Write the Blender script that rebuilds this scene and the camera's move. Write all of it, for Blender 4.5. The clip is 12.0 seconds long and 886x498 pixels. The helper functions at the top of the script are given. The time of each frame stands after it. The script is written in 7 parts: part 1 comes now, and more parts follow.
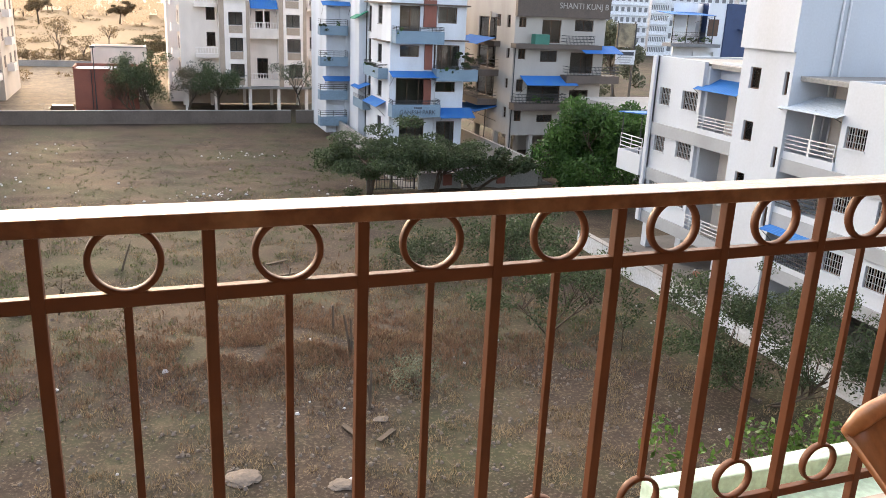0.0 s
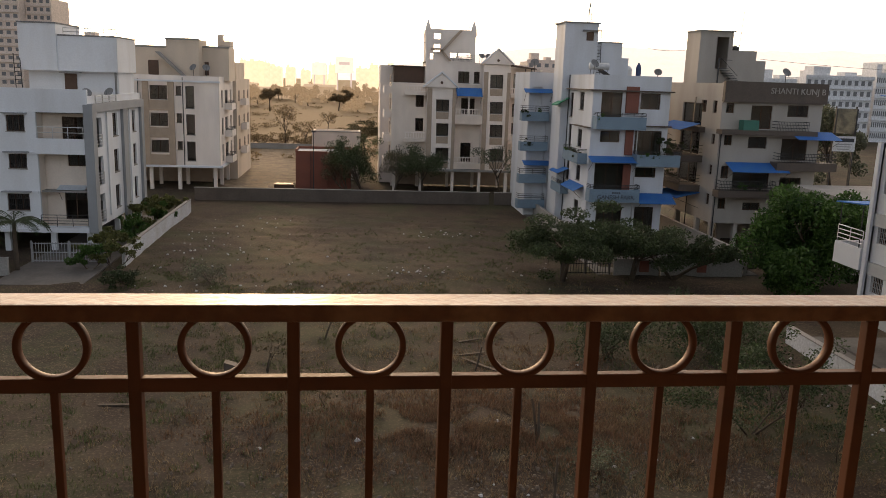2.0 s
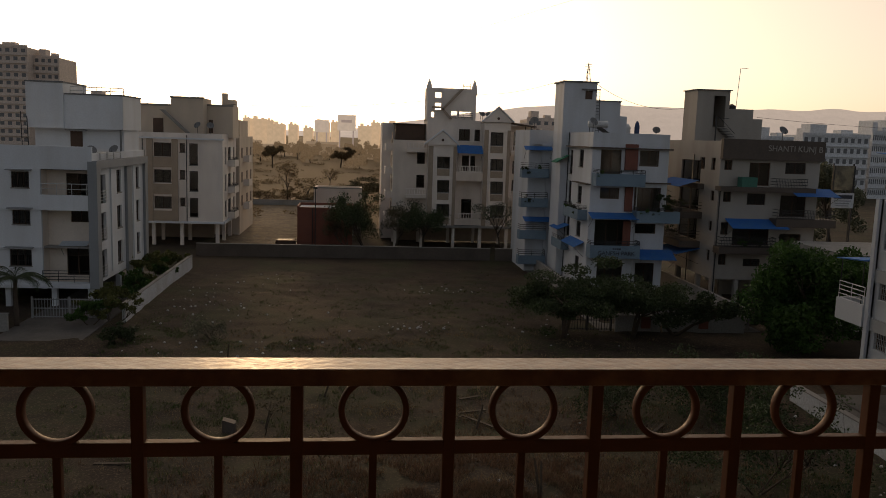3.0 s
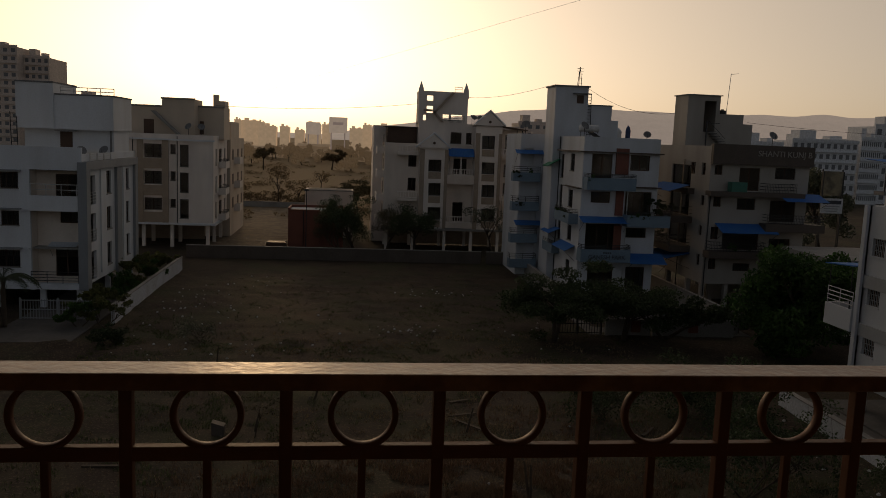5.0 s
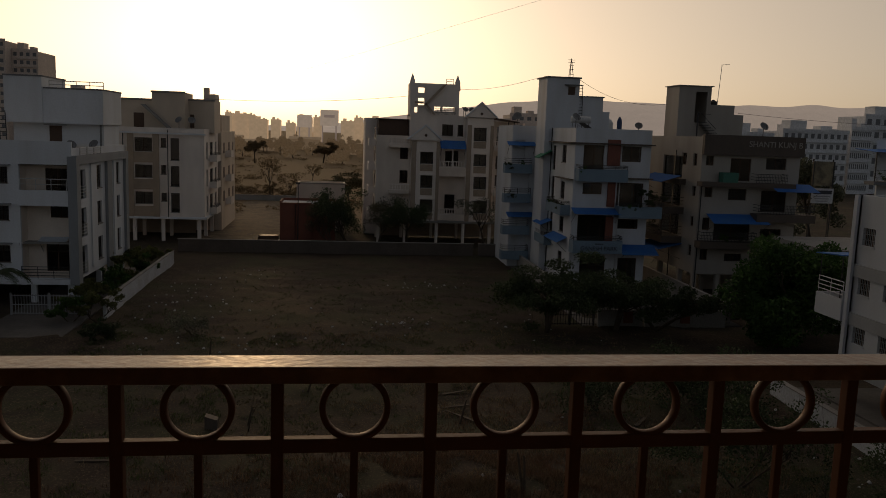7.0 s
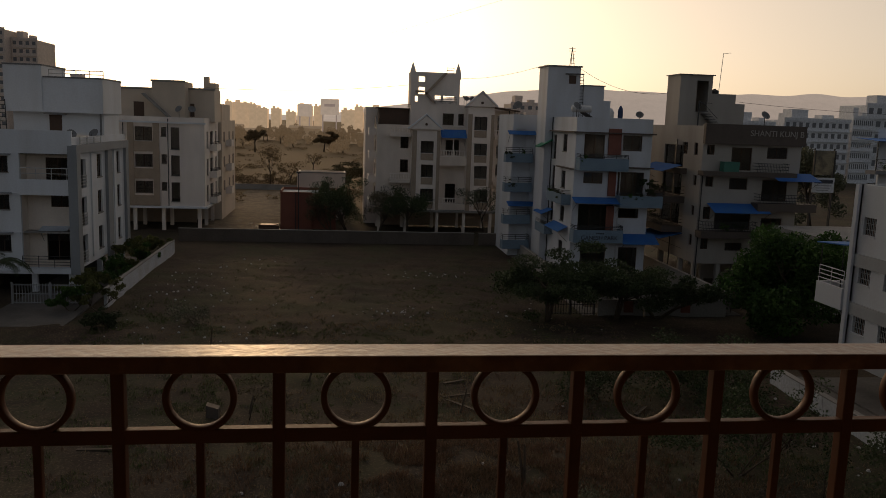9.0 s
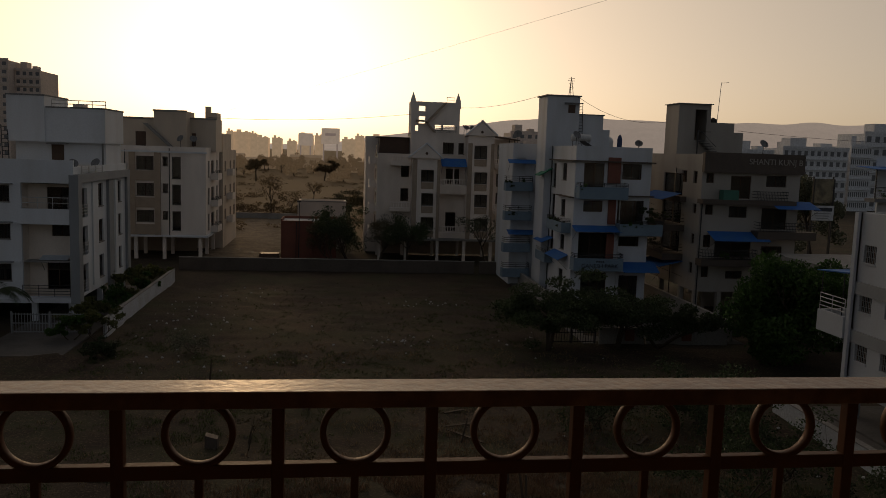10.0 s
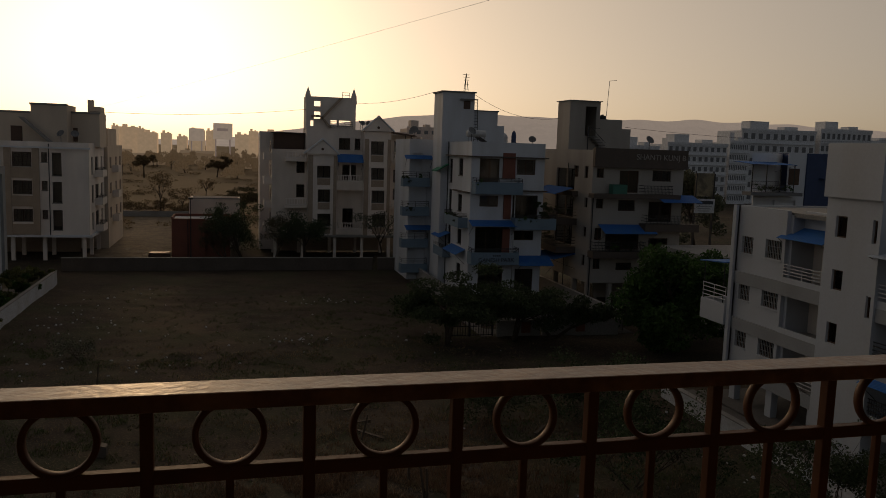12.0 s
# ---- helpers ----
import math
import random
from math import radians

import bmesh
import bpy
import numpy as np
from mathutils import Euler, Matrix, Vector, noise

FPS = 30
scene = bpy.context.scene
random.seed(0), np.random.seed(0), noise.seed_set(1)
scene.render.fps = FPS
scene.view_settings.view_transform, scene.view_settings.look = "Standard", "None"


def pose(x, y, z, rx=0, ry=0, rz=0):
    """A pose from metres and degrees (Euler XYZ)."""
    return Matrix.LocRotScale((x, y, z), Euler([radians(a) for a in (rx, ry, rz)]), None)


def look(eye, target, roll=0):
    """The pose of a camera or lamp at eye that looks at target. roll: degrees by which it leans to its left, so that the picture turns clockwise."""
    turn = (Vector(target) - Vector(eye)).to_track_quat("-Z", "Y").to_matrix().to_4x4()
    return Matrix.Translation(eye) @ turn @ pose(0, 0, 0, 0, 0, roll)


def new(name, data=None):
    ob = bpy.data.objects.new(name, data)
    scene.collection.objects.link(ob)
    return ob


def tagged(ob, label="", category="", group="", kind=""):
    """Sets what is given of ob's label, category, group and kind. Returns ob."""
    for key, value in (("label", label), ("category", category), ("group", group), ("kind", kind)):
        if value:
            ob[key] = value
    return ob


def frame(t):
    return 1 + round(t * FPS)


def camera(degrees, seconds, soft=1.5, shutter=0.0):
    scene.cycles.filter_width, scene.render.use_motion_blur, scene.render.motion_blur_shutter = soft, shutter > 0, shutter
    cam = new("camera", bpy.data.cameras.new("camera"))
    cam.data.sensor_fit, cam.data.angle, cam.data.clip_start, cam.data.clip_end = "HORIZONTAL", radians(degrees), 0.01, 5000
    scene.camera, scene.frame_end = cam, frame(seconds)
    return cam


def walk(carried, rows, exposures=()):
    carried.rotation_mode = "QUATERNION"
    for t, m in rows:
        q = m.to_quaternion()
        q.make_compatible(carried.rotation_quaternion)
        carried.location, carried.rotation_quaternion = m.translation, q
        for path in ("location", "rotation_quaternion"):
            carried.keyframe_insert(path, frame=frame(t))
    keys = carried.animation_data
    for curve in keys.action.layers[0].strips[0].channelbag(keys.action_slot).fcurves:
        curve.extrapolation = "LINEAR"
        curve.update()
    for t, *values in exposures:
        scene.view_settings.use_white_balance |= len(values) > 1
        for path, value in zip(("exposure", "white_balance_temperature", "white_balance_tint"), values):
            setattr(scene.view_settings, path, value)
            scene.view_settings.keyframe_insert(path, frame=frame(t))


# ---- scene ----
cam = camera(57.2, 12.0, soft=0.8)
PATH = [
    (0, (-0.344, -1.33, 13.951), (0.324, 0.462, 13.367), 2.6),
    (0.5, (-0.35, -1.331, 13.957), (0.273, 0.487, 13.403), 2.2),
    (1, (-0.383, -1.337, 13.974), (0.051, 0.561, 13.515), 1.5),
    (1.5, (-0.408, -1.334, 13.979), (-0.151, 0.603, 13.553), 1.6),
    (2, (-0.419, -1.335, 13.982), (-0.203, 0.611, 13.575), 1.9),
    (2.5, (-0.421, -1.341, 13.994), (-0.205, 0.621, 13.669), 1.9),
    (3, (-0.425, -1.348, 13.999), (-0.213, 0.622, 13.727), 1.9),
    (5, (-0.424, -1.352, 14.004), (-0.19, 0.617, 13.74), 2.3),
    (5.5, (-0.422, -1.353, 14.004), (-0.181, 0.615, 13.739), 2.2),
    (6, (-0.42, -1.353, 14.004), (-0.173, 0.614, 13.735), 2.0),
    (6.5, (-0.421, -1.35, 14.003), (-0.171, 0.616, 13.731), 1.9),
    (7, (-0.421, -1.344, 14.001), (-0.168, 0.62, 13.719), 2.0),
    (9, (-0.422, -1.347, 14.002), (-0.17, 0.613, 13.694), 2.0),
    (9.5, (-0.423, -1.349, 14.005), (-0.172, 0.615, 13.721), 2.0),
    (10, (-0.421, -1.352, 14.014), (-0.171, 0.618, 13.775), 1.9),
    (10.5, (-0.416, -1.352, 14.013), (-0.115, 0.613, 13.787), 1.8),
    (11, (-0.396, -1.354, 14.013), (0.025, 0.588, 13.788), 1.9),
    (11.5, (-0.385, -1.351, 14.012), (0.084, 0.579, 13.777), 1.9),
    (12, (-0.382, -1.347, 14.011), (0.113, 0.575, 13.77), 1.9),
]
EXPOSURES = [(0, 4.1, 6400, 11), (0.5, 4.0, 6400, 11), (1.0, 3.55, 6800, 12), (1.5, 2.97, 7100, 13), (2.0, 2.47, 7200, 13), (2.5, 1.9, 7400, 12), (3.0, 0.98, 7300, 12), (3.2, 0.7, 7300, 12),
             (4.8, 0.05, 7300, 12), (7.0, 0.05, 7300, 12), (7.3, 0.1, 7300, 12), (8.8, 0.55, 7200, 12), (9.0, 0.55, 7200, 12), (9.5, 0.42, 7200, 12), (10.0, 0.05, 7300, 12), (12.0, -0.06, 7300, 12)]
walk(cam, [(t, look(eye, target, roll)) for t, eye, target, roll in PATH], EXPOSURES)

# ---- light ----
SUN_WAY = Vector((-0.108, 0.985, 0.135)).normalized()
SUN_UP = math.asin(SUN_WAY.z)
SUN_TURN = math.atan2(SUN_WAY.x, SUN_WAY.y)
world = bpy.data.worlds.new("world")
scene.world = world
world.use_nodes = True
wn = world.node_tree.nodes
wl = world.node_tree.links
sky = wn.new("ShaderNodeTexSky")
sky.sky_type = "NISHITA"
sky.sun_disc = False
sky.sun_elevation = SUN_UP
sky.sun_rotation = SUN_TURN
sky.air_density, sky.dust_density, sky.ozone_density = 0.55, 3.0, 1.0
pale = wn.new("ShaderNodeHueSaturation")
pale.inputs["Saturation"].default_value = 0.9
wn["Background"].inputs["Strength"].default_value = 0.115
wl.new(sky.outputs[0], pale.inputs["Color"])
deep = wn.new("ShaderNodeGamma")
deep.inputs["Gamma"].default_value = 0.65
wl.new(pale.outputs[0], deep.inputs["Color"])
dusty = wn.new("ShaderNodeMix")
dusty.data_type, dusty.blend_type = "RGBA", "MULTIPLY"
dusty.inputs["Factor"].default_value = 1
dusty.inputs["B"].default_value = (0.86, 0.785, 0.73, 1)
wl.new(deep.outputs[0], dusty.inputs["A"])
# morning haze: a broad warm glow on the sun's side of the sky
way = wn.new("ShaderNodeTexCoord")
toward = wn.new("ShaderNodeVectorMath")
toward.operation = "DOT_PRODUCT"
toward.inputs[1].default_value = SUN_WAY
wl.new(way.outputs["Generated"], toward.inputs[0])
spread = wn.new("ShaderNodeMapRange")
spread.interpolation_type = "SMOOTHSTEP"
spread.inputs["To Max"].default_value = 1.9
wl.new(toward.outputs["Value"], spread.inputs["Value"])
haze = wn.new("ShaderNodeMix")
haze.data_type, haze.blend_type = "RGBA", "ADD"
glow = wn.new("ShaderNodeVectorMath")
glow.operation = "SCALE"
glow.inputs[0].default_value = (1.0, 0.84, 0.62)
wl.new(spread.outputs["Result"], glow.inputs["Scale"])
haze.inputs["Factor"].default_value = 1
wl.new(dusty.outputs["Result"], haze.inputs["A"])
wl.new(glow.outputs["Vector"], haze.inputs["B"])
wl.new(haze.outputs["Result"], wn["Background"].inputs["Color"])
lamp = new("sun", bpy.data.lights.new("sun", "SUN"))
lamp.data.energy, lamp.data.angle, lamp.data.color = 0.18, radians(5), (1.0, 0.66, 0.35)
lamp.matrix_world = look(SUN_WAY * 200, (0, 0, 0))


# ---- materials ----
def mat(name, color, rough=0.8, other=None, scale=1.5, fine=25.0, bump=0.15, metal=0.0, mix=0.6, streaks=0.0, spec=0.5, rand=0.0, grain=1.0):
    """A surface with stains at one scale, grain at another and a fine relief."""
    m = bpy.data.materials.new(name)
    m.use_nodes = True
    n, l = m.node_tree.nodes, m.node_tree.links
    bsdf = n["Principled BSDF"]
    bsdf.inputs["Metallic"].default_value = metal
    bsdf.inputs["Specular IOR Level"].default_value = spec
    co = n.new("ShaderNodeTexCoord")
    big = n.new("ShaderNodeTexNoise")
    big.inputs["Scale"].default_value, big.inputs["Detail"].default_value = scale, 6
    small = n.new("ShaderNodeTexNoise")
    small.inputs["Scale"].default_value, small.inputs["Detail"].default_value = fine, 4
    l.new(co.outputs["Object"], small.inputs["Vector"])
    if streaks:
        mp = n.new("ShaderNodeMapping")
        mp.inputs["Scale"].default_value = (1, 1, 1 - streaks)
        l.new(co.outputs["Object"], mp.inputs["Vector"])
        l.new(mp.outputs[0], big.inputs["Vector"])
    else:
        l.new(co.outputs["Object"], big.inputs["Vector"])
    other = other or tuple(c * 0.72 for c in color)
    ramp = n.new("ShaderNodeMapRange")
    ramp.inputs["From Min"].default_value, ramp.inputs["From Max"].default_value = 0.42, 0.68
    ramp.inputs["To Max"].default_value = mix
    l.new(big.outputs[0], ramp.inputs["Value"])
    m1 = n.new("ShaderNodeMix")
    m1.data_type = "RGBA"
    m1.inputs["A"].default_value, m1.inputs["B"].default_value = (*color, 1), (*other, 1)
    l.new(ramp.outputs[0], m1.inputs["Factor"])
    m2 = n.new("ShaderNodeMix")
    m2.data_type, m2.blend_type = "RGBA", "MULTIPLY"
    r2 = n.new("ShaderNodeMapRange")
    r2.inputs["From Min"].default_value, r2.inputs["From Max"].default_value = 0.3, 0.7
    r2.inputs["To Min"].default_value, r2.inputs["To Max"].default_value = 1 - 0.2 * grain, 1 + 0.12 * grain
    l.new(small.outputs[0], r2.inputs["Value"])
    m2.inputs["Factor"].default_value = 1
    l.new(m1.outputs["Result"], m2.inputs["A"])
    l.new(r2.outputs[0], m2.inputs["B"])
    out = m2.outputs["Result"]
    if rand:
        info = n.new("ShaderNodeNewGeometry")
        r3 = n.new("ShaderNodeMapRange")
        r3.inputs["To Min"].default_value, r3.inputs["To Max"].default_value = 1 - rand, 1 + rand
        l.new(info.outputs["Random Per Island"], r3.inputs["Value"])
        m3 = n.new("ShaderNodeMix")
        m3.data_type, m3.blend_type = "RGBA", "MULTIPLY"
        m3.inputs["Factor"].default_value = 1
        l.new(out, m3.inputs["A"])
        l.new(r3.outputs[0], m3.inputs["B"])
        out = m3.outputs["Result"]
    l.new(out, bsdf.inputs["Base Color"])
    rr = n.new("ShaderNodeMapRange")
    rr.inputs["To Min"].default_value, rr.inputs["To Max"].default_value = max(0.05, rough - 0.12), min(1, rough + 0.12)
    l.new(small.outputs[0], rr.inputs["Value"])
    l.new(rr.outputs[0], bsdf.inputs["Roughness"])
    if bump:
        b = n.new("ShaderNodeBump")
        b.inputs["Strength"].default_value, b.inputs["Distance"].default_value = bump, 0.02
        l.new(small.outputs[0], b.inputs["Height"])
        l.new(b.outputs[0], bsdf.inputs["Normal"])
    return m


def leaf_mat(name, color, other):
    m = mat(name, color, 0.6, other, 0.8, 6.0, 0, mix=1.0, rand=0.35, spec=0.3)
    n, l = m.node_tree.nodes, m.node_tree.links
    bsdf, out = n["Principled BSDF"], n["Material Output"]
    tr = n.new("ShaderNodeBsdfTranslucent")
    l.new(bsdf.inputs["Base Color"].links[0].from_socket, tr.inputs["Color"])
    ms = n.new("ShaderNodeMixShader")
    ms.inputs[0].default_value = 0.3
    l.new(bsdf.outputs[0], ms.inputs[1])
    l.new(tr.outputs[0], ms.inputs[2])
    l.new(ms.outputs[0], out.inputs["Surface"])
    return m


WHITE = mat("white_paint", (0.71, 0.73, 0.76), 0.75, (0.55, 0.54, 0.53), 0.5, 8, 0.03, mix=0.5, streaks=0.75, grain=0.25)
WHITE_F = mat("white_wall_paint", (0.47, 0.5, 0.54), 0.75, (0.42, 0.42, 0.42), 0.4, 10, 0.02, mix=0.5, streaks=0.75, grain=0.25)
WHITE_D = mat("grey_white_paint", (0.62, 0.645, 0.685), 0.75, (0.46, 0.46, 0.46), 0.5, 8, 0.03, mix=0.6, streaks=0.8, grain=0.3)
GREY = mat("grey_paint", (0.3, 0.31, 0.32), 0.75, (0.23, 0.235, 0.24), 0.6, 9, 0.1, streaks=0.6, grain=0.25)
GREY_DARK = mat("dark_grey_plaster", (0.2, 0.2, 0.2), 0.85, None, 0.8, 9, 0.2)
CREAM = mat("cream_plaster", (0.79, 0.69, 0.6), 0.85, (0.6, 0.51, 0.43), 0.5, 9, 0.05, streaks=0.6, grain=0.25)
BEIGE = mat("beige_plaster", (0.66, 0.55, 0.44), 0.85, (0.48, 0.4, 0.32), 0.35, 7, 0.05, streaks=0.7, grain=0.25)
PALE = mat("pale_pink_plaster", (0.84, 0.76, 0.69), 0.85, (0.6, 0.53, 0.48), 0.45, 8, 0.05, streaks=0.7, grain=0.25)
STONE_TAN = mat("tan_cladding", (0.42, 0.33, 0.25), 0.8, (0.33, 0.26, 0.2), 1.2, 12, 0.2)
GREIGE = mat("greige_plaster", (0.38, 0.35, 0.315), 0.85, (0.27, 0.245, 0.215), 0.4, 8, 0.05, streaks=0.7, grain=0.25)
BROWN_BAND = mat("brown_paint", (0.1, 0.075, 0.06), 0.7, (0.07, 0.055, 0.045), 0.8, 10, 0.1)
RED_COL = mat("red_brown_paint", (0.22, 0.075, 0.05), 0.7, None, 1.0, 10, 0.1)
BLUEGREY = mat("blue_grey_paint", (0.19, 0.27, 0.34), 0.7, (0.14, 0.2, 0.26), 0.9, 10, 0.1)
BLUE_SHEET = mat("blue_sheet_metal", (0.03, 0.14, 0.42), 0.7, (0.06, 0.18, 0.36), 1.0, 12, 0.05, spec=0.2)
PALE_SHEET = mat("pale_sheet_metal", (0.5, 0.56, 0.62), 0.45, (0.4, 0.44, 0.48), 1.0, 12, 0.05)
NAVY = mat("navy_paint", (0.035, 0.06, 0.14), 0.6, None, 0.8, 10, 0.05)
WOOD_DARK = mat("dark_wood", (0.09, 0.045, 0.025), 0.55, None, 3, 20, 0.1)
METAL_DARK = mat("dark_painted_metal", (0.03, 0.03, 0.032), 0.5, None, 3, 30, 0.05)
METAL_PALE = mat("pale_painted_metal", (0.6, 0.6, 0.6), 0.45, None, 3, 30, 0.05)
TERRACOTTA = mat("terracotta_plaster", (0.24, 0.085, 0.055), 0.85, (0.17, 0.06, 0.045), 0.5, 9, 0.15)
CONCRETE = mat("concrete", (0.3, 0.285, 0.265), 0.9, (0.2, 0.19, 0.175), 0.5, 8, 0.25, streaks=0.4)
WALL_GREY = mat("old_rendered_wall", (0.125, 0.1, 0.082), 0.9, (0.075, 0.06, 0.05), 0.6, 7, 0.3, streaks=0.4)
WALL_WHITE = mat("whitewashed_wall", (0.58, 0.6, 0.63), 0.85, (0.45, 0.44, 0.42), 0.5, 7, 0.2)
PAVING = mat("worn_paving", (0.13, 0.118, 0.108), 0.85, (0.085, 0.078, 0.07), 0.8, 6, 0.2)
BLACK = mat("black_plastic", (0.012, 0.012, 0.013), 0.4, None, 2, 20, 0.05)
LETTER = mat("sign_letters", (0.36, 0.33, 0.3), 0.5, None, 2, 20, 0)
LETTER_D = mat("dark_letters", (0.03, 0.035, 0.05), 0.5, None, 2, 20, 0)
CURTAIN = mat("curtain_cloth", (0.28, 0.2, 0.15), 0.95, (0.18, 0.12, 0.09), 2.0, 12, 0.2)
BARK = mat("bark", (0.09, 0.065, 0.045), 0.9, (0.05, 0.04, 0.03), 4, 25, 0.5)
LEAF_GREEN = leaf_mat("green_leaves", (0.06, 0.12, 0.025), (0.025, 0.06, 0.015))
LEAF_DARK = leaf_mat("dusty_leaves", (0.04, 0.06, 0.025), (0.055, 0.06, 0.03))
LEAF_DUSTY = leaf_mat("dusty_feathery_leaves", (0.06, 0.085, 0.035), (0.045, 0.06, 0.03))
LEAF_DRY = leaf_mat("dry_leaves", (0.1, 0.085, 0.045), (0.06, 0.06, 0.03))
# dry foliage of the plain, with distance haze lightened into its colour
LEAF_PALE = leaf_mat("hazy_dry_leaves", (0.2, 0.14, 0.075), (0.14, 0.105, 0.055))
LEAF_YELLOW = leaf_mat("yellow_green_leaves", (0.12, 0.125, 0.04), (0.075, 0.085, 0.03))
# assumed tone for unseen walls, dark to limit light bounced onto the railing
UNSEEN_WALL = mat("unseen_wall_brown", (0.13, 0.1, 0.08), 0.8)
LEAF_GREY = leaf_mat("grey_green_leaves", (0.14, 0.15, 0.1), (0.09, 0.1, 0.06))
GRASS_DRY = leaf_mat("dry_grass", (0.15, 0.085, 0.05), (0.19, 0.125, 0.075))
GRASS_PALE = leaf_mat("pale_dry_grass", (0.27, 0.2, 0.115), (0.16, 0.115, 0.065))
GRASS_GREEN = leaf_mat("green_grass", (0.07, 0.1, 0.03), (0.1, 0.1, 0.045))
LITTER = mat("pale_litter", (0.5, 0.5, 0.5), 0.6, None, 2, 20, 0.1)
ROCK = mat("pale_rock", (0.15, 0.12, 0.095), 0.9, (0.13, 0.105, 0.085), 3, 14, 0.5)
RAIL_PAINT = mat("brown_enamel", (0.11, 0.038, 0.014), 0.55, (0.075, 0.025, 0.01), 5, 30, 0.03, mix=0.8, spec=0.25, grain=0.5)
RAIL_TOP = mat("worn_brown_enamel", (0.12, 0.045, 0.018), 0.36, (0.26, 0.14, 0.07), 14, 60, 0.1, mix=0.6, spec=0.3)
MINT = mat("mint_paint", (0.5, 0.66, 0.56), 0.75, (0.36, 0.5, 0.42), 4, 40, 0.2)
CHAIR_BROWN = mat("moulded_chair_plastic", (0.42, 0.19, 0.08), 0.35, None, 4, 50, 0.05)
TILE = mat("balcony_tile", (0.4, 0.34, 0.28), 0.5, None, 3, 30, 0.05)
HAZE_FAR = mat("distant_plaster", (0.5, 0.44, 0.38), 0.9, (0.4, 0.35, 0.3), 0.05, 0.5, 0)


def glass_mat():
    m = bpy.data.materials.new("window_glass")
    m.use_nodes = True
    n, l = m.node_tree.nodes, m.node_tree.links
    n.remove(n["Principled BSDF"])
    g, t, ms, f = n.new("ShaderNodeBsdfGlossy"), n.new("ShaderNodeBsdfTransparent"), n.new("ShaderNodeMixShader"), n.new("ShaderNodeFresnel")
    g.inputs["Roughness"].default_value = 0.03
    t.inputs["Color"].default_value = (0.7, 0.7, 0.69, 1)
    f.inputs["IOR"].default_value = 1.5
    l.new(f.outputs[0], ms.inputs[0])
    l.new(t.outputs[0], ms.inputs[1])
    l.new(g.outputs[0], ms.inputs[2])
    l.new(ms.outputs[0], n["Material Output"].inputs["Surface"])
    return m


GLASS = glass_mat()


def soil_mat():
    """Bare brown earth with dry and green patches, and dry fields further off."""
    m = mat("soil", (0.06, 0.043, 0.031), 0.95, (0.032, 0.023, 0.018), 0.35, 9, 0.8, mix=0.9, spec=0.15, grain=2.0)
    n, l = m.node_tree.nodes, m.node_tree.links
    bsdf = n["Principled BSDF"]
    base = bsdf.inputs["Base Color"].links[0].from_socket
    co = n.new("ShaderNodeTexCoord")
    out = base
    for scale, lo, hi, col, top in ((0.11, 0.5, 0.62, (0.115, 0.086, 0.055), 0.4), (0.16, 0.46, 0.62, (0.042, 0.05, 0.022), 0.65), (1.3, 0.55, 0.7, (0.12, 0.09, 0.06), 0.5), (3.5, 0.52, 0.64, (0.045, 0.031, 0.022), 0.6), (9, 0.54, 0.66, (0.2, 0.155, 0.105), 0.6)):
        ns = n.new("ShaderNodeTexNoise")
        ns.inputs["Scale"].default_value, ns.inputs["Detail"].default_value, ns.inputs["Roughness"].default_value = scale, 9, 0.65
        l.new(co.outputs["Object"], ns.inputs["Vector"])
        mr = n.new("ShaderNodeMapRange")
        mr.inputs["From Min"].default_value, mr.inputs["From Max"].default_value, mr.inputs["To Max"].default_value = lo, hi, top
        l.new(ns.outputs[0], mr.inputs["Value"])
        mx = n.new("ShaderNodeMix")
        mx.data_type = "RGBA"
        mx.inputs["B"].default_value = (*col, 1)
        l.new(mr.outputs[0], mx.inputs["Factor"])
        l.new(out, mx.inputs["A"])
        out = mx.outputs["Result"]
    # the plain behind the walled plot is dry straw
    sep = n.new("ShaderNodeSeparateXYZ")
    l.new(co.outputs["Object"], sep.inputs[0])
    mr = n.new("ShaderNodeMapRange")
    mr.inputs["From Min"].default_value, mr.inputs["From Max"].default_value, mr.inputs["To Max"].default_value = 118, 126, 0.85
    l.new(sep.outputs["Y"], mr.inputs["Value"])
    side = n.new("ShaderNodeMapRange")
    side.inputs["From Min"].default_value, side.inputs["From Max"].default_value = 48, 30
    l.new(sep.outputs["X"], side.inputs["Value"])
    both = n.new("ShaderNodeMath")
    both.operation = "MULTIPLY"
    l.new(mr.outputs[0], both.inputs[0])
    l.new(side.outputs[0], both.inputs[1])
    mx = n.new("ShaderNodeMix")
    mx.data_type = "RGBA"
    mx.inputs["B"].default_value = (0.18, 0.122, 0.064, 1)
    l.new(both.outputs[0], mx.inputs["Factor"])
    l.new(out, mx.inputs["A"])
    l.new(mx.outputs["Result"], bsdf.inputs["Base Color"])
    return m


SOIL = soil_mat()


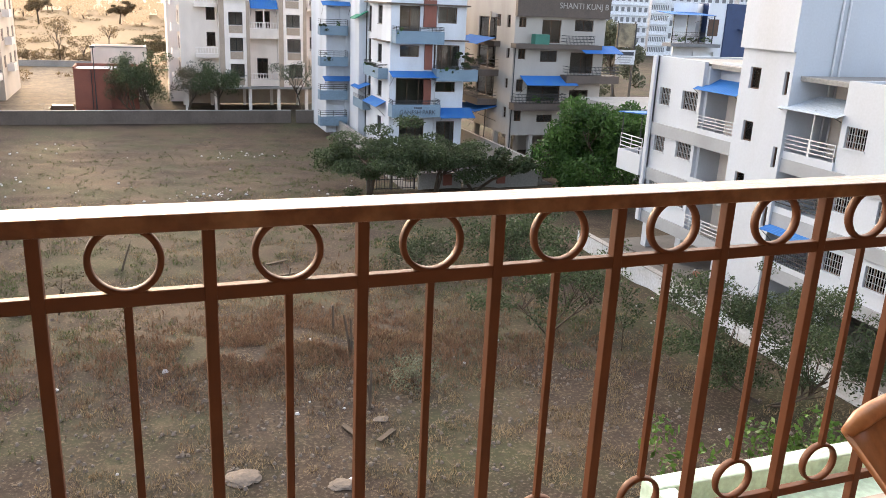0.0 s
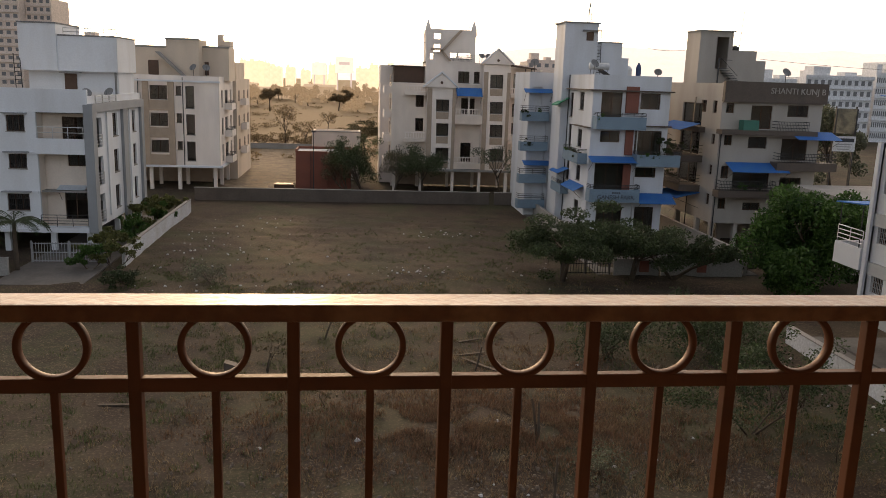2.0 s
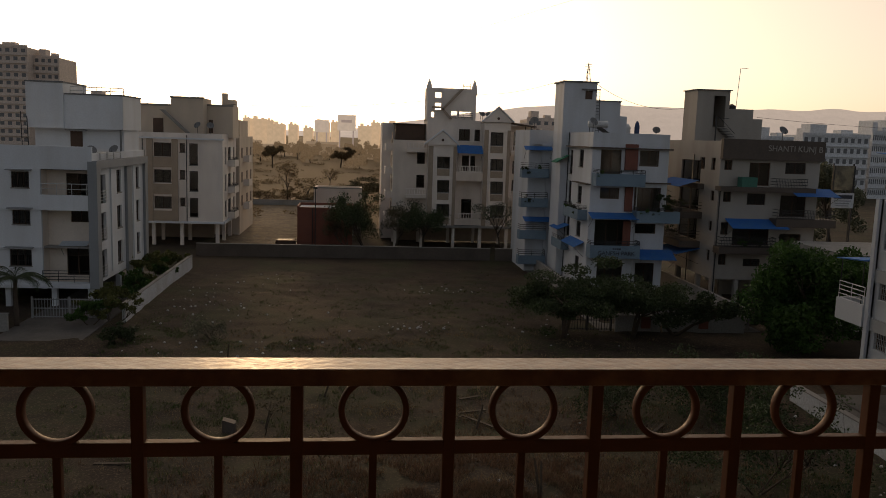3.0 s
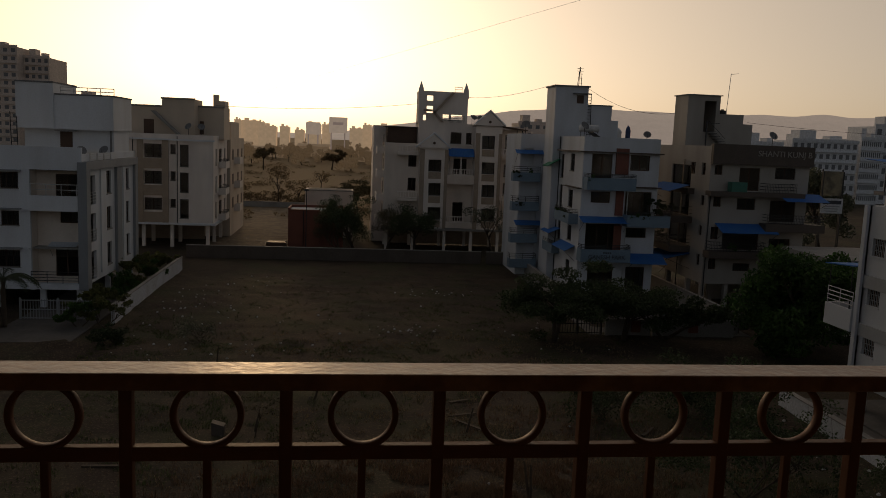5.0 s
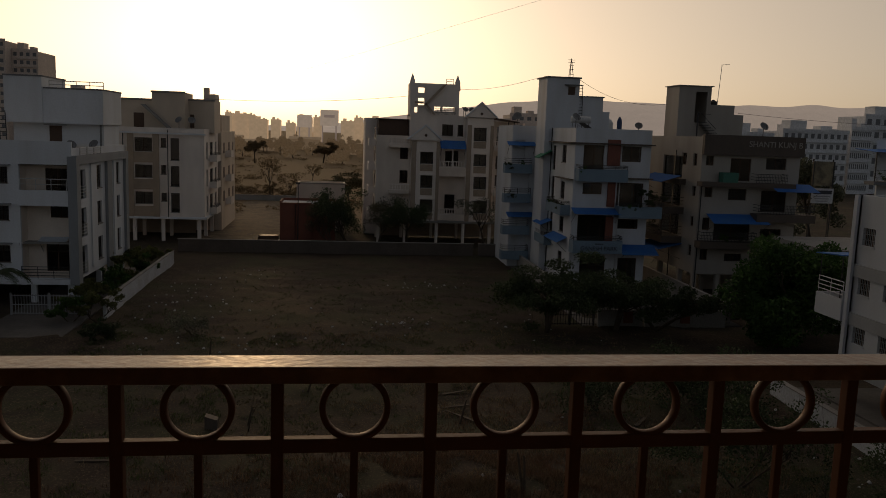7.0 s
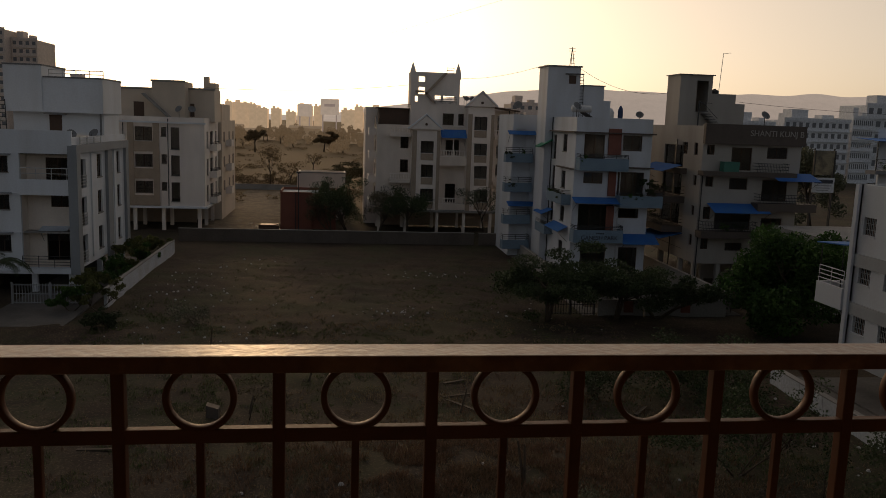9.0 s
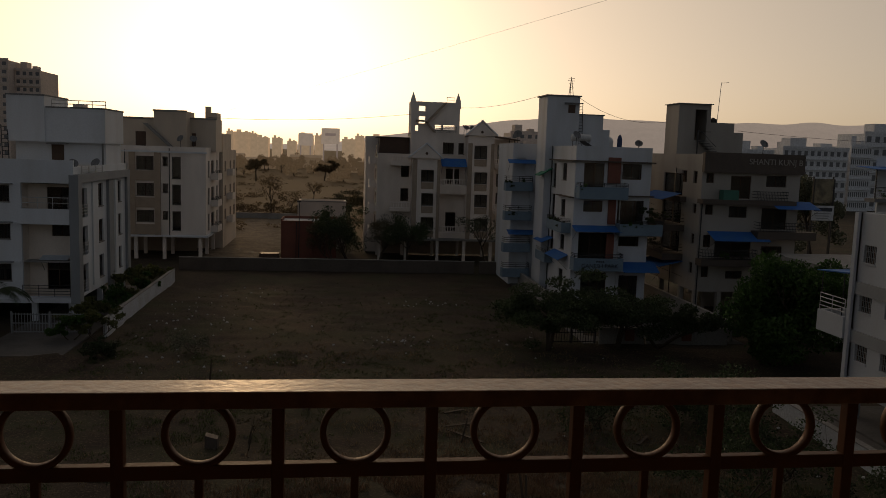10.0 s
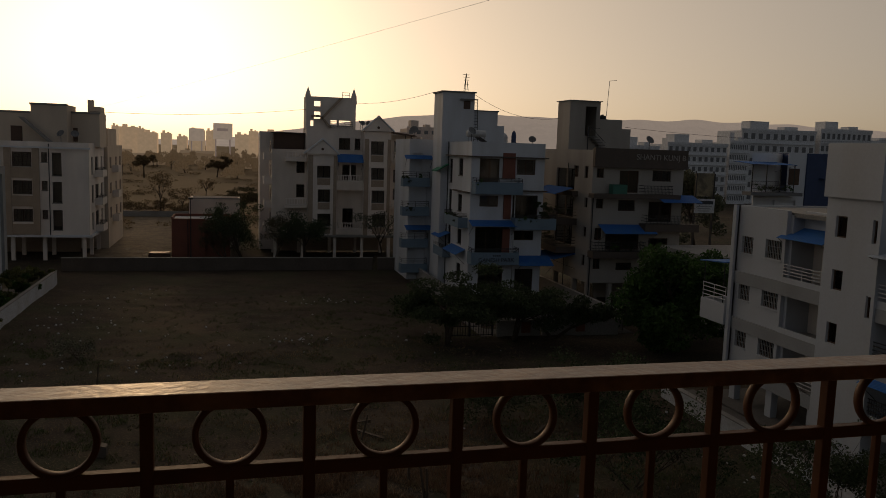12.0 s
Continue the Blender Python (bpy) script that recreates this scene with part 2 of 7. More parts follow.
# ---- building helpers ----
class Mesh:
    """Collects boxes, tubes and quads in world metres."""

    def __init__(self):
        self.v, self.f, self.smooth, self.marks = [], [], False, []

    def add(self, verts, faces):
        k = len(self.v)
        self.marks.append((k, len(self.f)))
        self.v += [tuple(p) for p in verts]
        self.f += [tuple(k + i for i in f) for f in faces]
        return self

    def box(self, x0, x1, y0, y1, z0, z1):
        x0, x1 = sorted((x0, x1))
        y0, y1 = sorted((y0, y1))
        z0, z1 = sorted((z0, z1))
        return self.add([(x, y, z) for z in (z0, z1) for x, y in ((x0, y0), (x1, y0), (x1, y1), (x0, y1))],
                        [(3, 2, 1, 0), (4, 5, 6, 7), (0, 1, 5, 4), (1, 2, 6, 5), (2, 3, 7, 6), (3, 0, 4, 7)])

    def prism(self, ring, way):
        """A closed ring of points, drawn out along way."""
        n, way = len(ring), Vector(way)
        a = [Vector(p) for p in ring]
        return self.add(a + [p + way for p in a], [tuple(range(n))[::-1], tuple(range(n, 2 * n))] + [(i, (i + 1) % n, n + (i + 1) % n, n + i) for i in range(n)])

    def tube(self, pts, radii, n=6):
        pts = [Vector(p) for p in pts]
        k, rings = len(self.v), len(pts)
        self.marks.append((k, len(self.f)))
        for i, p in enumerate(pts):
            d = (pts[min(i + 1, rings - 1)] - pts[max(i - 1, 0)]).normalized()
            a = d.cross(Vector((0, 0, 1)) if abs(d.z) < 0.9 else Vector((1, 0, 0))).normalized()
            b = d.cross(a)
            r = radii[i] if isinstance(radii, (list, tuple)) else radii
            self.v += [tuple(p + (a * math.cos(2 * math.pi * j / n) + b * math.sin(2 * math.pi * j / n)) * r) for j in range(n)]
        for i in range(rings - 1):
            self.f += [(k + i * n + j, k + i * n + (j + 1) % n, k + (i + 1) * n + (j + 1) % n, k + (i + 1) * n + j) for j in range(n)]
        self.f += [tuple(k + j for j in range(n))[::-1], tuple(k + (rings - 1) * n + j for j in range(n))]
        return self


ORIGIN = {}


def thing(name, at, label, category, group="", kind=""):
    """A top-level Empty at its base, that parents its parts."""
    ob = new(name)
    ob.location = at
    ORIGIN[ob.name] = Vector(at)
    return tagged(ob, label, category, group, kind)


def part(name, shape, material, parent=None, label="", bevel=0.0):
    """One mesh object under a thing or a part; with no parent, a thing of its own."""
    o = ORIGIN[parent.name] if parent else Vector((0, 0, 0))
    me = bpy.data.meshes.new(name)
    if isinstance(shape, Mesh):
        me.from_pydata([(x - o.x, y - o.y, z - o.z) for x, y, z in shape.v], [], shape.f)
        if shape.smooth:
            me.polygons.foreach_set("use_smooth", [True] * len(me.polygons))
        if bevel:
            bm = bmesh.new()
            bm.from_mesh(me)
            bmesh.ops.bevel(bm, geom=bm.edges[:], offset=bevel, segments=2, affect="EDGES", profile=0.5)
            bm.to_mesh(me)
            bm.free()
    else:
        bmesh.ops.translate(shape, verts=shape.verts[:], vec=-o)
        shape.to_mesh(me)
        shape.free()
    me.materials.append(material)
    ob = new(name, me)
    ORIGIN[ob.name] = o
    if parent:
        ob.parent = parent
    if label:
        ob["label"] = label
    return ob


def pieces(name, shape, material, parent, label="", bevel=0.0):
    """Each box or prism of the shape as a part of its own."""
    ends = shape.marks[1:] + [(len(shape.v), len(shape.f))]
    for (v0, f0), (v1, f1) in zip(shape.marks, ends):
        m = Mesh()
        m.add(shape.v[v0:v1], [tuple(i - v0 for i in f) for f in shape.f[f0:f1]])
        part(name, m, material, parent, label, bevel)


def single(name, shape, material, label, category, group="", kind="", bevel=0.0):
    return tagged(part(name, shape, material, None, "", bevel), label, category, group, kind)


class Face:
    """One side of a building: "S" looks towards -y, "W" towards -x, "E" towards +x. u runs along it, d outwards."""

    def __init__(self, side, at):
        self.side, self.at = side, at

    def box(self, m, u0, u1, z0, z1, d0, d1):
        s, a = self.side, self.at
        if s == "S":
            return m.box(u0, u1, a - d1, a - d0, z0, z1)
        k = -1 if s == "W" else 1
        return m.box(a + k * d0, a + k * d1, u0, u1, z0, z1)

    def point(self, u, z, d):
        s, a = self.side, self.at
        return Vector((u, a - d, z)) if s == "S" else Vector((a + (-d if s == "W" else d), u, z))


WALL = 0.23


def wall(m, face, u0, u1, z0, z1, holes=(), d=0.0):
    """A wall 23 cm thick with openings through it, as one closed mesh; holes are (u0, u1, z0, z1)."""
    holes = [h for h in holes if h[0] < u1 and h[1] > u0 and h[2] < z1 and h[3] > z0]
    us = sorted({u0, u1, *[min(max(c, u0), u1) for h in holes for c in h[:2]]})
    zs = sorted({z0, z1, *[min(max(c, z0), z1) for h in holes for c in h[2:]]})
    solid = {}
    for i, (a, b) in enumerate(zip(us, us[1:])):
        for k, (c, e) in enumerate(zip(zs, zs[1:])):
            u, z = (a + b) / 2, (c + e) / 2
            solid[i, k] = not any(h[0] < u < h[1] and h[2] < z < h[3] for h in holes)
    verts, faces, index = [], [], {}

    def v(i, k, back):
        if (i, k, back) not in index:
            index[i, k, back] = len(verts)
            verts.append(face.point(us[i], zs[k], d - (WALL if back else 0)))
        return index[i, k, back]

    for (i, k), full in solid.items():
        if not full:
            continue
        faces.append((v(i, k, 0), v(i + 1, k, 0), v(i + 1, k + 1, 0), v(i, k + 1, 0)))
        faces.append((v(i, k + 1, 1), v(i + 1, k + 1, 1), v(i + 1, k, 1), v(i, k, 1)))
        for di, dk, p, q in ((-1, 0, (i, k + 1), (i, k)), (1, 0, (i + 1, k), (i + 1, k + 1)), (0, -1, (i, k), (i + 1, k)), (0, 1, (i + 1, k + 1), (i, k + 1))):
            if not solid.get((i + di, k + dk)):
                faces.append((v(*q, 0), v(*p, 0), v(*p, 1), v(*q, 1)))
    m.add(verts, faces)


def window(house, face, u0, u1, z0, z1, d=0.0, frame_mat=WOOD_DARK, sill=True, grille=None, leaves=2, hood=False, curtain=False, sill_mat=None):
    """A framed window set back in its opening, with panes, sill and, where shown, a grille, a hood or a curtain."""
    t, back = 0.06, d - 0.13
    m = Mesh()
    ring = ((u0, z0), (u1, z0), (u1, z1), (u0, z1), (u0 + t, z0 + t), (u1 - t, z0 + t), (u1 - t, z1 - t), (u0 + t, z1 - t))
    vs = [face.point(u, z, back - k) for k in (0, 0.05) for u, z in ring]
    fs = []
    for i in range(4):
        j = (i + 1) % 4
        fs += [(i, j, 4 + j, 4 + i), (12 + i, 12 + j, 8 + j, 8 + i), (8 + i, 8 + j, j, i), (4 + i, 4 + j, 12 + j, 12 + i)]
    m.add(vs, fs)
    win = part("window", m, frame_mat, house)
    w = (u1 - u0) / leaves
    for i in range(1, leaves):
        m = Mesh()
        c = u0 + i * w
        face.box(m, c - t / 2, c + t / 2, z0 + t, z1 - t, back - 0.05, back)
        part("mullion", m, frame_mat, win)
    for i in range(leaves):
        m = Mesh()
        face.box(m, u0 + i * w + 0.02, u0 + (i + 1) * w - 0.02, z0 + 0.03, z1 - 0.03, back - 0.03, back - 0.022)
        part("pane", m, GLASS, win).visible_shadow = False
    if sill:
        m = Mesh()
        face.box(m, u0 - 0.06, u1 + 0.06, z0 - 0.07, z0 + 0.003, d - 0.12, d + 0.07)
        part("sill", m, sill_mat or CONCRETE, win)
    if hood:
        m = Mesh()
        face.box(m, u0 - 0.25, u1 + 0.25, z1 + 0.12, z1 + 0.2, d + 0.002, d + 0.45)
        part("hood", m, GREY, win)
    if grille:
        m = Mesh()
        k = max(3, int((u1 - u0) / 0.13))
        for i in range(1, k):
            c = u0 + (u1 - u0) * i / k
            face.box(m, c - 0.012, c + 0.012, z0, z1, d - 0.06, d - 0.036)
        for c in (z0 + (z1 - z0) * 0.33, z0 + (z1 - z0) * 0.66):
            face.box(m, u0, u1, c - 0.012, c + 0.012, d - 0.036, d - 0.016)
        part("grille", m, grille, win)
    if curtain:
        m = Mesh()
        n = 10
        for i in range(n):
            a, b = u0 + (u1 - u0) * i / n * 0.6, u0 + (u1 - u0) * (i + 1) / n * 0.6
            face.box(m, a, b, z0, z1, back - 0.16 - 0.03 * (i % 2), back - 0.13 - 0.03 * (i % 2))
        part("curtain", m, CURTAIN, win)
    return win


def railing(house, face, u0, u1, z0, z1, d, material=METAL_DARK, bars=True, rails=3, ends=0.0, name="railing"):
    """A metal balcony railing; ends is how far it turns back to the wall."""
    m = Mesh()
    r = 0.022
    for i in range(rails):
        c = z1 - (z1 - z0) * i / rails
        face.box(m, u0, u1, c - r, c + r, d - 2 * r, d)
        if ends:
            for u in (u0, u1 - 2 * r):
                face.box(m, u, u + 2 * r, c - r, c + r, d - ends, d - 2 * r)
    step = 0.14 if bars else 1.1
    k = max(1, int((u1 - u0) / step))
    for i in range(k + 1):
        c = u0 + (u1 - u0 - 2 * r) * i / k
        face.box(m, c, c + (0.018 if bars else 2 * r), z0, z1 - r, d - 2 * r, d - 0.02)
    return part(name, m, material, house)


def balustrade(house, face, u0, u1, z0, z1, d, material):
    """Turned concrete balusters between a base and a coping."""
    m = Mesh()
    face.box(m, u0, u1, z1 - 0.1, z1, d - 0.2, d)
    face.box(m, u0, u1, z0, z0 + 0.08, d - 0.18, d - 0.02)
    k = max(2, int((u1 - u0) / 0.3))
    for i in range(k):
        c = u0 + (u1 - u0) * (i + 0.5) / k
        p = [face.point(c, z0 + 0.08 + (z1 - z0 - 0.18) * s, d - 0.1) for s in (0, 0.15, 0.35, 0.7, 1)]
        m.tube(p, [0.06, 0.05, 0.085, 0.045, 0.07], 6)
    return part("balustrade", m, material, house)


def awning(house, face, u0, u1, z_back, z_front, d0, d1, material=BLUE_SHEET):
    """A corrugated sheet on two struts, sloping outwards."""
    m = Mesh()
    k = max(8, int((u1 - u0) / 0.1))
    verts = []
    for i in range(k + 1):
        u = u0 + (u1 - u0) * i / k
        w = 0.02 * (i % 2)
        verts += [face.point(u, z_back + w, d0), face.point(u, z_front + w, d1), face.point(u, z_front + w - 0.012, d1), face.point(u, z_back + w - 0.012, d0)]
    faces = [(4 * i + a, 4 * i + (a + 1) % 4, 4 * i + 4 + (a + 1) % 4, 4 * i + 4 + a) for i in range(k) for a in range(4)]
    m.add(verts, faces + [(0, 1, 2, 3), (4 * k + 3, 4 * k + 2, 4 * k + 1, 4 * k)])
    ob = part("awning", m, material, house, "blue corrugated sheet awning" if material is BLUE_SHEET else "pale corrugated sheet awning")
    for u in (u0 + 0.1, u1 - 0.1):
        m = Mesh()
        m.tube([face.point(u, z_back - 0.05, d0), face.point(u, z_front - 0.03, d1 - 0.05)], 0.02, 5)
        m.tube([face.point(u, z_front - 0.9, d0), face.point(u, z_front - 0.04, d1 - 0.1)], 0.018, 5)
        pieces("strut", m, METAL_DARK, ob)
    return ob


def balcony(house, face, u0, u1, z0, z1, d, material, slab=0.12, thick=0.12, rail=0.0, rail_mat=METAL_DARK):
    """A projecting slab with a solid parapet round it, and a rail on top where rail is its height."""
    m = Mesh()
    face.box(m, u0, u1, z0, z0 + slab, 0.002, d)
    face.box(m, u0, u1, z0 + slab, z1, d - thick, d)
    face.box(m, u0, u0 + thick, z0 + slab, z1, 0.002, d - thick)
    face.box(m, u1 - thick, u1, z0 + slab, z1, 0.002, d - thick)
    ob = part("balcony", m, material, house)
    if rail:
        railing(ob, face, u0 + 0.03, u1 - 0.03, z1, z1 + rail, d - 0.04, rail_mat, bars=False, ends=d - 0.1)
    return ob


def pipe(house, face, u, z0, z1, d=0.08, material=METAL_DARK, r=0.05):
    m = Mesh()
    m.tube([face.point(u, z0, d), face.point(u, z1, d)], r, 6)
    m.smooth = True
    return part("drain_pipe", m, material, house)


def dish(x, y, z, turn, r=0.45):
    """A satellite dish on a short mast."""
    ob = thing("satellite_dish", (x, y, z), "grey satellite dish on a roof parapet", "dish", "roof dishes")
    m = Mesh()
    m.tube([(x, y, z), (x, y, z + 0.8)], 0.03, 6)
    part("mast", m, METAL_DARK, ob)
    m = Mesh()
    rot = Matrix.Rotation(turn, 4, "Z") @ Matrix.Rotation(radians(55), 4, "X")
    c = Vector((x, y, z + 0.95))
    rings = [[c + rot @ Vector((r * s * math.cos(a * math.pi / 7), r * s * math.sin(a * math.pi / 7), 0.28 * r * s * s)) for a in range(14)] for s in (0.05, 0.4, 0.7, 1)]
    k = len(m.v)
    m.v += [tuple(p) for q in rings for p in q]
    for i in range(3):
        m.f += [(k + i * 14 + j, k + i * 14 + (j + 1) % 14, k + (i + 1) * 14 + (j + 1) % 14, k + (i + 1) * 14 + j) for j in range(14)]
    m.f.append(tuple(range(k, k + 14)))
    m.smooth = True
    part("reflector", m, GREY_DARK, ob)
    m = Mesh()
    m.tube([c + rot @ Vector((0, -r, 0.2 * r)), c + rot @ Vector((0, -0.2 * r, r))], 0.015, 5)
    part("arm", m, METAL_DARK, ob)
    return ob


def sign_text(text, face, u, z, size, d, material, parent, depth=0.03):
    cu = bpy.data.curves.new("lettering", "FONT")
    cu.body, cu.size, cu.extrude, cu.align_x = text, size, depth, "CENTER"
    cu.materials.append(material)
    ob = new("lettering", cu)
    o = ORIGIN[parent.name]
    ORIGIN[ob.name] = o
    ob.parent = parent
    ob.rotation_euler = (radians(90), 0, 0)
    ob.location = face.point(u, z, d) - o
    return ob


def shell(m, x0, x1, y0, y1, z0, z1, skip=""):
    """Plain back and side walls of a building, besides those named in skip."""
    w = WALL
    if "N" not in skip:
        m.box(x0, x1, y1 - w, y1, z0, z1)
    if "S" not in skip:
        m.box(x0, x1, y0, y0 + w, z0, z1)
    if "W" not in skip:
        m.box(x0, x0 + w, y0 + w, y1 - w, z0, z1)
    if "E" not in skip:
        m.box(x1 - w, x1, y0 + w, y1 - w, z0, z1)


# ---- trees ----
def leaf_cloud(m, clumps, count, size, rng, flat=0.6):
    """Many small leaves round the given clumps (centre, radius)."""
    weights = np.array([r ** 2 for _, r in clumps])
    pick = rng.choice(len(clumps), size=count, p=weights / weights.sum())
    way = rng.normal(size=(count, 3))
    way /= np.linalg.norm(way, axis=1)[:, None]
    far = rng.uniform(0.25, 1.0, count) ** 0.6
    c = np.array([tuple(p) for p, _ in clumps])[pick]
    r = np.array([q for _, q in clumps])[pick]
    p = c + way * (far * r)[:, None] * np.array((1, 1, flat))
    a = rng.normal(size=(count, 3))
    a /= np.linalg.norm(a, axis=1)[:, None]
    b = np.cross(a, rng.normal(size=(count, 3)))
    b /= np.linalg.norm(b, axis=1)[:, None]
    s = size * rng.uniform(0.6, 1.4, count)[:, None]
    quad = np.stack([p - a * s, p - b * s * 0.45, p + a * s, p + b * s * 0.45], 1).reshape(-1, 3)
    k = len(m.v)
    m.v += [tuple(q) for q in quad.tolist()]
    m.f += [(k + 4 * i, k + 4 * i + 1, k + 4 * i + 2, k + 4 * i + 3) for i in range(count)]


def tree(name, x, y, height, spread, leaf, label, seed, leaves=5000, size=0.12, trunk=0.16, low=0.35, stems=1, flat=0.6, clumps=14, z=0.0, limbs=7, category="tree", group="", fill=0):
    """A tapered trunk or several stems, limbs that fork, and a crown of many leaves in uneven clumps."""
    rng = np.random.default_rng(seed)
    ob = thing(name, (x, y, z), label, category, group)
    wood, tips = Mesh(), []
    for s in range(stems):
        lean = rng.normal(size=2) * (0.08 if stems == 1 else 0.25) * height
        top = Vector((x + lean[0], y + lean[1], z + height * (low + 0.2)))
        fork = Vector((x + lean[0] * 0.5, y + lean[1] * 0.5, z + height * low))
        wood.tube([(x + 0.1 * s, y, z - 0.1), fork, top], [trunk, trunk * 0.75, trunk * 0.5], 7)
        for i in range(limbs):
            ang = 2 * math.pi * (i + rng.uniform(-0.3, 0.3)) / limbs
            reach = spread * rng.uniform(0.45, 0.95)
            end = Vector((x + lean[0] + math.cos(ang) * reach, y + lean[1] + math.sin(ang) * reach, z + height * rng.uniform(low + 0.25, 0.92)))
            start = fork.lerp(top, rng.uniform(0, 1))
            mid = start.lerp(end, 0.5) + Vector((0, 0, 0.08 * height))
            wood.tube([start, mid, end], [trunk * 0.42, trunk * 0.26, trunk * 0.08], 5)
            tips += [end, mid.lerp(end, 0.5)]
            for _ in range(3):
                e2 = end + Vector(rng.normal(size=3)) * spread * 0.22
                wood.tube([mid.lerp(end, rng.uniform(0.2, 0.9)), e2], [trunk * 0.14, trunk * 0.04], 4)
                tips.append(e2)
    wood.smooth = True
    part("trunk", wood, BARK, ob)
    rng.shuffle(tips)
    cl = [(Vector(t), spread * rng.uniform(0.2, 0.42)) for t in tips[: max(clumps, 4) * stems]]
    for _ in range(fill):
        a, r, h = rng.uniform(0, 6.283), rng.uniform(0.2, 0.9) ** 0.5, rng.uniform(0.1, 0.9)
        w = spread * r * (1 - 0.55 * max(0, h - 0.45) / 0.45)
        cl.append((Vector((x + math.cos(a) * w, y + math.sin(a) * w, z + height * h)), spread * rng.uniform(0.18, 0.34)))
    crown = Mesh()
    leaf_cloud(crown, cl, leaves, size, rng, flat)
    part("crown", crown, leaf, ob)
    return ob


def haze_glow_mat(name, color, strength):
    """Far distance: the haze in front is put in as emission of the thing's own colour."""
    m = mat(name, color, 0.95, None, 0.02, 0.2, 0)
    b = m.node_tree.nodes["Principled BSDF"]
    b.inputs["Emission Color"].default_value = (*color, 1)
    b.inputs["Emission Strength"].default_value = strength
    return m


# no light sources: each glows only to imitate distance haze
HILL = haze_glow_mat("distant_hills", (0.32, 0.27, 0.24), 0.6)
SKYLINE = haze_glow_mat("distant_skyline", (0.42, 0.31, 0.21), 0.5)
HOARDING = haze_glow_mat("distant_hoarding", (0.46, 0.38, 0.32), 0.42)
HOARDING_INK = haze_glow_mat("distant_hoarding_ink", (0.3, 0.24, 0.22), 0.4)
LEAF_HAZE = haze_glow_mat("distant_trees", (0.2, 0.14, 0.085), 0.25)
SKYLINE_R = haze_glow_mat("distant_pale_blocks", (0.42, 0.42, 0.43), 0.12)


# ---- ground: one sheet to the horizon ----
def ground():
    def lines(lo, hi, step, end_lo, end_hi):
        c = list(np.arange(lo, hi + 0.01, step))
        s, v = step, hi
        while v < end_hi:
            s *= 1.35
            v += s
            c.append(min(v, end_hi))
        s, v = step, lo
        while v > end_lo:
            s *= 1.35
            v -= s
            c.insert(0, max(v, end_lo))
        return np.array(c)

    xs, ys = lines(-24, 30, 0.4, -4500, 4500), lines(4, 86, 0.4, -600, 4800)
    m = Mesh()
    for y in ys:
        for x in xs:
            z = 0.0
            if -24 < x < 30 and 4 < y < 84:
                edge = min(1, (x + 24) / 4, (30 - x) / 4, (84 - y) / 4, (y - 4) / 4)
                z = edge * (0.22 * noise.noise(Vector((x * 0.13, y * 0.13, 0))) + 0.1 * noise.noise(Vector((x * 0.6, y * 0.6, 3))) + 0.04 * noise.noise(Vector((x * 1.9, y * 1.9, 7))))
                z += 0.5 * edge * math.exp(-((x - 5) / 8) ** 2 - ((y - 29) / 5) ** 2)
            m.v.append((x, y, z))
    n = len(xs)
    m.f = [(j * n + i, j * n + i + 1, (j + 1) * n + i + 1, (j + 1) * n + i) for j in range(len(ys) - 1) for i in range(n - 1)]
    m.smooth = True
    return single("ground", m, SOIL, "bare brown earth with dry straw and weeds", "ground", kind="structure")


GROUND = ground()


def ground_z(x, y):
    if not (-24 < x < 30 and 4 < y < 84):
        return 0.0
    edge = min(1, (x + 24) / 4, (30 - x) / 4, (84 - y) / 4, (y - 4) / 4)
    z = edge * (0.22 * noise.noise(Vector((x * 0.13, y * 0.13, 0))) + 0.1 * noise.noise(Vector((x * 0.6, y * 0.6, 3))) + 0.04 * noise.noise(Vector((x * 1.9, y * 1.9, 7))))
    return z + 0.5 * edge * math.exp(-((x - 5) / 8) ** 2 - ((y - 29) / 5) ** 2)


# ---- the balcony and its railing ----
FLOOR_Z = 12.72
STEP = 0.26


def ring_mesh(x, z, r_out, r_in, half):
    m, n = Mesh(), 40
    prof = [(r_out - 0.002, -half), (r_out, -half + 0.003), (r_out, half - 0.003), (r_out - 0.002, half), (r_in + 0.002, half), (r_in, half - 0.003), (r_in, -half + 0.003), (r_in + 0.002, -half)]
    for i in range(n):
        a = 2 * math.pi * i / n
        m.v += [(x + r * math.cos(a), d, z + r * math.sin(a)) for r, d in prof]
    for i in range(n):
        j = (i + 1) % n
        m.f += [(i * 8 + k, j * 8 + k, j * 8 + (k + 1) % 8, i * 8 + (k + 1) % 8) for k in range(8)]
    m.smooth = True
    return m


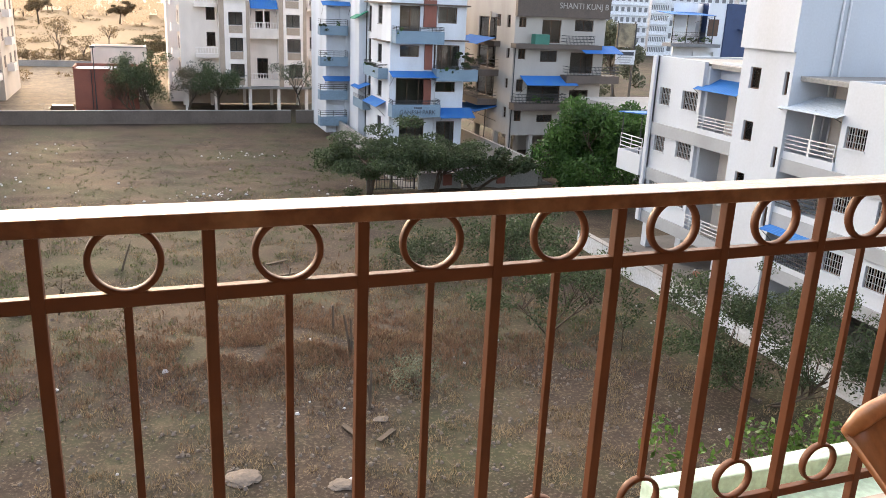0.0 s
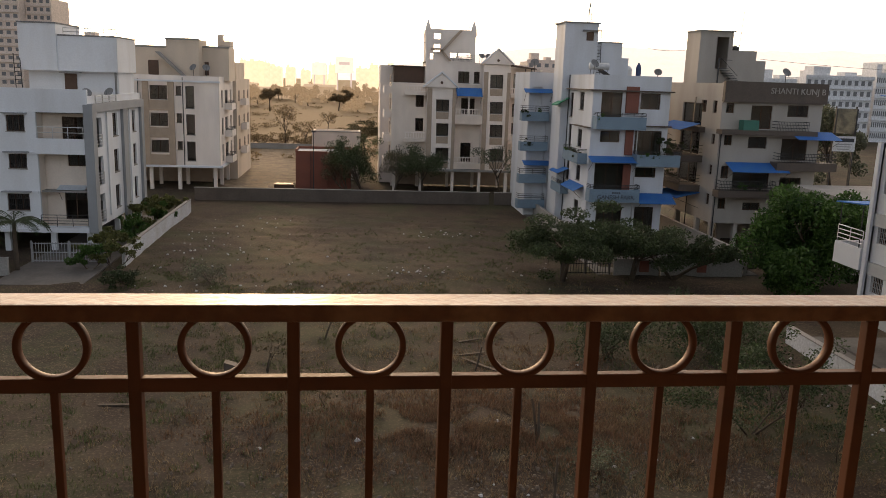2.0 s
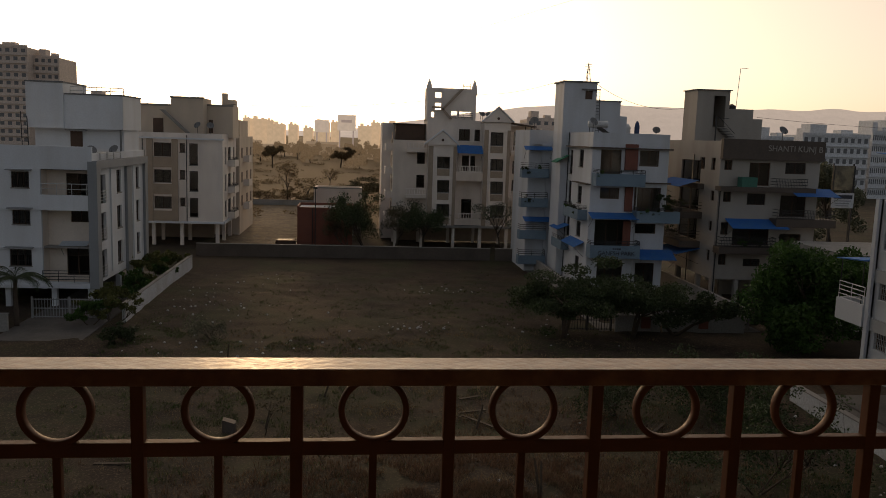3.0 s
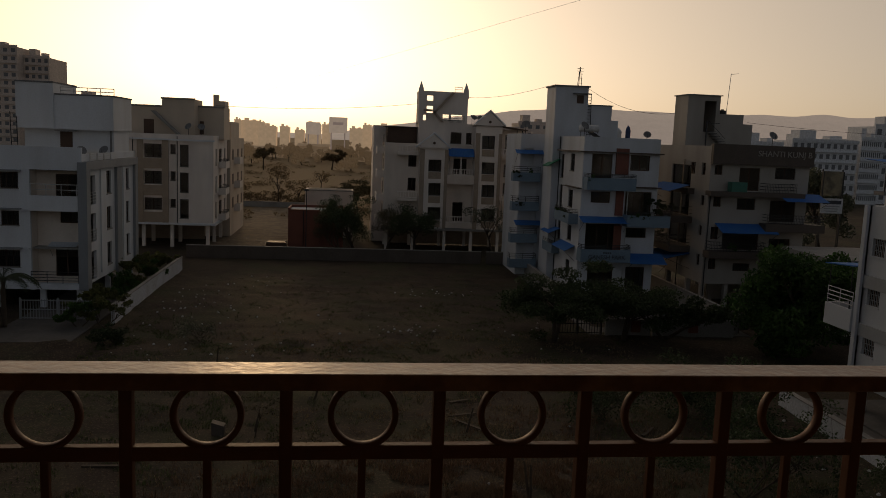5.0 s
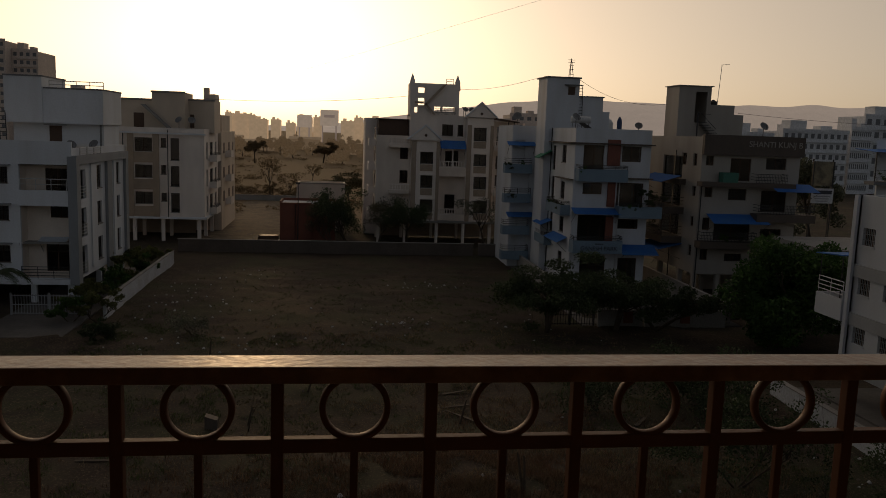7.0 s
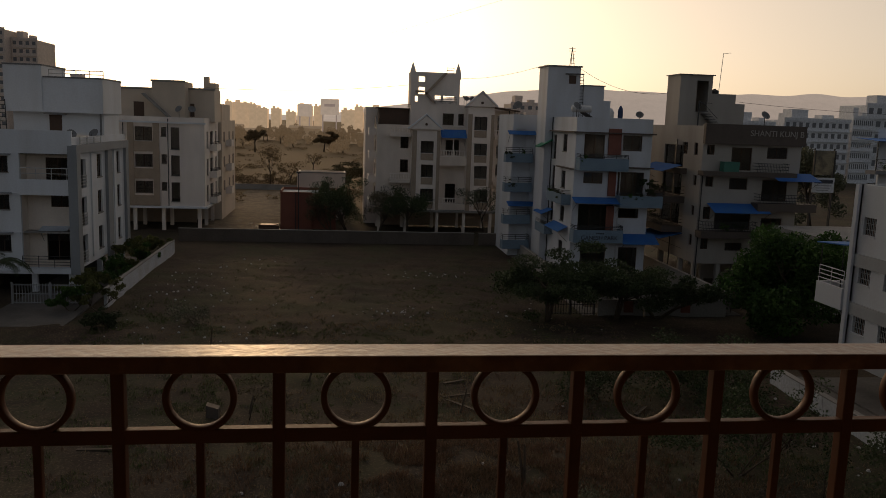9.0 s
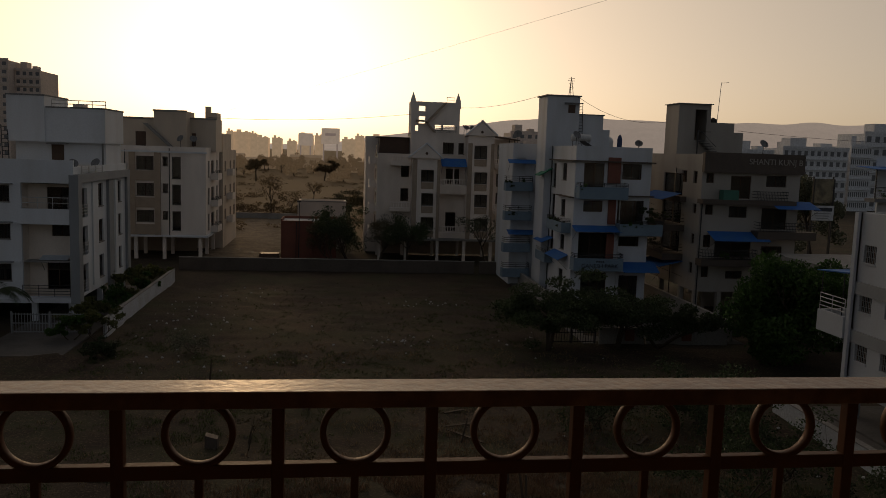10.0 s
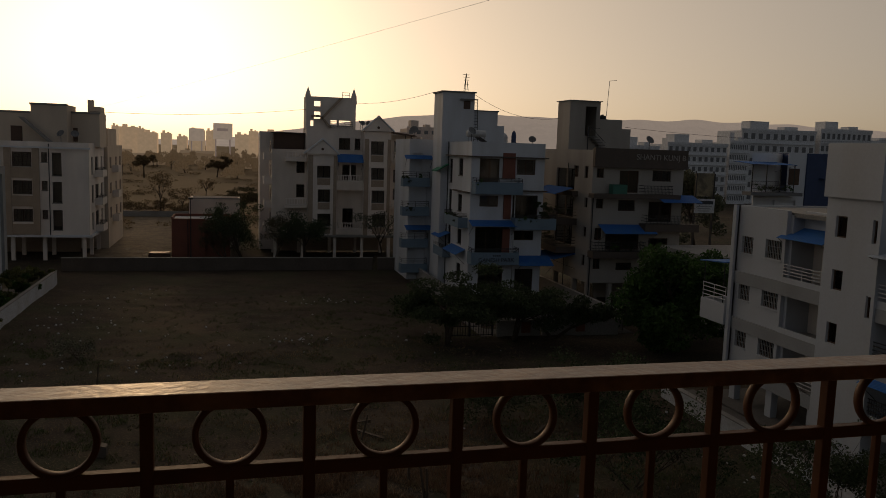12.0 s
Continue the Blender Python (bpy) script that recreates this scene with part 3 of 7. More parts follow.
def railing_near():
    ob = thing("balcony_railing", (0, 0, FLOOR_Z), "brown enamelled iron balcony railing with rings", "railing")
    x0, x1 = -9 * STEP, 11 * STEP
    part("top_rail", Mesh().box(x0, x1, -0.038, 0.038, 13.586, 13.615), RAIL_TOP, ob, "worn flat brown handrail, scuffed by hands", 0.003)
    part("middle_rail", Mesh().box(x0, x1, -0.010, 0.010, 13.456, 13.481), RAIL_PAINT, ob, "", 0.002)
    part("bottom_rail", Mesh().box(x0, x1, -0.009, 0.009, 12.828, 12.849), RAIL_PAINT, ob, "", 0.002)
    post = bar = ring = None
    for i in range(-9, 12):
        x = i * STEP
        if post is None:
            o = ORIGIN[ob.name]
            post = part("post", Mesh().box(-0.0105, 0.0105, -0.0115, 0.0115, FLOOR_Z, 13.586), RAIL_PAINT, ob, "", 0.002)
            bar = part("baluster", Mesh().box(-0.0068, 0.0068, -0.0068, 0.0068, 12.952, 13.46), RAIL_PAINT, ob, "", 0.0015)
            ring = part("ring", ring_mesh(0, 13.534, 0.0605, 0.0498, 0.0095), RAIL_PAINT, ob)
            low = part("ring", ring_mesh(0, 12.9, 0.0525, 0.044, 0.0095), RAIL_PAINT, ob)
            first = (post, bar, ring, low)
            for q, s in zip(first, (0, 0.5, 0.5, 0.5)):
                q.location.x = x + s * STEP
            continue
        for q, s in zip(first, (0, 0.5, 0.5, 0.5)):
            if i == 11 and s:
                continue
            c = q.copy()
            scene.collection.objects.link(c)
            c.location.x = x + s * STEP
    ob.rotation_euler.z = 0.0075
    return ob


railing_near()
single("balcony_floor", Mesh().box(-3, 3.2, -3.0, 0.06, FLOOR_Z - 0.15, FLOOR_Z), TILE, "pale tiled balcony floor", "floor", kind="structure")
# unseen walls that close the balcony, kept dark against bounce light
single("wall_south", Mesh().box(-3, 3.2, -3.23, -3.0, 0, 16.2), UNSEEN_WALL, "unseen dark wall behind the balcony", "wall", kind="structure")
single("wall_facade", Mesh().box(-9, 10.5, -3.6, -3.23, 0, 17.6), UNSEEN_WALL, "unseen dark wall of the own building", "wall", kind="structure")
single("wall_below", Mesh().box(-3, 3.2, -0.2, 0.04, 0, FLOOR_Z - 0.15), UNSEEN_WALL, "unseen dark wall under the balcony", "wall", kind="structure")
single("wall_west", Mesh().box(-3.2, -3, -3.0, 0.06, 0, 16.2), UNSEEN_WALL, "unseen dark side wall of the balcony", "wall", kind="structure")
single("wall_east", Mesh().box(3.2, 3.4, -3.0, 0.06, 0, 16.2), UNSEEN_WALL, "unseen dark side wall of the balcony", "wall", kind="structure")
single("ceiling", Mesh().box(-3.2, 3.4, -3.23, 0.3, 16.2, 16.35), WHITE, "plain balcony ceiling slab", "ceiling", kind="structure")


def mint_ledge():
    ob = thing("planter_ledge", (1.6, 0.25, 12.4), "mint green painted concrete ledge outside the railing", "ledge")
    m = Mesh()
    m.box(1.0, 3.4, 0.06, 0.47, 12.42, 12.52)
    part("slab", m, MINT, ob, "", 0.006)
    m = Mesh()
    m.box(1.0, 3.4, 0.40, 0.47, 12.52, 12.60)
    part("kerb", m, MINT, ob, "", 0.006)
    m = Mesh()
    m.box(1.0, 1.07, 0.06, 0.40, 12.52, 12.60)
    part("end_kerb", m, MINT, ob, "", 0.006)
    return ob


mint_ledge()
single("shade_slab", Mesh().box(1.4, 3.4, 0.045, 0.95, 12.05, 12.15), CONCRETE, "weathered concrete shade slab under the ledge", "slab", kind="structure")


def chair():
    """A moulded chair: curved back with a rolled edge, seat, arms and legs."""
    ob = thing("plastic_chair", (1.04, -0.6, FLOOR_Z), "brown moulded plastic chair beside the railing", "chair")
    m, n = Mesh(), 10
    for k, d in ((0, 0), (1, 0.03)):
        for j in range(7):
            z = 12.72 + 0.34 + j * 0.195 / 6
            half = 0.12 + 0.115 * j / 6
            for i in range(n + 1):
                s = -1 + 2 * i / n
                edge = 0.02 * s * s * (j / 6)
                m.v.append((1.045 + half * s, -0.47 + d + 0.05 * (1 - s * s) + 0.016 * j, z - edge))
    w = (n + 1)
    for k in range(2):
        for j in range(6):
            for i in range(n):
                a = k * 7 * w + j * w + i
                m.f.append((a, a + 1, a + w + 1, a + w) if k else (a, a + w, a + w + 1, a + 1))
    for i in range(n):
        a = 6 * w + i
        m.f.append((a, a + 7 * w, a + 7 * w + 1, a + 1))
        m.f.append((i, i + 1, i + 7 * w + 1, i + 7 * w))
    for j in range(6):
        for i in (0, n):
            a = j * w + i
            m.f.append((a, a + w, a + w + 7 * w, a + 7 * w))
    m.smooth = True
    part("backrest", m, CHAIR_BROWN, ob)
    m = Mesh()
    edge = [-1 + 2 * i / n for i in range(n + 1)]
    m.tube([(1.045 + 0.235 * e, -0.36 + 0.05 * (1 - e * e), 13.262 - 0.02 * e * e) for e in edge], [0.012] + [0.019] * (n - 1) + [0.012], 10)
    m.smooth = True
    part("rim", m, CHAIR_BROWN, ob)
    part("seat", Mesh().box(0.84, 1.25, -0.9, -0.42, 13.04, 13.08), CHAIR_BROWN, ob, "", 0.012)
    for x in (0.86, 1.22):
        for y in (-0.88, -0.44):
            part("leg", Mesh().tube([(x, y, FLOOR_Z), (x + 0.01, y, 13.04)], [0.018, 0.022], 8), CHAIR_BROWN, ob)
    return ob


chair()


# ---- the white and grey house beside the lane ----
def house_a():
    ob = thing("apartment_house", (-27, 71, 0), "white and grey four-storey apartment house on stilts", "house")
    S, E = Face("S", 63.0), Face("E", -20.5)
    zs = (1.7, 4.7, 7.7, 10.7)
    holes_s = [(-24.3, -20.75, 2.0, 7.7), (-24.3, -20.75, 7.9, 10.65)]
    left = [(-26.4, -25.1, 9.2, 10.4), (-26.4, -25.1, 6.4, 7.5), (-26.7, -25.1, 3.2, 4.5), (-30.5, -29.0, 9.2, 10.4), (-30.5, -29.0, 6.4, 7.5), (-30.5, -29.0, 3.2, 4.5)]
    ewin = [(y, y + 1.3, z, z + 1.9) for z in (2.5, 5.5, 8.5) for y in (69.3, 75.0)]
    eside = [(64.5, 66.3, z + 0.2, z + 2.5) for z in zs[:3]]
    m = Mesh()
    wall(m, S, -36, -20.5, 1.7, 12.4, holes_s + left)
    wall(m, E, 63.23, 78.5, 1.7, 11.9, ewin + eside)
    shell(m, -36, -20.5, 63, 78.5, 1.7, 11.9, "SE")
    pieces("wall", m, WHITE, ob, "white painted wall with rain streaks")
    m = Mesh()
    for z in zs + (11.1,):
        m.box(-35.7, -20.8, 63.3, 78.2, z - 0.12, z)
    pieces("slab", m, CONCRETE, ob)
    m = Mesh()
    bw = [(-22.9, -21.2, 8.0, 10.3), (-22.6, -21.1, 6.5, 7.5), (-23.0, -21.3, 2.3, 4.7)]
    wall(m, Face("S", 64.4), -24.3, -20.75, 1.7, 10.6, bw)
    m.box(-24.5, -24.3, 63.25, 64.4, 1.7, 10.6)
    pieces("recess_wall", m, CREAM, ob, "cream wall inside the balcony recess")
    for i, h in enumerate(bw):
        window(ob, Face("S", 64.4), *h, sill=False, curtain=i == 0)
    for h in left:
        window(ob, S, *h, grille=METAL_DARK, hood=True, leaves=3)
    for h in ewin:
        window(ob, E, *h, leaves=1)
    # grey frames round the corner and along the side
    m = Mesh()
    S.box(m, -20.78, -20.1, 1.5, 11.3, 0.003, 0.2)
    E.box(m, 63.0, 63.7, 1.5, 10.7, 0.003, 0.4)
    E.box(m, 62.98, 78.0, 10.7, 11.35, 0.003, 0.4)
    E.box(m, 71.6, 73.0, 0, 10.7, 0.003, 0.25)
    E.box(m, 77.6, 78.5, 1.7, 10.7, 0.003, 0.25)
    part("grey_frame", m, GREY, ob, "grey painted frame round the corner")
    m = Mesh()
    S.box(m, -24.4, -20.78, 7.55, 8.72, 0.003, 0.25)
    S.box(m, -24.4, -20.78, 1.55, 1.95, 0.003, 0.3)
    pieces("balcony_parapet", m, WHITE, ob)
    m = Mesh()
    S.box(m, -36, -24.4, 7.5, 7.7, 0.003, 0.12)
    S.box(m, -36, -24.4, 4.5, 4.7, 0.003, 0.12)
    S.box(m, -36, -24.4, 1.55, 1.75, 0.003, 0.3)
    pieces("string_course", m, WHITE, ob)
    railing(ob, S, -24.3, -20.8, 2.0, 2.9, 0.2, METAL_DARK, bars=False, rails=4)
    for z in zs[:3]:
        railing(ob, E, 64.45, 66.35, z + 0.25, z + 1.2, 0.05, METAL_PALE, bars=False, rails=4)
    awning(ob, Face("S", 64.4), -23.3, -21.2, 5.0, 4.75, 0.01, 0.9, PALE_SHEET)
    for x in (-35, -31, -27, -23.6, -20.9):
        for y in (63.2, 70.5, 77.8):
            part("pillar", Mesh().box(x - 0.2, x + 0.2, y, y + 0.35, 0, 1.62), WHITE, ob)
    part("stilt_wall", Mesh().box(-36, -21.5, 74, 74.2, 0, 1.6), GREY_DARK, ob)
    # roof rooms
    m = Mesh()
    m.box(-28.2, -25.2, 71, 77, 13.7, 17.5)
    m.box(-25.2, -20.4, 71.2, 77, 13.7, 16.55)
    m.box(-27.9, -20.6, 72, 76.8, 11.9, 13.7)
    pieces("stair_room", m, WHITE, ob, "white stair room on the roof")
    m = Mesh()
    m.box(-28.25, -25.15, 70.95, 77.05, 17.5, 17.62)
    m.box(-25.15, -20.35, 71.15, 77.05, 16.55, 16.67)
    m.box(-20.72, -20.58, 71.25, 71.4, 11.9, 13.7)
    pieces("coping", m, GREY_DARK, ob)
    part("roof_door", Mesh().box(-25.0, -24.0, 71.94, 71.99, 11.9, 13.5), WOOD_DARK, ob)
    part("roof_shade", Mesh().box(-25.2, -23.6, 71.2, 71.98, 13.55, 13.62), GREY, ob)
    m = Mesh()
    for k in range(5):
        m.box(-20.4 + 0.02, -20.3, 64.5, 70, 11.45 + k * 0.2, 11.48 + k * 0.2) if k < 3 else None
    for y in (64.5, 66.3, 68.1, 70):
        m.box(-20.4, -20.3, y, y + 0.05, 11.35, 11.95)
    part("roof_rail", m, METAL_PALE, ob)
    m = Mesh()
    m.tube([(-27.9, 70.5, 12.0), (-28.2, 71.1, 15.0)], 0.04, 5)
    m.tube([(-28.4, 70.5, 12.0), (-28.7, 71.1, 15.0)], 0.04, 5)
    for k in range(9):
        s = k / 9
        m.tube([(-27.9 - 0.3 * s, 70.5 + 0.6 * s, 12.2 + 3 * s), (-28.4 - 0.3 * s, 70.5 + 0.6 * s, 12.2 + 3 * s)], 0.025, 4)
    part("ladder", m, METAL_DARK, ob)
    # rails on the stair room and the upper balcony, and pilasters along the side
    m = Mesh()
    for z in (16.95, 17.25):
        m.tube([(-25.0, 72.2, z), (-20.6, 72.2, z)], 0.035, 5)
    for k in range(5):
        m.tube([(-25.0 + 1.1 * k, 72.2, 16.6), (-25.0 + 1.1 * k, 72.2, 17.25)], 0.035, 5)
    part("upper_rail", m, METAL_PALE, ob)
    m = Mesh()
    S.box(m, -24.25, -20.8, 9.55, 9.6, 0.1, 0.15)
    S.box(m, -24.25, -20.8, 9.15, 9.19, 0.1, 0.14)
    for k in range(4):
        S.box(m, -24.2 + 1.1 * k, -24.16 + 1.1 * k, 8.72, 9.6, 0.1, 0.14)
    part("balcony_rail", m, METAL_PALE, ob)
    m = Mesh()
    E.box(m, 67.4, 68.6, 2.2, 10.6, 0.003, 0.12)
    E.box(m, 74.0, 74.8, 2.2, 10.6, 0.003, 0.12)
    pieces("pilaster", m, WHITE, ob)
    return ob


house_a()
dish(-21.6, 66.5, 11.1, 0.6, 0.4)
dish(-20.9, 70.2, 11.1, -0.4, 0.42)


# ---- the beige block behind the lane ----
def house_b():
    ob = thing("apartment_house", (-23, 108, 0), "weathered beige four-storey apartment house on stilts", "house")
    S, E = Face("S", 99.0), Face("E", -16.6)
    big = [(-24.6, -22.6, 10.7, 12.3), (-24.6, -22.6, 7.6, 9.1), (-24.6, -22.6, 4.5, 5.9), (-28.5, -26.5, 10.7, 12.3), (-28.5, -26.5, 7.6, 9.1), (-28.5, -26.5, 4.5, 5.9)]
    small = [(-21.6, -21.0, 11.2, 12.3), (-21.6, -21.0, 8.0, 9.1), (-21.6, -21.0, 4.8, 5.8)]
    tall = [(-20.5, -19.5, 9.7, 12.3), (-20.5, -19.5, 6.6, 9.0), (-20.5, -19.5, 3.5, 5.8)]
    es = [(y, y + w, z, z + 2.1) for z in (3.3, 6.5, 9.8) for y, w in ((100.6, 1.3), (103.2, 2.4), (107.4, 1.2))]
    m = Mesh()
    wall(m, S, -31, -16.6, 2.8, 13.5, big + small + tall)
    wall(m, E, 99.23, 110, 2.8, 13.5, es)
    shell(m, -31, -16.6, 99, 110, 2.8, 13.5, "SE")
    pieces("wall", m, PALE, ob, "weathered pale plaster with stains")
    m = Mesh()
    for z in (2.9, 6.1, 9.4, 12.8):
        m.box(-30.7, -16.9, 99.3, 109.7, z - 0.12, z)
    pieces("slab", m, CONCRETE, ob)
    m = Mesh()
    S.box(m, -25.4, -24.7, 2.8, 12.9, 0.003, 0.25)
    S.box(m, -22.5, -21.8, 2.8, 12.9, 0.003, 0.25)
    for z in (9.4, 6.2, 3.0):
        S.box(m, -24.7, -22.5, z, z + 1.2, 0.003, 0.18)
    pieces("tan_bay", m, STONE_TAN, ob, "tan bay between the balconies")
    m = Mesh()
    S.box(m, -31, -16.4, 12.75, 12.95, 0.26, 0.45)
    S.box(m, -31, -16.3, 2.7, 2.95, 0.003, 0.3)
    E.box(m, 98.8, 110, 2.7, 2.95, 0.003, 0.3)
    pieces("string_course", m, WHITE, ob)
    for h in big + small:
        window(ob, S, *h, grille=METAL_DARK if h in big else None, leaves=2 if h in big else 1)
    for h in tall:
        window(ob, S, *h, leaves=1, frame_mat=METAL_DARK)
    for h in es:
        window(ob, E, *h, sill=False)
    for z in (3.0, 6.2, 9.5):
        balcony(ob, E, 102.8, 106, z, z + 0.8, 0.9, PALE, rail=0.3)
    pipe(ob, S, -20.8, 2.9, 13.3)
    pipe(ob, S, -25.9, 2.9, 13.0)
    for x in (-30.5, -27.5, -24.8, -21.5, -17.3):
        for y in (99.2, 104, 109):
            part("pillar", Mesh().box(x - 0.2, x + 0.2, y, y + 0.4, 0, 2.75), PALE, ob)
    part("stilt_wall", Mesh().box(-31, -19, 107, 107.2, 0, 2.75), STONE_TAN, ob)
    m = Mesh()
    m.box(-28.4, -22.9, 101, 106, 13.0, 16.8)
    m.box(-22.9, -19.1, 100.6, 106, 13.0, 17.75)
    m.box(-19.1, -16.0, 103, 108, 13.0, 17.0)
    m.box(-17.6, -17.0, 105, 106, 17.0, 18.6)
    m.box(-17.0, -16.0, 104, 107, 17.0, 17.8)
    pieces("roof_room", m, BEIGE, ob, "beige stair and tank rooms on the roof")
    m = Mesh()
    for x, y, z in ((-28.4, 101, 16.8), (-22.9, 100.6, 17.75), (-19.1, 103, 17.0)):
        m.box(x - 0.1, x + (5.6 if z == 16.8 else 3.9 if z > 17.5 else 3.2), y - 0.12, y - 0.003, z - 0.12, z + 0.1)
    pieces("coping", m, CONCRETE, ob)
    m = Mesh()
    m.prism([(-24.0, 100.5, 16.2), (-23.6, 100.5, 16.2), (-20.3, 100.5, 13.2), (-20.7, 100.5, 13.2)], (0, -0.9, 0))
    pieces("roof_stair", m, CONCRETE, ob)
    part("roof_door", Mesh().box(-25.1, -23.9, 100.94, 100.99, 13.2, 15.2), WOOD_DARK, ob)
    part("roof_opening", Mesh().box(-18.9, -18.4, 102.94, 102.99, 13.6, 15.2), WOOD_DARK, ob)
    # the rear wing
    m = Mesh()
    m.box(-24, -16.2, 110.3, 124, 0, 13.2)
    m.box(-19, -16.4, 112, 120, 13.2, 15.4)
    pieces("rear_wing", m, BEIGE, ob)
    E2 = Face("E", -16.2)
    for z in (3.2, 6.4, 9.7):
        for y in (112, 117, 121):
            m = Mesh()
            E2.box(m, y, y + 1.3, z + 0.6, z + 2.0, 0.003, 0.03)
            part("window", m, WOOD_DARK, ob)
        balcony(ob, E2, 114, 116.5, z, z + 0.9, 0.8, PALE)
    return ob


house_b()
dish(-18.2, 100, 13.5, 0.3, 0.45)
dish(-19.6, 99.6, 13.5, -0.5, 0.45)


# ---- the gabled house with the twin-spired stair tower ----
def house_c():
    ob = thing("gabled_apartment_house", (13, 106, 0), "pale gabled apartment house with a twin-spired roof tower", "house")
    Y = 99.5
    S, SB = Face("S", Y), Face("S", Y + 1.6)
    b1 = [(9.6, 11.2, 10.1, 11.5), (9.7, 11.2, 7.1, 8.6), (9.7, 11.3, 4.1, 5.6)]
    b2 = [(16.2, 17.8, 13.1, 14.7), (16.3, 17.9, 10.0, 11.4), (16.4, 18.0, 7.1, 8.6), (16.5, 18.2, 4.1, 5.6)]
    m = Mesh()
    wall(m, S, 8.5, 12.0, 2.9, 13.0, b1)
    wall(m, S, 15.4, 18.7, 2.9, 15.9, b2)
    m.prism([(8.1, Y - 0.35, 12.95), (12.15, Y - 0.35, 12.95), (10.2, Y - 0.35, 14.65)], (0, 3.0, 0))
    m.prism([(15.2, Y - 0.35, 15.95), (18.9, Y - 0.35, 15.95), (17.05, Y - 0.35, 17.65)], (0, 3.0, 0))
    for a, b in ((8.5, 12.0), (15.4, 18.7)):
        top = 13.0 if a < 10 else 15.9
        m.box(a, a + 0.23, Y + 0.23, Y + 4, 2.9, top)
        m.box(b - 0.23, b, Y + 0.23, Y + 4, 2.9, top)
        m.box(a, b, Y + 0.24, Y + 4, top - 0.1, top)
    pieces("gable_bay", m, PALE, ob, "pale plaster bays with pointed gables")
    back = [(7.2, 8.2, 7.5, 9.1), (7.2, 8.2, 10.5, 12.0), (12.9, 14.6, 9.8, 11.7), (19.4, 20.8, 12.6, 14.9), (19.4, 20.6, 9.6, 11.2), (19.4, 20.6, 7.2, 8.8), (13.0, 14.3, 3.8, 6.2)]
    m = Mesh()
    wall(m, SB, 4.2, 21.6, 2.9, 13.4, back)
    wall(m, SB, 15.4, 21.6, 13.4, 15.6, back)
    shell(m, 4.2, 21.6, Y + 1.6, Y + 14, 2.9, 13.4, "S")
    pieces("wall", m, CREAM, ob)
    m = Mesh()
    for z in (2.95, 5.9, 8.9, 11.9, 13.3):
        m.box(4.4, 21.4, Y + 1.9, Y + 13.7, z - 0.12, z)
    m.box(4.0, 21.8, Y - 0.3, Y + 1.55, 2.7, 2.95)
    pieces("slab", m, CONCRETE, ob)
    # tan strips at the sides of the bays, and panels under the windows
    m = Mesh()
    for a, b, z1 in ((8.5, 9.1, 12.8), (11.6, 12.0, 12.8), (15.4, 15.95, 15.0), (18.3, 18.7, 15.0)):
        S.box(m, a, b, 2.95, z1, 0.003, 0.06)
    for h in b1 + b2:
        S.box(m, h[0] + 0.02, h[1] - 0.02, h[2] - 0.95, h[2] - 0.12, 0.003, 0.04)
    pieces("cladding", m, STONE_TAN, ob, "tan cladding beside and below the windows")
    m = Mesh()
    for h in b1 + b2:
        S.box(m, h[0] - 0.25, h[0] - 0.02, h[2] - 1.0, h[3] + 0.25, 0.005, 0.14)
        S.box(m, h[1] + 0.02, h[1] + 0.25, h[2] - 1.0, h[3] + 0.25, 0.005, 0.14)
        S.box(m, h[0] - 0.02, h[1] + 0.02, h[3] + 0.05, h[3] + 0.25, 0.005, 0.14)
    pieces("surround", m, PALE, ob)
    for h in b1 + b2:
        window(ob, S, *h, leaves=2, frame_mat=METAL_DARK)
    for h in back:
        window(ob, SB, *h, sill=False)
    # raking copings along the gables
    m = Mesh()
    for a, c, b, z0, z1 in ((7.95, 10.2, 12.3, 12.9, 14.65), (15.05, 17.05, 19.05, 15.9, 17.65)):
        for e in (a, b):
            m.prism([(e, Y - 0.5, z0), (c, Y - 0.5, z1 + 0.05), (c, Y - 0.5, z1 + 0.25), (e, Y - 0.5, z0 + 0.2)], (0, 0.6, 0))
    pieces("gable_coping", m, WHITE, ob)
    for c, z in ((10.2, 13.55), (17.05, 16.4)):
        m = Mesh()
        m.tube([(c, Y - 0.39, z), (c, Y - 0.353, z)], 0.17, 12)
        part("gable_vent", m, WOOD_DARK, ob)
    # centre: loggia, blue awning, tall recess
    m = Mesh()
    m.box(12.0, 15.4, Y + 0.3, Y + 1.58, 8.55, 9.65)
    m.box(12.0, 15.4, Y + 0.3, Y + 1.58, 3.0, 3.7)
    pieces("loggia_floor", m, CREAM, ob)
    balustrade(ob, S, 12.05, 15.35, 9.65, 10.45, -0.3, PALE)
    balustrade(ob, S, 12.05, 15.35, 3.7, 4.5, -0.3, PALE)
    awning(ob, S, 12.1, 15.3, 13.0, 12.0, -0.9, 0.35)
    part("mullion", Mesh().box(13.65, 13.8, Y + 0.4, Y + 0.55, 9.65, 12.2), PALE, ob)
    for z in (6.7, 12.4):
        balcony(ob, SB, 5.8, 8.4, z - 0.45, z - 0.05, 1.3, CREAM, slab=0.38)
        balustrade(ob, SB, 5.8, 8.4, z - 0.03, z + 0.75, 1.3, PALE)
        balcony(ob, SB, 18.9, 21.3, z - 0.45, z - 0.05, 1.3, CREAM, slab=0.38)
        balustrade(ob, SB, 18.9, 21.3, z - 0.03, z + 0.75, 1.3, PALE)
    m = Mesh()
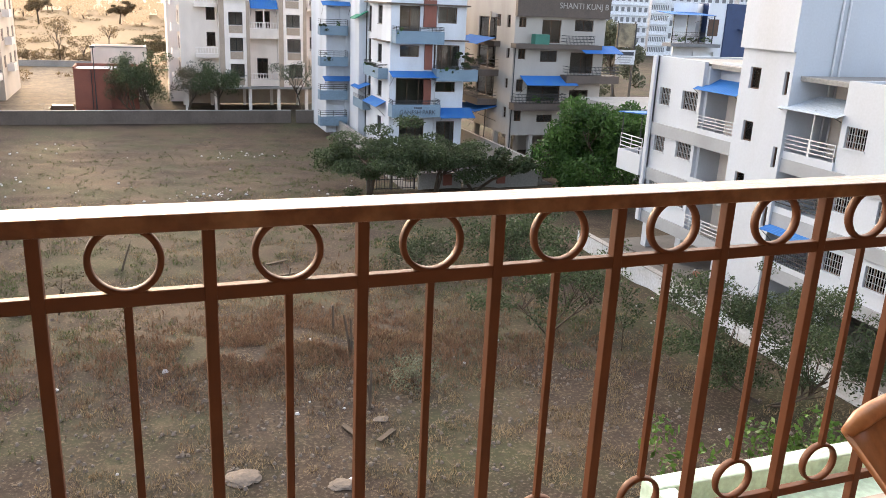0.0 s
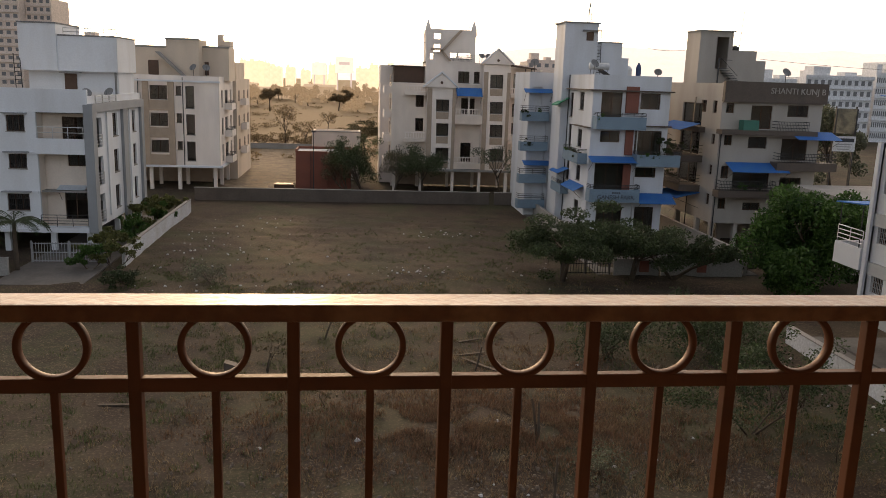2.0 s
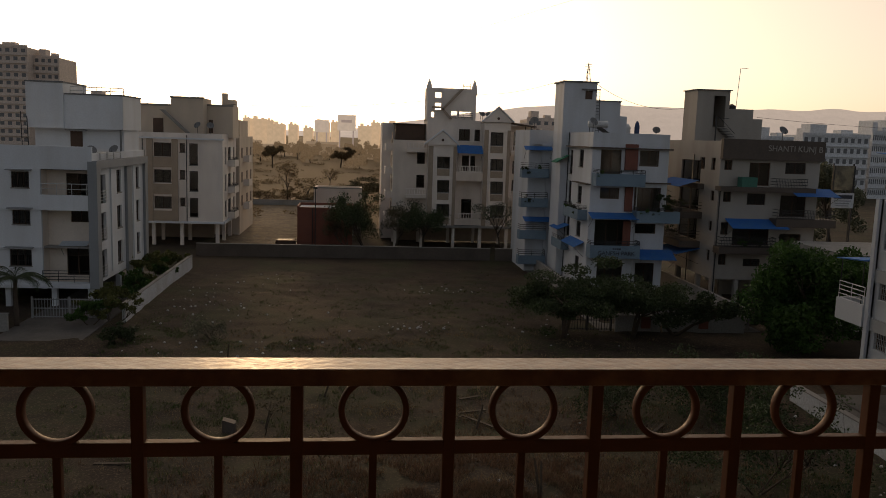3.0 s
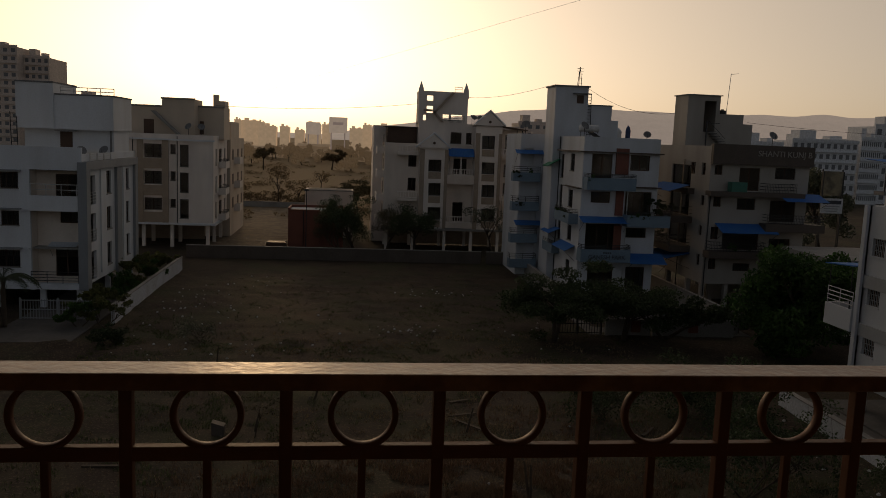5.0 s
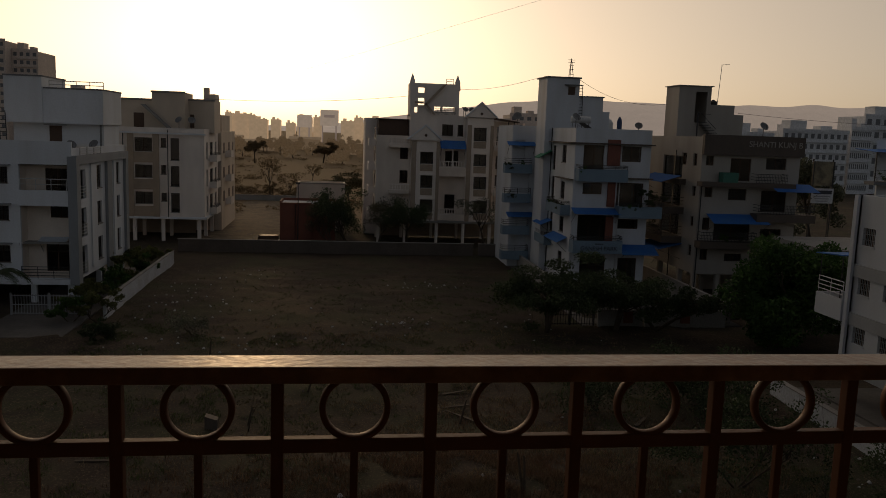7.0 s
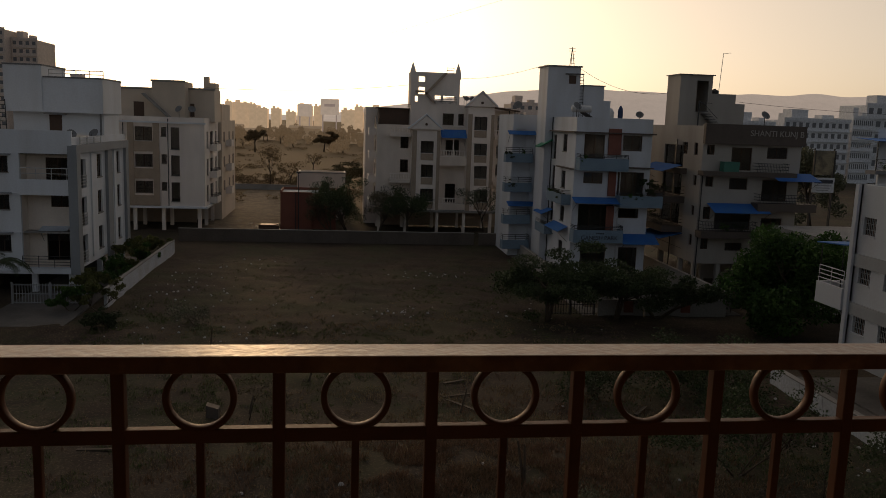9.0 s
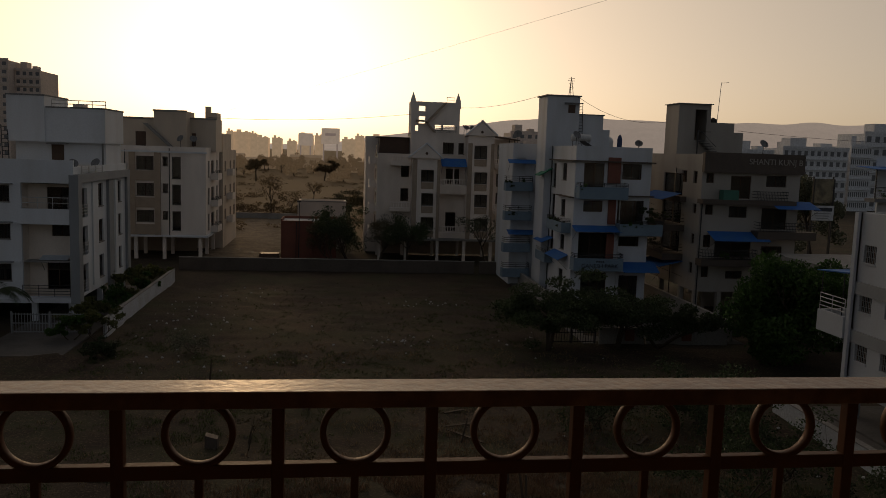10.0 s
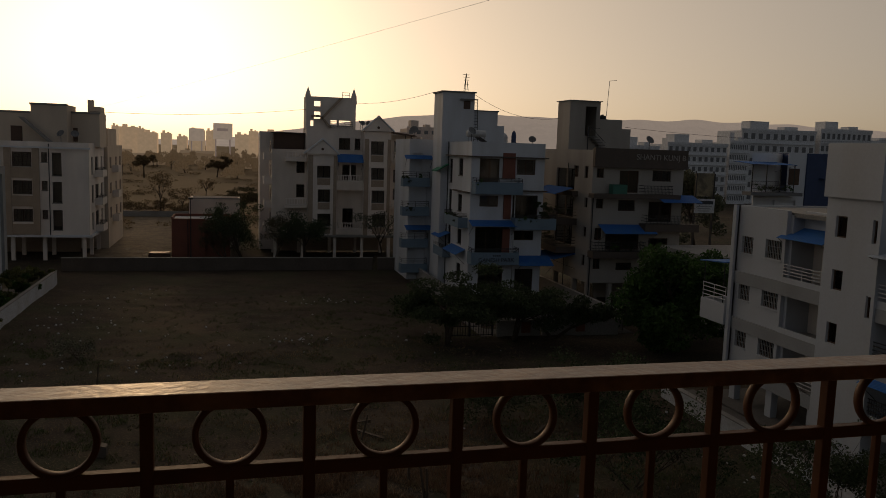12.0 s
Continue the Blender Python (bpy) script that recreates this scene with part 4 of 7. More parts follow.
    m.prism([(18.7, Y - 0.2, 16.0), (21.9, Y - 0.2, 15.6), (21.9, Y - 0.2, 15.48), (18.7, Y - 0.2, 15.88)], (0, 3.5, 0))
    part("terrace_roof", m, WOOD_DARK, ob)
    for x in (20.6, 21.3):
        part("terrace_post", Mesh().box(x, x + 0.09, Y + 0.4, Y + 0.5, 13.1, 15.55), METAL_DARK, ob)
    # left terrace roof and rear wing
    m = Mesh()
    m.box(4.6, 8.4, Y + 5, Y + 9, 13.4, 15.4)
    part("terrace_room", m, WOOD_DARK, ob, "dark brown timber terrace room")
    part("terrace_room_roof", Mesh().box(4.2, 8.6, Y + 4.6, Y + 9.2, 15.4, 15.5), METAL_DARK, ob)
    m = Mesh()
    m.box(3.0, 8.0, Y + 9.5, Y + 17, 0, 15.6)
    pieces("rear_wing", m, PALE, ob)
    W2 = Face("S", Y + 9.5)
    for z in (3.0, 6.0, 9.0, 12.0):
        balcony(ob, Face("W", 4.2), Y + 3, Y + 7, z, z + 0.9, 0.9, PALE)
        m = Mesh()
        Face("W", 4.2).box(m, Y + 3.6, Y + 6.4, z + 1.0, z + 2.4, 0.003, 0.03)
        part("side_window", m, WOOD_DARK, ob)
    # roof storey and tower
    m = Mesh()
    T = Face("S", 102.6)
    wall(m, T, 8.5, 16.1, 13.4, 16.1, [(12.6, 14.0, 13.6, 15.0), (14.6, 15.3, 13.6, 15.0)])
    shell(m, 8.5, 16.1, 102.6, 108, 13.3, 16.1, "S")
    m.box(8.5, 16.1, 102.9, 107.7, 15.95, 16.05)
    pieces("roof_storey", m, PALE, ob)
    window(ob, T, 12.6, 14.0, 13.6, 15.0)
    window(ob, T, 14.6, 15.3, 13.6, 15.0, leaves=1)
    m = Mesh()
    tw = [(9.4, 10.2, 18.85, 19.5), (9.4, 10.2, 17.3, 18.2), (8.97, 9.35, 16.37, 17.06), (11.47, 12.28, 16.6, 17.2), (12.55, 14.1, 16.6, 17.2)]
    wall(m, T, 8.4, 14.65, 16.1, 20.05, tw)
    for a, b in ((8.4, 8.63), (14.42, 14.65)):
        m.box(a, b, 102.83, 106, 16.1, 20.05)
    m.box(8.4, 14.65, 102.83, 103.4, 19.9, 20.05)
    pieces("tower", m, PALE, ob, "pale roof tower with open windows")
    for x in (8.65, 14.4):
        m = Mesh()
        base = [(x - 0.36, 102.5, 19.3), (x + 0.36, 102.5, 19.3), (x + 0.36, 103.1, 19.3), (x - 0.36, 103.1, 19.3)]
        waist = [(x - 0.3, 102.55, 20.3), (x + 0.3, 102.55, 20.3), (x + 0.3, 103.05, 20.3), (x - 0.3, 103.05, 20.3)]
        m.add(base + waist + [(x, 102.8, 21.3)], [(3, 2, 1, 0), (0, 1, 5, 4), (1, 2, 6, 5), (2, 3, 7, 6), (3, 0, 4, 7), (4, 5, 8), (5, 6, 8), (6, 7, 8), (7, 4, 8)])
        part("spire", m, PALE, ob)
    m = Mesh()
    m.prism([(10.1, 102.5, 17.3), (10.5, 102.5, 17.3), (13.0, 102.5, 20.0), (12.6, 102.5, 20.0)], (0, -0.5, 0))
    m.prism([(9.0, 102.5, 17.75), (10.1, 102.5, 17.75), (10.1, 102.5, 17.5), (9.0, 102.5, 17.5)], (0, -0.5, 0))
    m.prism([(10.1, 102.5, 17.6), (10.4, 102.5, 17.6), (11.6, 102.5, 16.2), (11.3, 102.5, 16.2)], (0, -0.5, 0))
    pieces("roof_stair", m, STONE_TAN, ob)
    railing(ob, T, 11.4, 14.2, 16.2, 17.0, 0.7, METAL_DARK)
    m = Mesh()
    for x0, z0, x1, z1 in ((13.0, 20.05, 13.0, 20.75), (13.9, 20.05, 13.9, 20.75), (13.0, 20.7, 13.9, 20.7), (13.0, 20.4, 13.9, 20.4)):
        m.tube([(x0, 103.1, z0), (x1, 103.1, z1)], 0.03, 4)
    part("tower_rail", m, METAL_DARK, ob)
    for x in (4.6, 7.9, 11.9, 15.3, 18.7, 21.3):
        for y in (Y, Y + 6):
            part("pillar", Mesh().box(x - 0.18, x + 0.18, y, y + 0.4, 0, 2.7), PALE, ob)
    part("stilt_wall", Mesh().box(4.5, 21, Y + 8, Y + 8.2, 0, 2.8), STONE_TAN, ob)
    ob.location += Vector((-0.27, 0, 0.12))
    return ob


house_c()
for q in ((15.2, 102.2, 16.1, 0.2), (16.0, 102.5, 16.1, -0.5), (14.9, 102.0, 16.1, 0.9)):
    dish(*q, 0.36)


# ---- the white and blue-grey house, its name on the first balcony ----
def house_d():
    ob = thing("apartment_house", (24, 78, 0), "white four-storey apartment house with blue-grey balconies", "house")
    Y, X = 70.0, 20.4
    S, W, E = Face("S", Y), Face("W", X), Face("E", 27.5)
    fs = [(21.2, 23.1, 10.6, 13.4), (24.75, 26.6, 12.0, 13.4), (21.3, 23.1, 9.0, 10.0), (24.5, 27.0, 7.6, 10.1), (21.0, 24.3, 4.6, 7.1), (24.75, 26.7, 5.9, 6.8), (21.4, 23.8, 1.2, 3.4), (25.0, 26.8, 1.2, 3.2)]
    ws = [(72.8, 74.2, 11.7, 13.3), (72.8, 74.2, 8.3, 9.9), (72.6, 74.0, 5.2, 6.6), (72.6, 74.0, 1.8, 3.3)] + [(76.6, 77.6, z, z + 2.3) for z in (10.9, 7.9, 4.8)]
    m = Mesh()
    wall(m, S, X, 27.5, 0, 14.9, fs)
    wall(m, W, Y + WALL, 86, 0, 14.9, ws)
    shell(m, X, 27.5, Y, 86, 0, 14.9, "SW")
    pieces("wall", m, WHITE_D, ob, "white painted wall")
    m = Mesh()
    for z in (4.2, 7.3, 10.4, 13.6):
        m.box(X + 0.25, 27.25, Y + 1.5, 85.7, z - 0.12, z)
    m.box(X + 0.25, 27.25, Y + 2.4, Y + 2.5, 0, 13.6)
    pieces("slab", m, CONCRETE, ob)
    m = Mesh()
    S.box(m, X - 0.35, 27.75, 13.5, 13.62, 0.003, 0.4)
    W.box(m, Y, 78.0, 13.5, 13.62, 0.003, 0.4)
    S.box(m, 24.5, 27.75, 10.45, 10.57, 0.003, 0.35)
    W.box(m, Y, 75.0, 10.2, 10.3, 0.003, 0.4)
    pieces("ledge", m, BROWN_BAND, ob)
    for i, h in enumerate(fs):
        window(ob, S, *h, sill=False, leaves=3 if h[1] - h[0] > 2 else 2, curtain=i in (0, 3), d=0 if i not in (3, 4) else -0.05)
    for h in ws:
        window(ob, W, *h, grille=METAL_DARK)
    m = Mesh()
    S.box(m, 23.4, 24.55, 11.6, 13.95, 0.003, 0.22)
    S.box(m, 23.6, 24.3, 7.9, 10.2, 0.003, 0.18)
    S.box(m, 23.6, 24.3, 4.3, 7.0, 0.003, 0.18)
    pieces("red_column", m, RED_COL, ob, "red-brown painted column")
    balcony(ob, S, 20.5, 25.0, 10.2, 11.3, 1.3, BLUEGREY, rail=0.35)
    balcony(ob, S, 24.4, 28.4, 7.0, 8.05, 1.3, BLUEGREY, rail=0.3)
    low = balcony(ob, S, 20.3, 24.9, 3.75, 4.9, 1.3, BLUEGREY, rail=0.4)
    sign = part("name_board", Mesh().box(20.5, 24.7, Y - 1.34, Y - 1.303, 3.95, 4.75), BLUEGREY, ob, "blue-grey name board on the balcony")
    sign_text("GANESH PARK", S, 22.7, 4.05, 0.52, 1.36, LETTER_D, sign, 0.015)
    m = Mesh()
    for k in range(4):
        m.box(22.35 + k * 0.2, 22.5 + k * 0.2, Y - 1.36, Y - 1.345, 4.55, 4.68)
    part("small_lettering", m, LETTER_D, sign)
    awning(ob, S, 20.3, 24.6, 7.75, 7.3, 0.01, 1.4)
    awning(ob, S, 24.9, 28.3, 4.45, 3.7, 0.01, 1.6)
    # balconies and awnings along the side
    balcony(ob, W, 70.6, 76.0, 6.95, 7.9, 0.9, BLUEGREY, rail=0.35)
    balcony(ob, W, 76.5, 80.5, 3.4, 4.3, 0.8, BLUEGREY, rail=0.35)
    awning(ob, W, 71.0, 76.0, 4.9, 4.4, 0.01, 1.0)
    awning(ob, W, 76.5, 80.0, 5.9, 5.4, 0.01, 1.2)
    # stair tower
    m = Mesh()
    m.box(19.65, 22.95, 78.4, 82.0, 0, 19.8)
    pieces("tower", m, WHITE_D, ob, "white stair tower, streaked below the coping")
    m = Mesh()
    m.box(19.5, 23.1, 78.25, 82.15, 19.8, 19.93)
    m.box(21.4, 23.2, 78.0, 78.39, 19.1, 19.2)
    pieces("coping", m, GREY_DARK, ob)
    part("tower_window", Mesh().box(21.8, 22.5, 78.36, 78.398, 18.2, 19.0), WOOD_DARK, ob)
    part("roof_room", Mesh().box(22.953, 25.8, 79.5, 84, 14.9, 18.1), WHITE_D, ob)
    part("roof_room", Mesh().box(25.8, 26.6, 79.7, 84, 14.9, 16.7), WHITE_D, ob)
    part("roof_room_coping", Mesh().box(22.95, 25.9, 79.4, 84.1, 18.1, 18.2), GREY_DARK, ob)
    m = Mesh()
    for x in (23.15, 23.55):
        m.tube([(x, 79.0, 14.95), (x, 79.4, 19.2)], 0.035, 5)
    for k in range(13):
        m.tube([(23.15, 79.02 + 0.03 * k, 15.2 + 0.31 * k), (23.55, 79.02 + 0.03 * k, 15.2 + 0.31 * k)], 0.022, 4)
    part("ladder", m, METAL_DARK, ob)
    # antenna on the tower
    m = Mesh()
    for x, y in ((22.2, 80), (22.7, 80), (22.45, 80.4)):
        m.tube([(x, y, 19.9), (22.45, 80.13, 21.9)], 0.03, 4)
    for z in (20.3, 20.8, 21.2):
        m.tube([(22.2, 80.0, z), (22.7, 80.0, z)], 0.02, 4)
    for z in (21.5, 21.75):
        m.tube([(22.1, 80.1, z), (22.8, 80.1, z)], 0.02, 4)
    part("antenna", m, METAL_DARK, ob)
    # rear wing with its own balconies
    SR = Face("S", 84.0)
    m = Mesh()
    wall(m, SR, 17.6, 20.3, 0, 15.1, [(18.0, 19.0, 11.7, 13.6), (17.9, 19.6, 8.4, 10.6), (17.9, 19.6, 5.2, 7.2), (17.9, 19.6, 2.0, 4.2)])
    m.box(17.6, 20.3, 84.3, 92, 0, 15.1)
    pieces("rear_wing", m, WHITE_D, ob)
    for z in (10.1, 7.0, 3.6, 0.9):
        balcony(ob, SR, 16.7, 19.6, z, z + 0.95, 1.2, BLUEGREY, rail=0.6)
    awning(ob, SR, 17.0, 20.0, 11.2 + 2.2, 13.0, 0.01, 1.0)
    awning(ob, SR, 17.2, 20.2, 5.9, 5.5, 0.01, 1.3)
    part("green_net", Mesh().prism([(19.0, 77.6, 12.0), (20.3, 77.6, 12.7), (20.3, 77.6, 12.62), (19.0, 77.6, 11.9)], (0, 2.0, 0)), mat("green_shade_net", (0.03, 0.22, 0.13), 0.8), ob, "green shade net over the side balcony")
    pipe(ob, W, 78.1, 0, 14.9)
    pipe(ob, S, 24.7, 0.5, 13.4, 0.07, METAL_PALE)
    return ob


house_d()


def solar_heater(x, y, z):
    ob = thing("solar_water_heater", (x, y, z), "white tank and dark tube panel of a roof water heater", "water heater")
    m = Mesh()
    m.tube([(x - 0.95, y, z + 1.5), (x - 0.9, y, z + 1.5), (x + 0.9, y, z + 1.5), (x + 0.95, y, z + 1.5)], [0.2, 0.33, 0.33, 0.2], 14)
    m.smooth = True
    part("tank", m, METAL_PALE, ob)
    part("panel", Mesh().prism([(x - 0.2, y - 0.3, z + 1.2), (x + 1.5, y - 0.3, z + 0.15), (x + 1.5, y - 0.3, z + 0.05), (x - 0.2, y - 0.3, z + 1.1)], (0, -1.6, 0)), METAL_DARK, ob)
    for dx in (-0.8, 0.8):
        m = Mesh()
        m.tube([(x + dx, y, z), (x + dx, y, z + 1.2)], 0.03, 5)
        part("leg", m, METAL_DARK, ob)


def roof_tank(x, y, z, w=1.3, h=1.2, material=None):
    ob = thing("roof_water_tank", (x, y, z), "round ribbed water tank on a roof", "water tank", "roof water tanks")
    m = Mesh()
    r = w / 2
    prof = [(0, r * 0.96)] + [(h * (0.08 + 0.09 * k), r * (1.0 if k % 2 else 0.95)) for k in range(9)] + [(h * 0.95, r * 0.7), (h, r * 0.35)]
    m.tube([(x, y, z + a) for a, _ in prof], [b for _, b in prof], 16)
    m.smooth = True
    part("body", m, material or BLACK, ob)
    m = Mesh()
    m.tube([(x, y, z + h), (x, y, z + h + 0.08)], r * 0.36, 12)
    part("lid", m, material or BLACK, ob)


solar_heater(22.0, 74.2, 14.2)
roof_tank(25.2, 83.0, 16.7, 1.2, 1.0, METAL_PALE)
roof_tank(27.0, 82.0, 14.2, 1.6, 1.9, WHITE)
roof_tank(26.6, 76.5, 14.2, 0.5, 1.9, NAVY)
dish(20.9, 72.0, 14.9, 0.4, 0.42)
dish(27.2, 84.5, 14.9, 0.1, 0.5)
dish(18.1, 84.4, 15.1, -0.3, 0.45)


# ---- the greige house with the brown name band ----
def house_e():
    ob = thing("apartment_house", (36, 74, 0), "greige four-storey apartment house with a brown name band", "house")
    Y, X = 67.0, 31.0
    S, W = Face("S", Y), Face("W", X)
    fs = [(33.7, 35.6, 10.7, 12.7), (37.0, 38.9, 11.8, 12.8), (33.7, 35.4, 9.0, 10.0), (36.8, 39.2, 8.0, 9.9), (32.6, 36.0, 5.4, 7.1), (33.8, 35.4, 3.5, 4.2), (31.4, 32.1, 12.0, 12.85), (31.5, 32.2, 9.2, 10.1), (31.5, 32.2, 6.3, 7.4), (31.5, 32.2, 3.6, 4.6), (37.0, 39.0, 5.4, 6.5)]
    ws = [(70.2, 71.3, 11.9, 13.0), (68.0, 68.8, 11.9, 13.0), (67.8, 68.5, 9.2, 10.1), (67.8, 68.5, 6.5, 7.4), (67.8, 68.5, 3.8, 4.8)] + [(71.0, 75.5, z, z + 2.1) for z in (8.0, 5.3, 10.6)] + [(80.5, 81.3, z, z + 1.6) for z in (8.5, 11.2)]
    m = Mesh()
    wall(m, S, X, 40.2, 2.3, 13.2, fs)
    wall(m, W, Y + WALL, 84, 2.3, 14.5, ws)
    shell(m, X, 40.2, Y, 84, 2.3, 14.5, "SW")
    m.box(34, 40.0, 72, 72.2, 0, 2.3)
    pieces("wall", m, GREIGE, ob, "weathered greige plaster wall")
    m = Mesh()
    for z in (2.4, 5.0, 7.7, 10.3, 13.3):
        m.box(X + 0.25, 39.9, Y + 1.6, 83.7, z - 0.12, z)
    m.box(X + 1.8, 39.9, Y + 2.6, Y + 2.7, 2.4, 13.2)
    pieces("slab", m, CONCRETE, ob)
    band = part("name_band", Mesh().box(X - 0.05, 40.3, Y - 0.45, Y - 0.003, 12.95, 14.7), BROWN_BAND, ob, "dark brown band with the house name")
    m = Mesh()
    m.box(X - 0.05, 40.25, Y + 0.0, Y + 0.2, 13.2, 14.6)
    part("parapet", m, GREIGE, ob)
    sign_text("SHANTI KUNJ B", S, 37.55, 13.75, 0.72, 0.47, LETTER, band, 0.02)
    for i, h in enumerate(fs):
        window(ob, S, *h, sill=False, grille=METAL_DARK if i in (1, 2, 5) else None)
    for h in ws:
        window(ob, W, *h, sill=False)
    bands = Mesh()
    S.box(bands, X - 0.3, 39.4, 10.2, 10.6, 0.003, 1.1)
    S.box(bands, 35.9, 41.4, 7.2, 7.9, 0.003, 1.3)
    S.box(bands, X - 0.1, 36.2, 4.75, 5.35, 0.003, 1.2)
    W.box(bands, 70.0, 76.5, 7.4, 8.0, 0.003, 2.0)
    W.box(bands, 70.0, 76.5, 4.7, 5.3, 0.003, 2.0)
    W.box(bands, 70.0, 76.5, 10.1, 10.6, 0.003, 0.6)
    pieces("balcony", bands, BROWN_BAND, ob, "dark brown balcony slab")
    railing(ob, S, 35.7, 38.6, 10.6, 11.4, 1.05, METAL_DARK, ends=1.0)
    railing(ob, S, 36.0, 41.3, 7.9, 8.7, 1.25, METAL_DARK, ends=1.0)
    railing(ob, S, 31.0, 36.1, 5.35, 6.2, 1.15, METAL_DARK, ends=1.0)
    railing(ob, W, 70.1, 76.4, 8.0, 8.9, 1.95, METAL_DARK, ends=1.9)
    railing(ob, W, 70.1, 76.4, 5.3, 6.2, 1.95, METAL_DARK, ends=1.9)
    part("green_box", Mesh().box(32.6, 34.0, Y - 1.05, Y - 0.2, 10.6, 11.45), mat("green_tarpaulin", (0.04, 0.16, 0.12), 0.7), ob, "green covered box on the balcony")
    awning(ob, S, 37.3, 41.3, 10.55, 9.95, 0.01, 1.9)
    awning(ob, S, 31.8, 37.0, 7.75, 7.05, 0.01, 1.7)
    awning(ob, W, 69.8, 76.2, 10.9, 10.3, 0.61, 2.5)
    awning(ob, W, 69.8, 75.2, 4.65, 4.1, 0.01, 2.3)
    for x in (31.2, 33.4, 36.5, 39.8):
        for y in (67.1, 70.2, 75, 80):
            part("pillar", Mesh().box(x - 0.18, x + 0.18, y, y + 0.45, 0, 2.3), GREIGE, ob)
    # stair tower and tank room
    m = Mesh()
    TS = Face("S", 76.0)
    wall(m, TS, 32.3, 35.6, 14.5, 19.4, [(34.0, 35.2, 15.9, 18.9)])
    shell(m, 32.3, 35.6, 76, 79.2, 14.5, 19.4, "S")
    m.box(32.4, 35.5, 76.4, 79.0, 19.2, 19.35)
    pieces("tower", m, GREIGE, ob, "greige stair tower")
    part("tower_coping", Mesh().box(32.15, 35.75, 75.8, 79.35, 19.4, 19.48), GREY_DARK, ob)
    part("roof_room", Mesh().box(35.603, 38.2, 76.2, 80, 14.5, 17.7), GREIGE, ob)
    part("roof_room", Mesh().box(38.2, 39.3, 76.4, 80, 14.5, 16.8), GREIGE, ob)
    m = Mesh()
    for k in range(10):
        m.box(34.2 + 0.16 * k, 34.9 + 0.16 * k, 75.0, 75.9, 15.9 - 0.15 * k, 15.94 - 0.15 * k)
    m.box(33.9, 34.0, 75.0, 75.1, 14.5, 16.9)
    m.box(34.0, 35.2, 74.95, 75.0, 16.7, 16.75)
    m.prism([(34.1, 75.0, 16.9), (34.15, 75.0, 16.9), (35.9, 75.0, 15.3), (35.85, 75.0, 15.3)], (0, 0.05, 0))
    part("roof_stair", m, METAL_DARK, ob)
    pipe(ob, W, 72.5, 0, 13.2)
    pipe(ob, S, 31.15, 0, 10.2, 0.06)
    m = Mesh()
    m.tube([(37.2, 78, 17.7), (37.4, 78, 21.8)], 0.03, 5)
    m.tube([(37.4, 78, 21.75), (38.2, 78, 21.85)], 0.02, 4)
    part("pole", m, METAL_PALE, ob)
    return ob


house_e()
dish(37.0, 68.0, 14.6, 0.2, 0.42)
dish(30.8, 82.5, 14.5, -0.2, 0.42)
roof_tank(37.0, 78.5, 17.7, 0.9, 0.5)


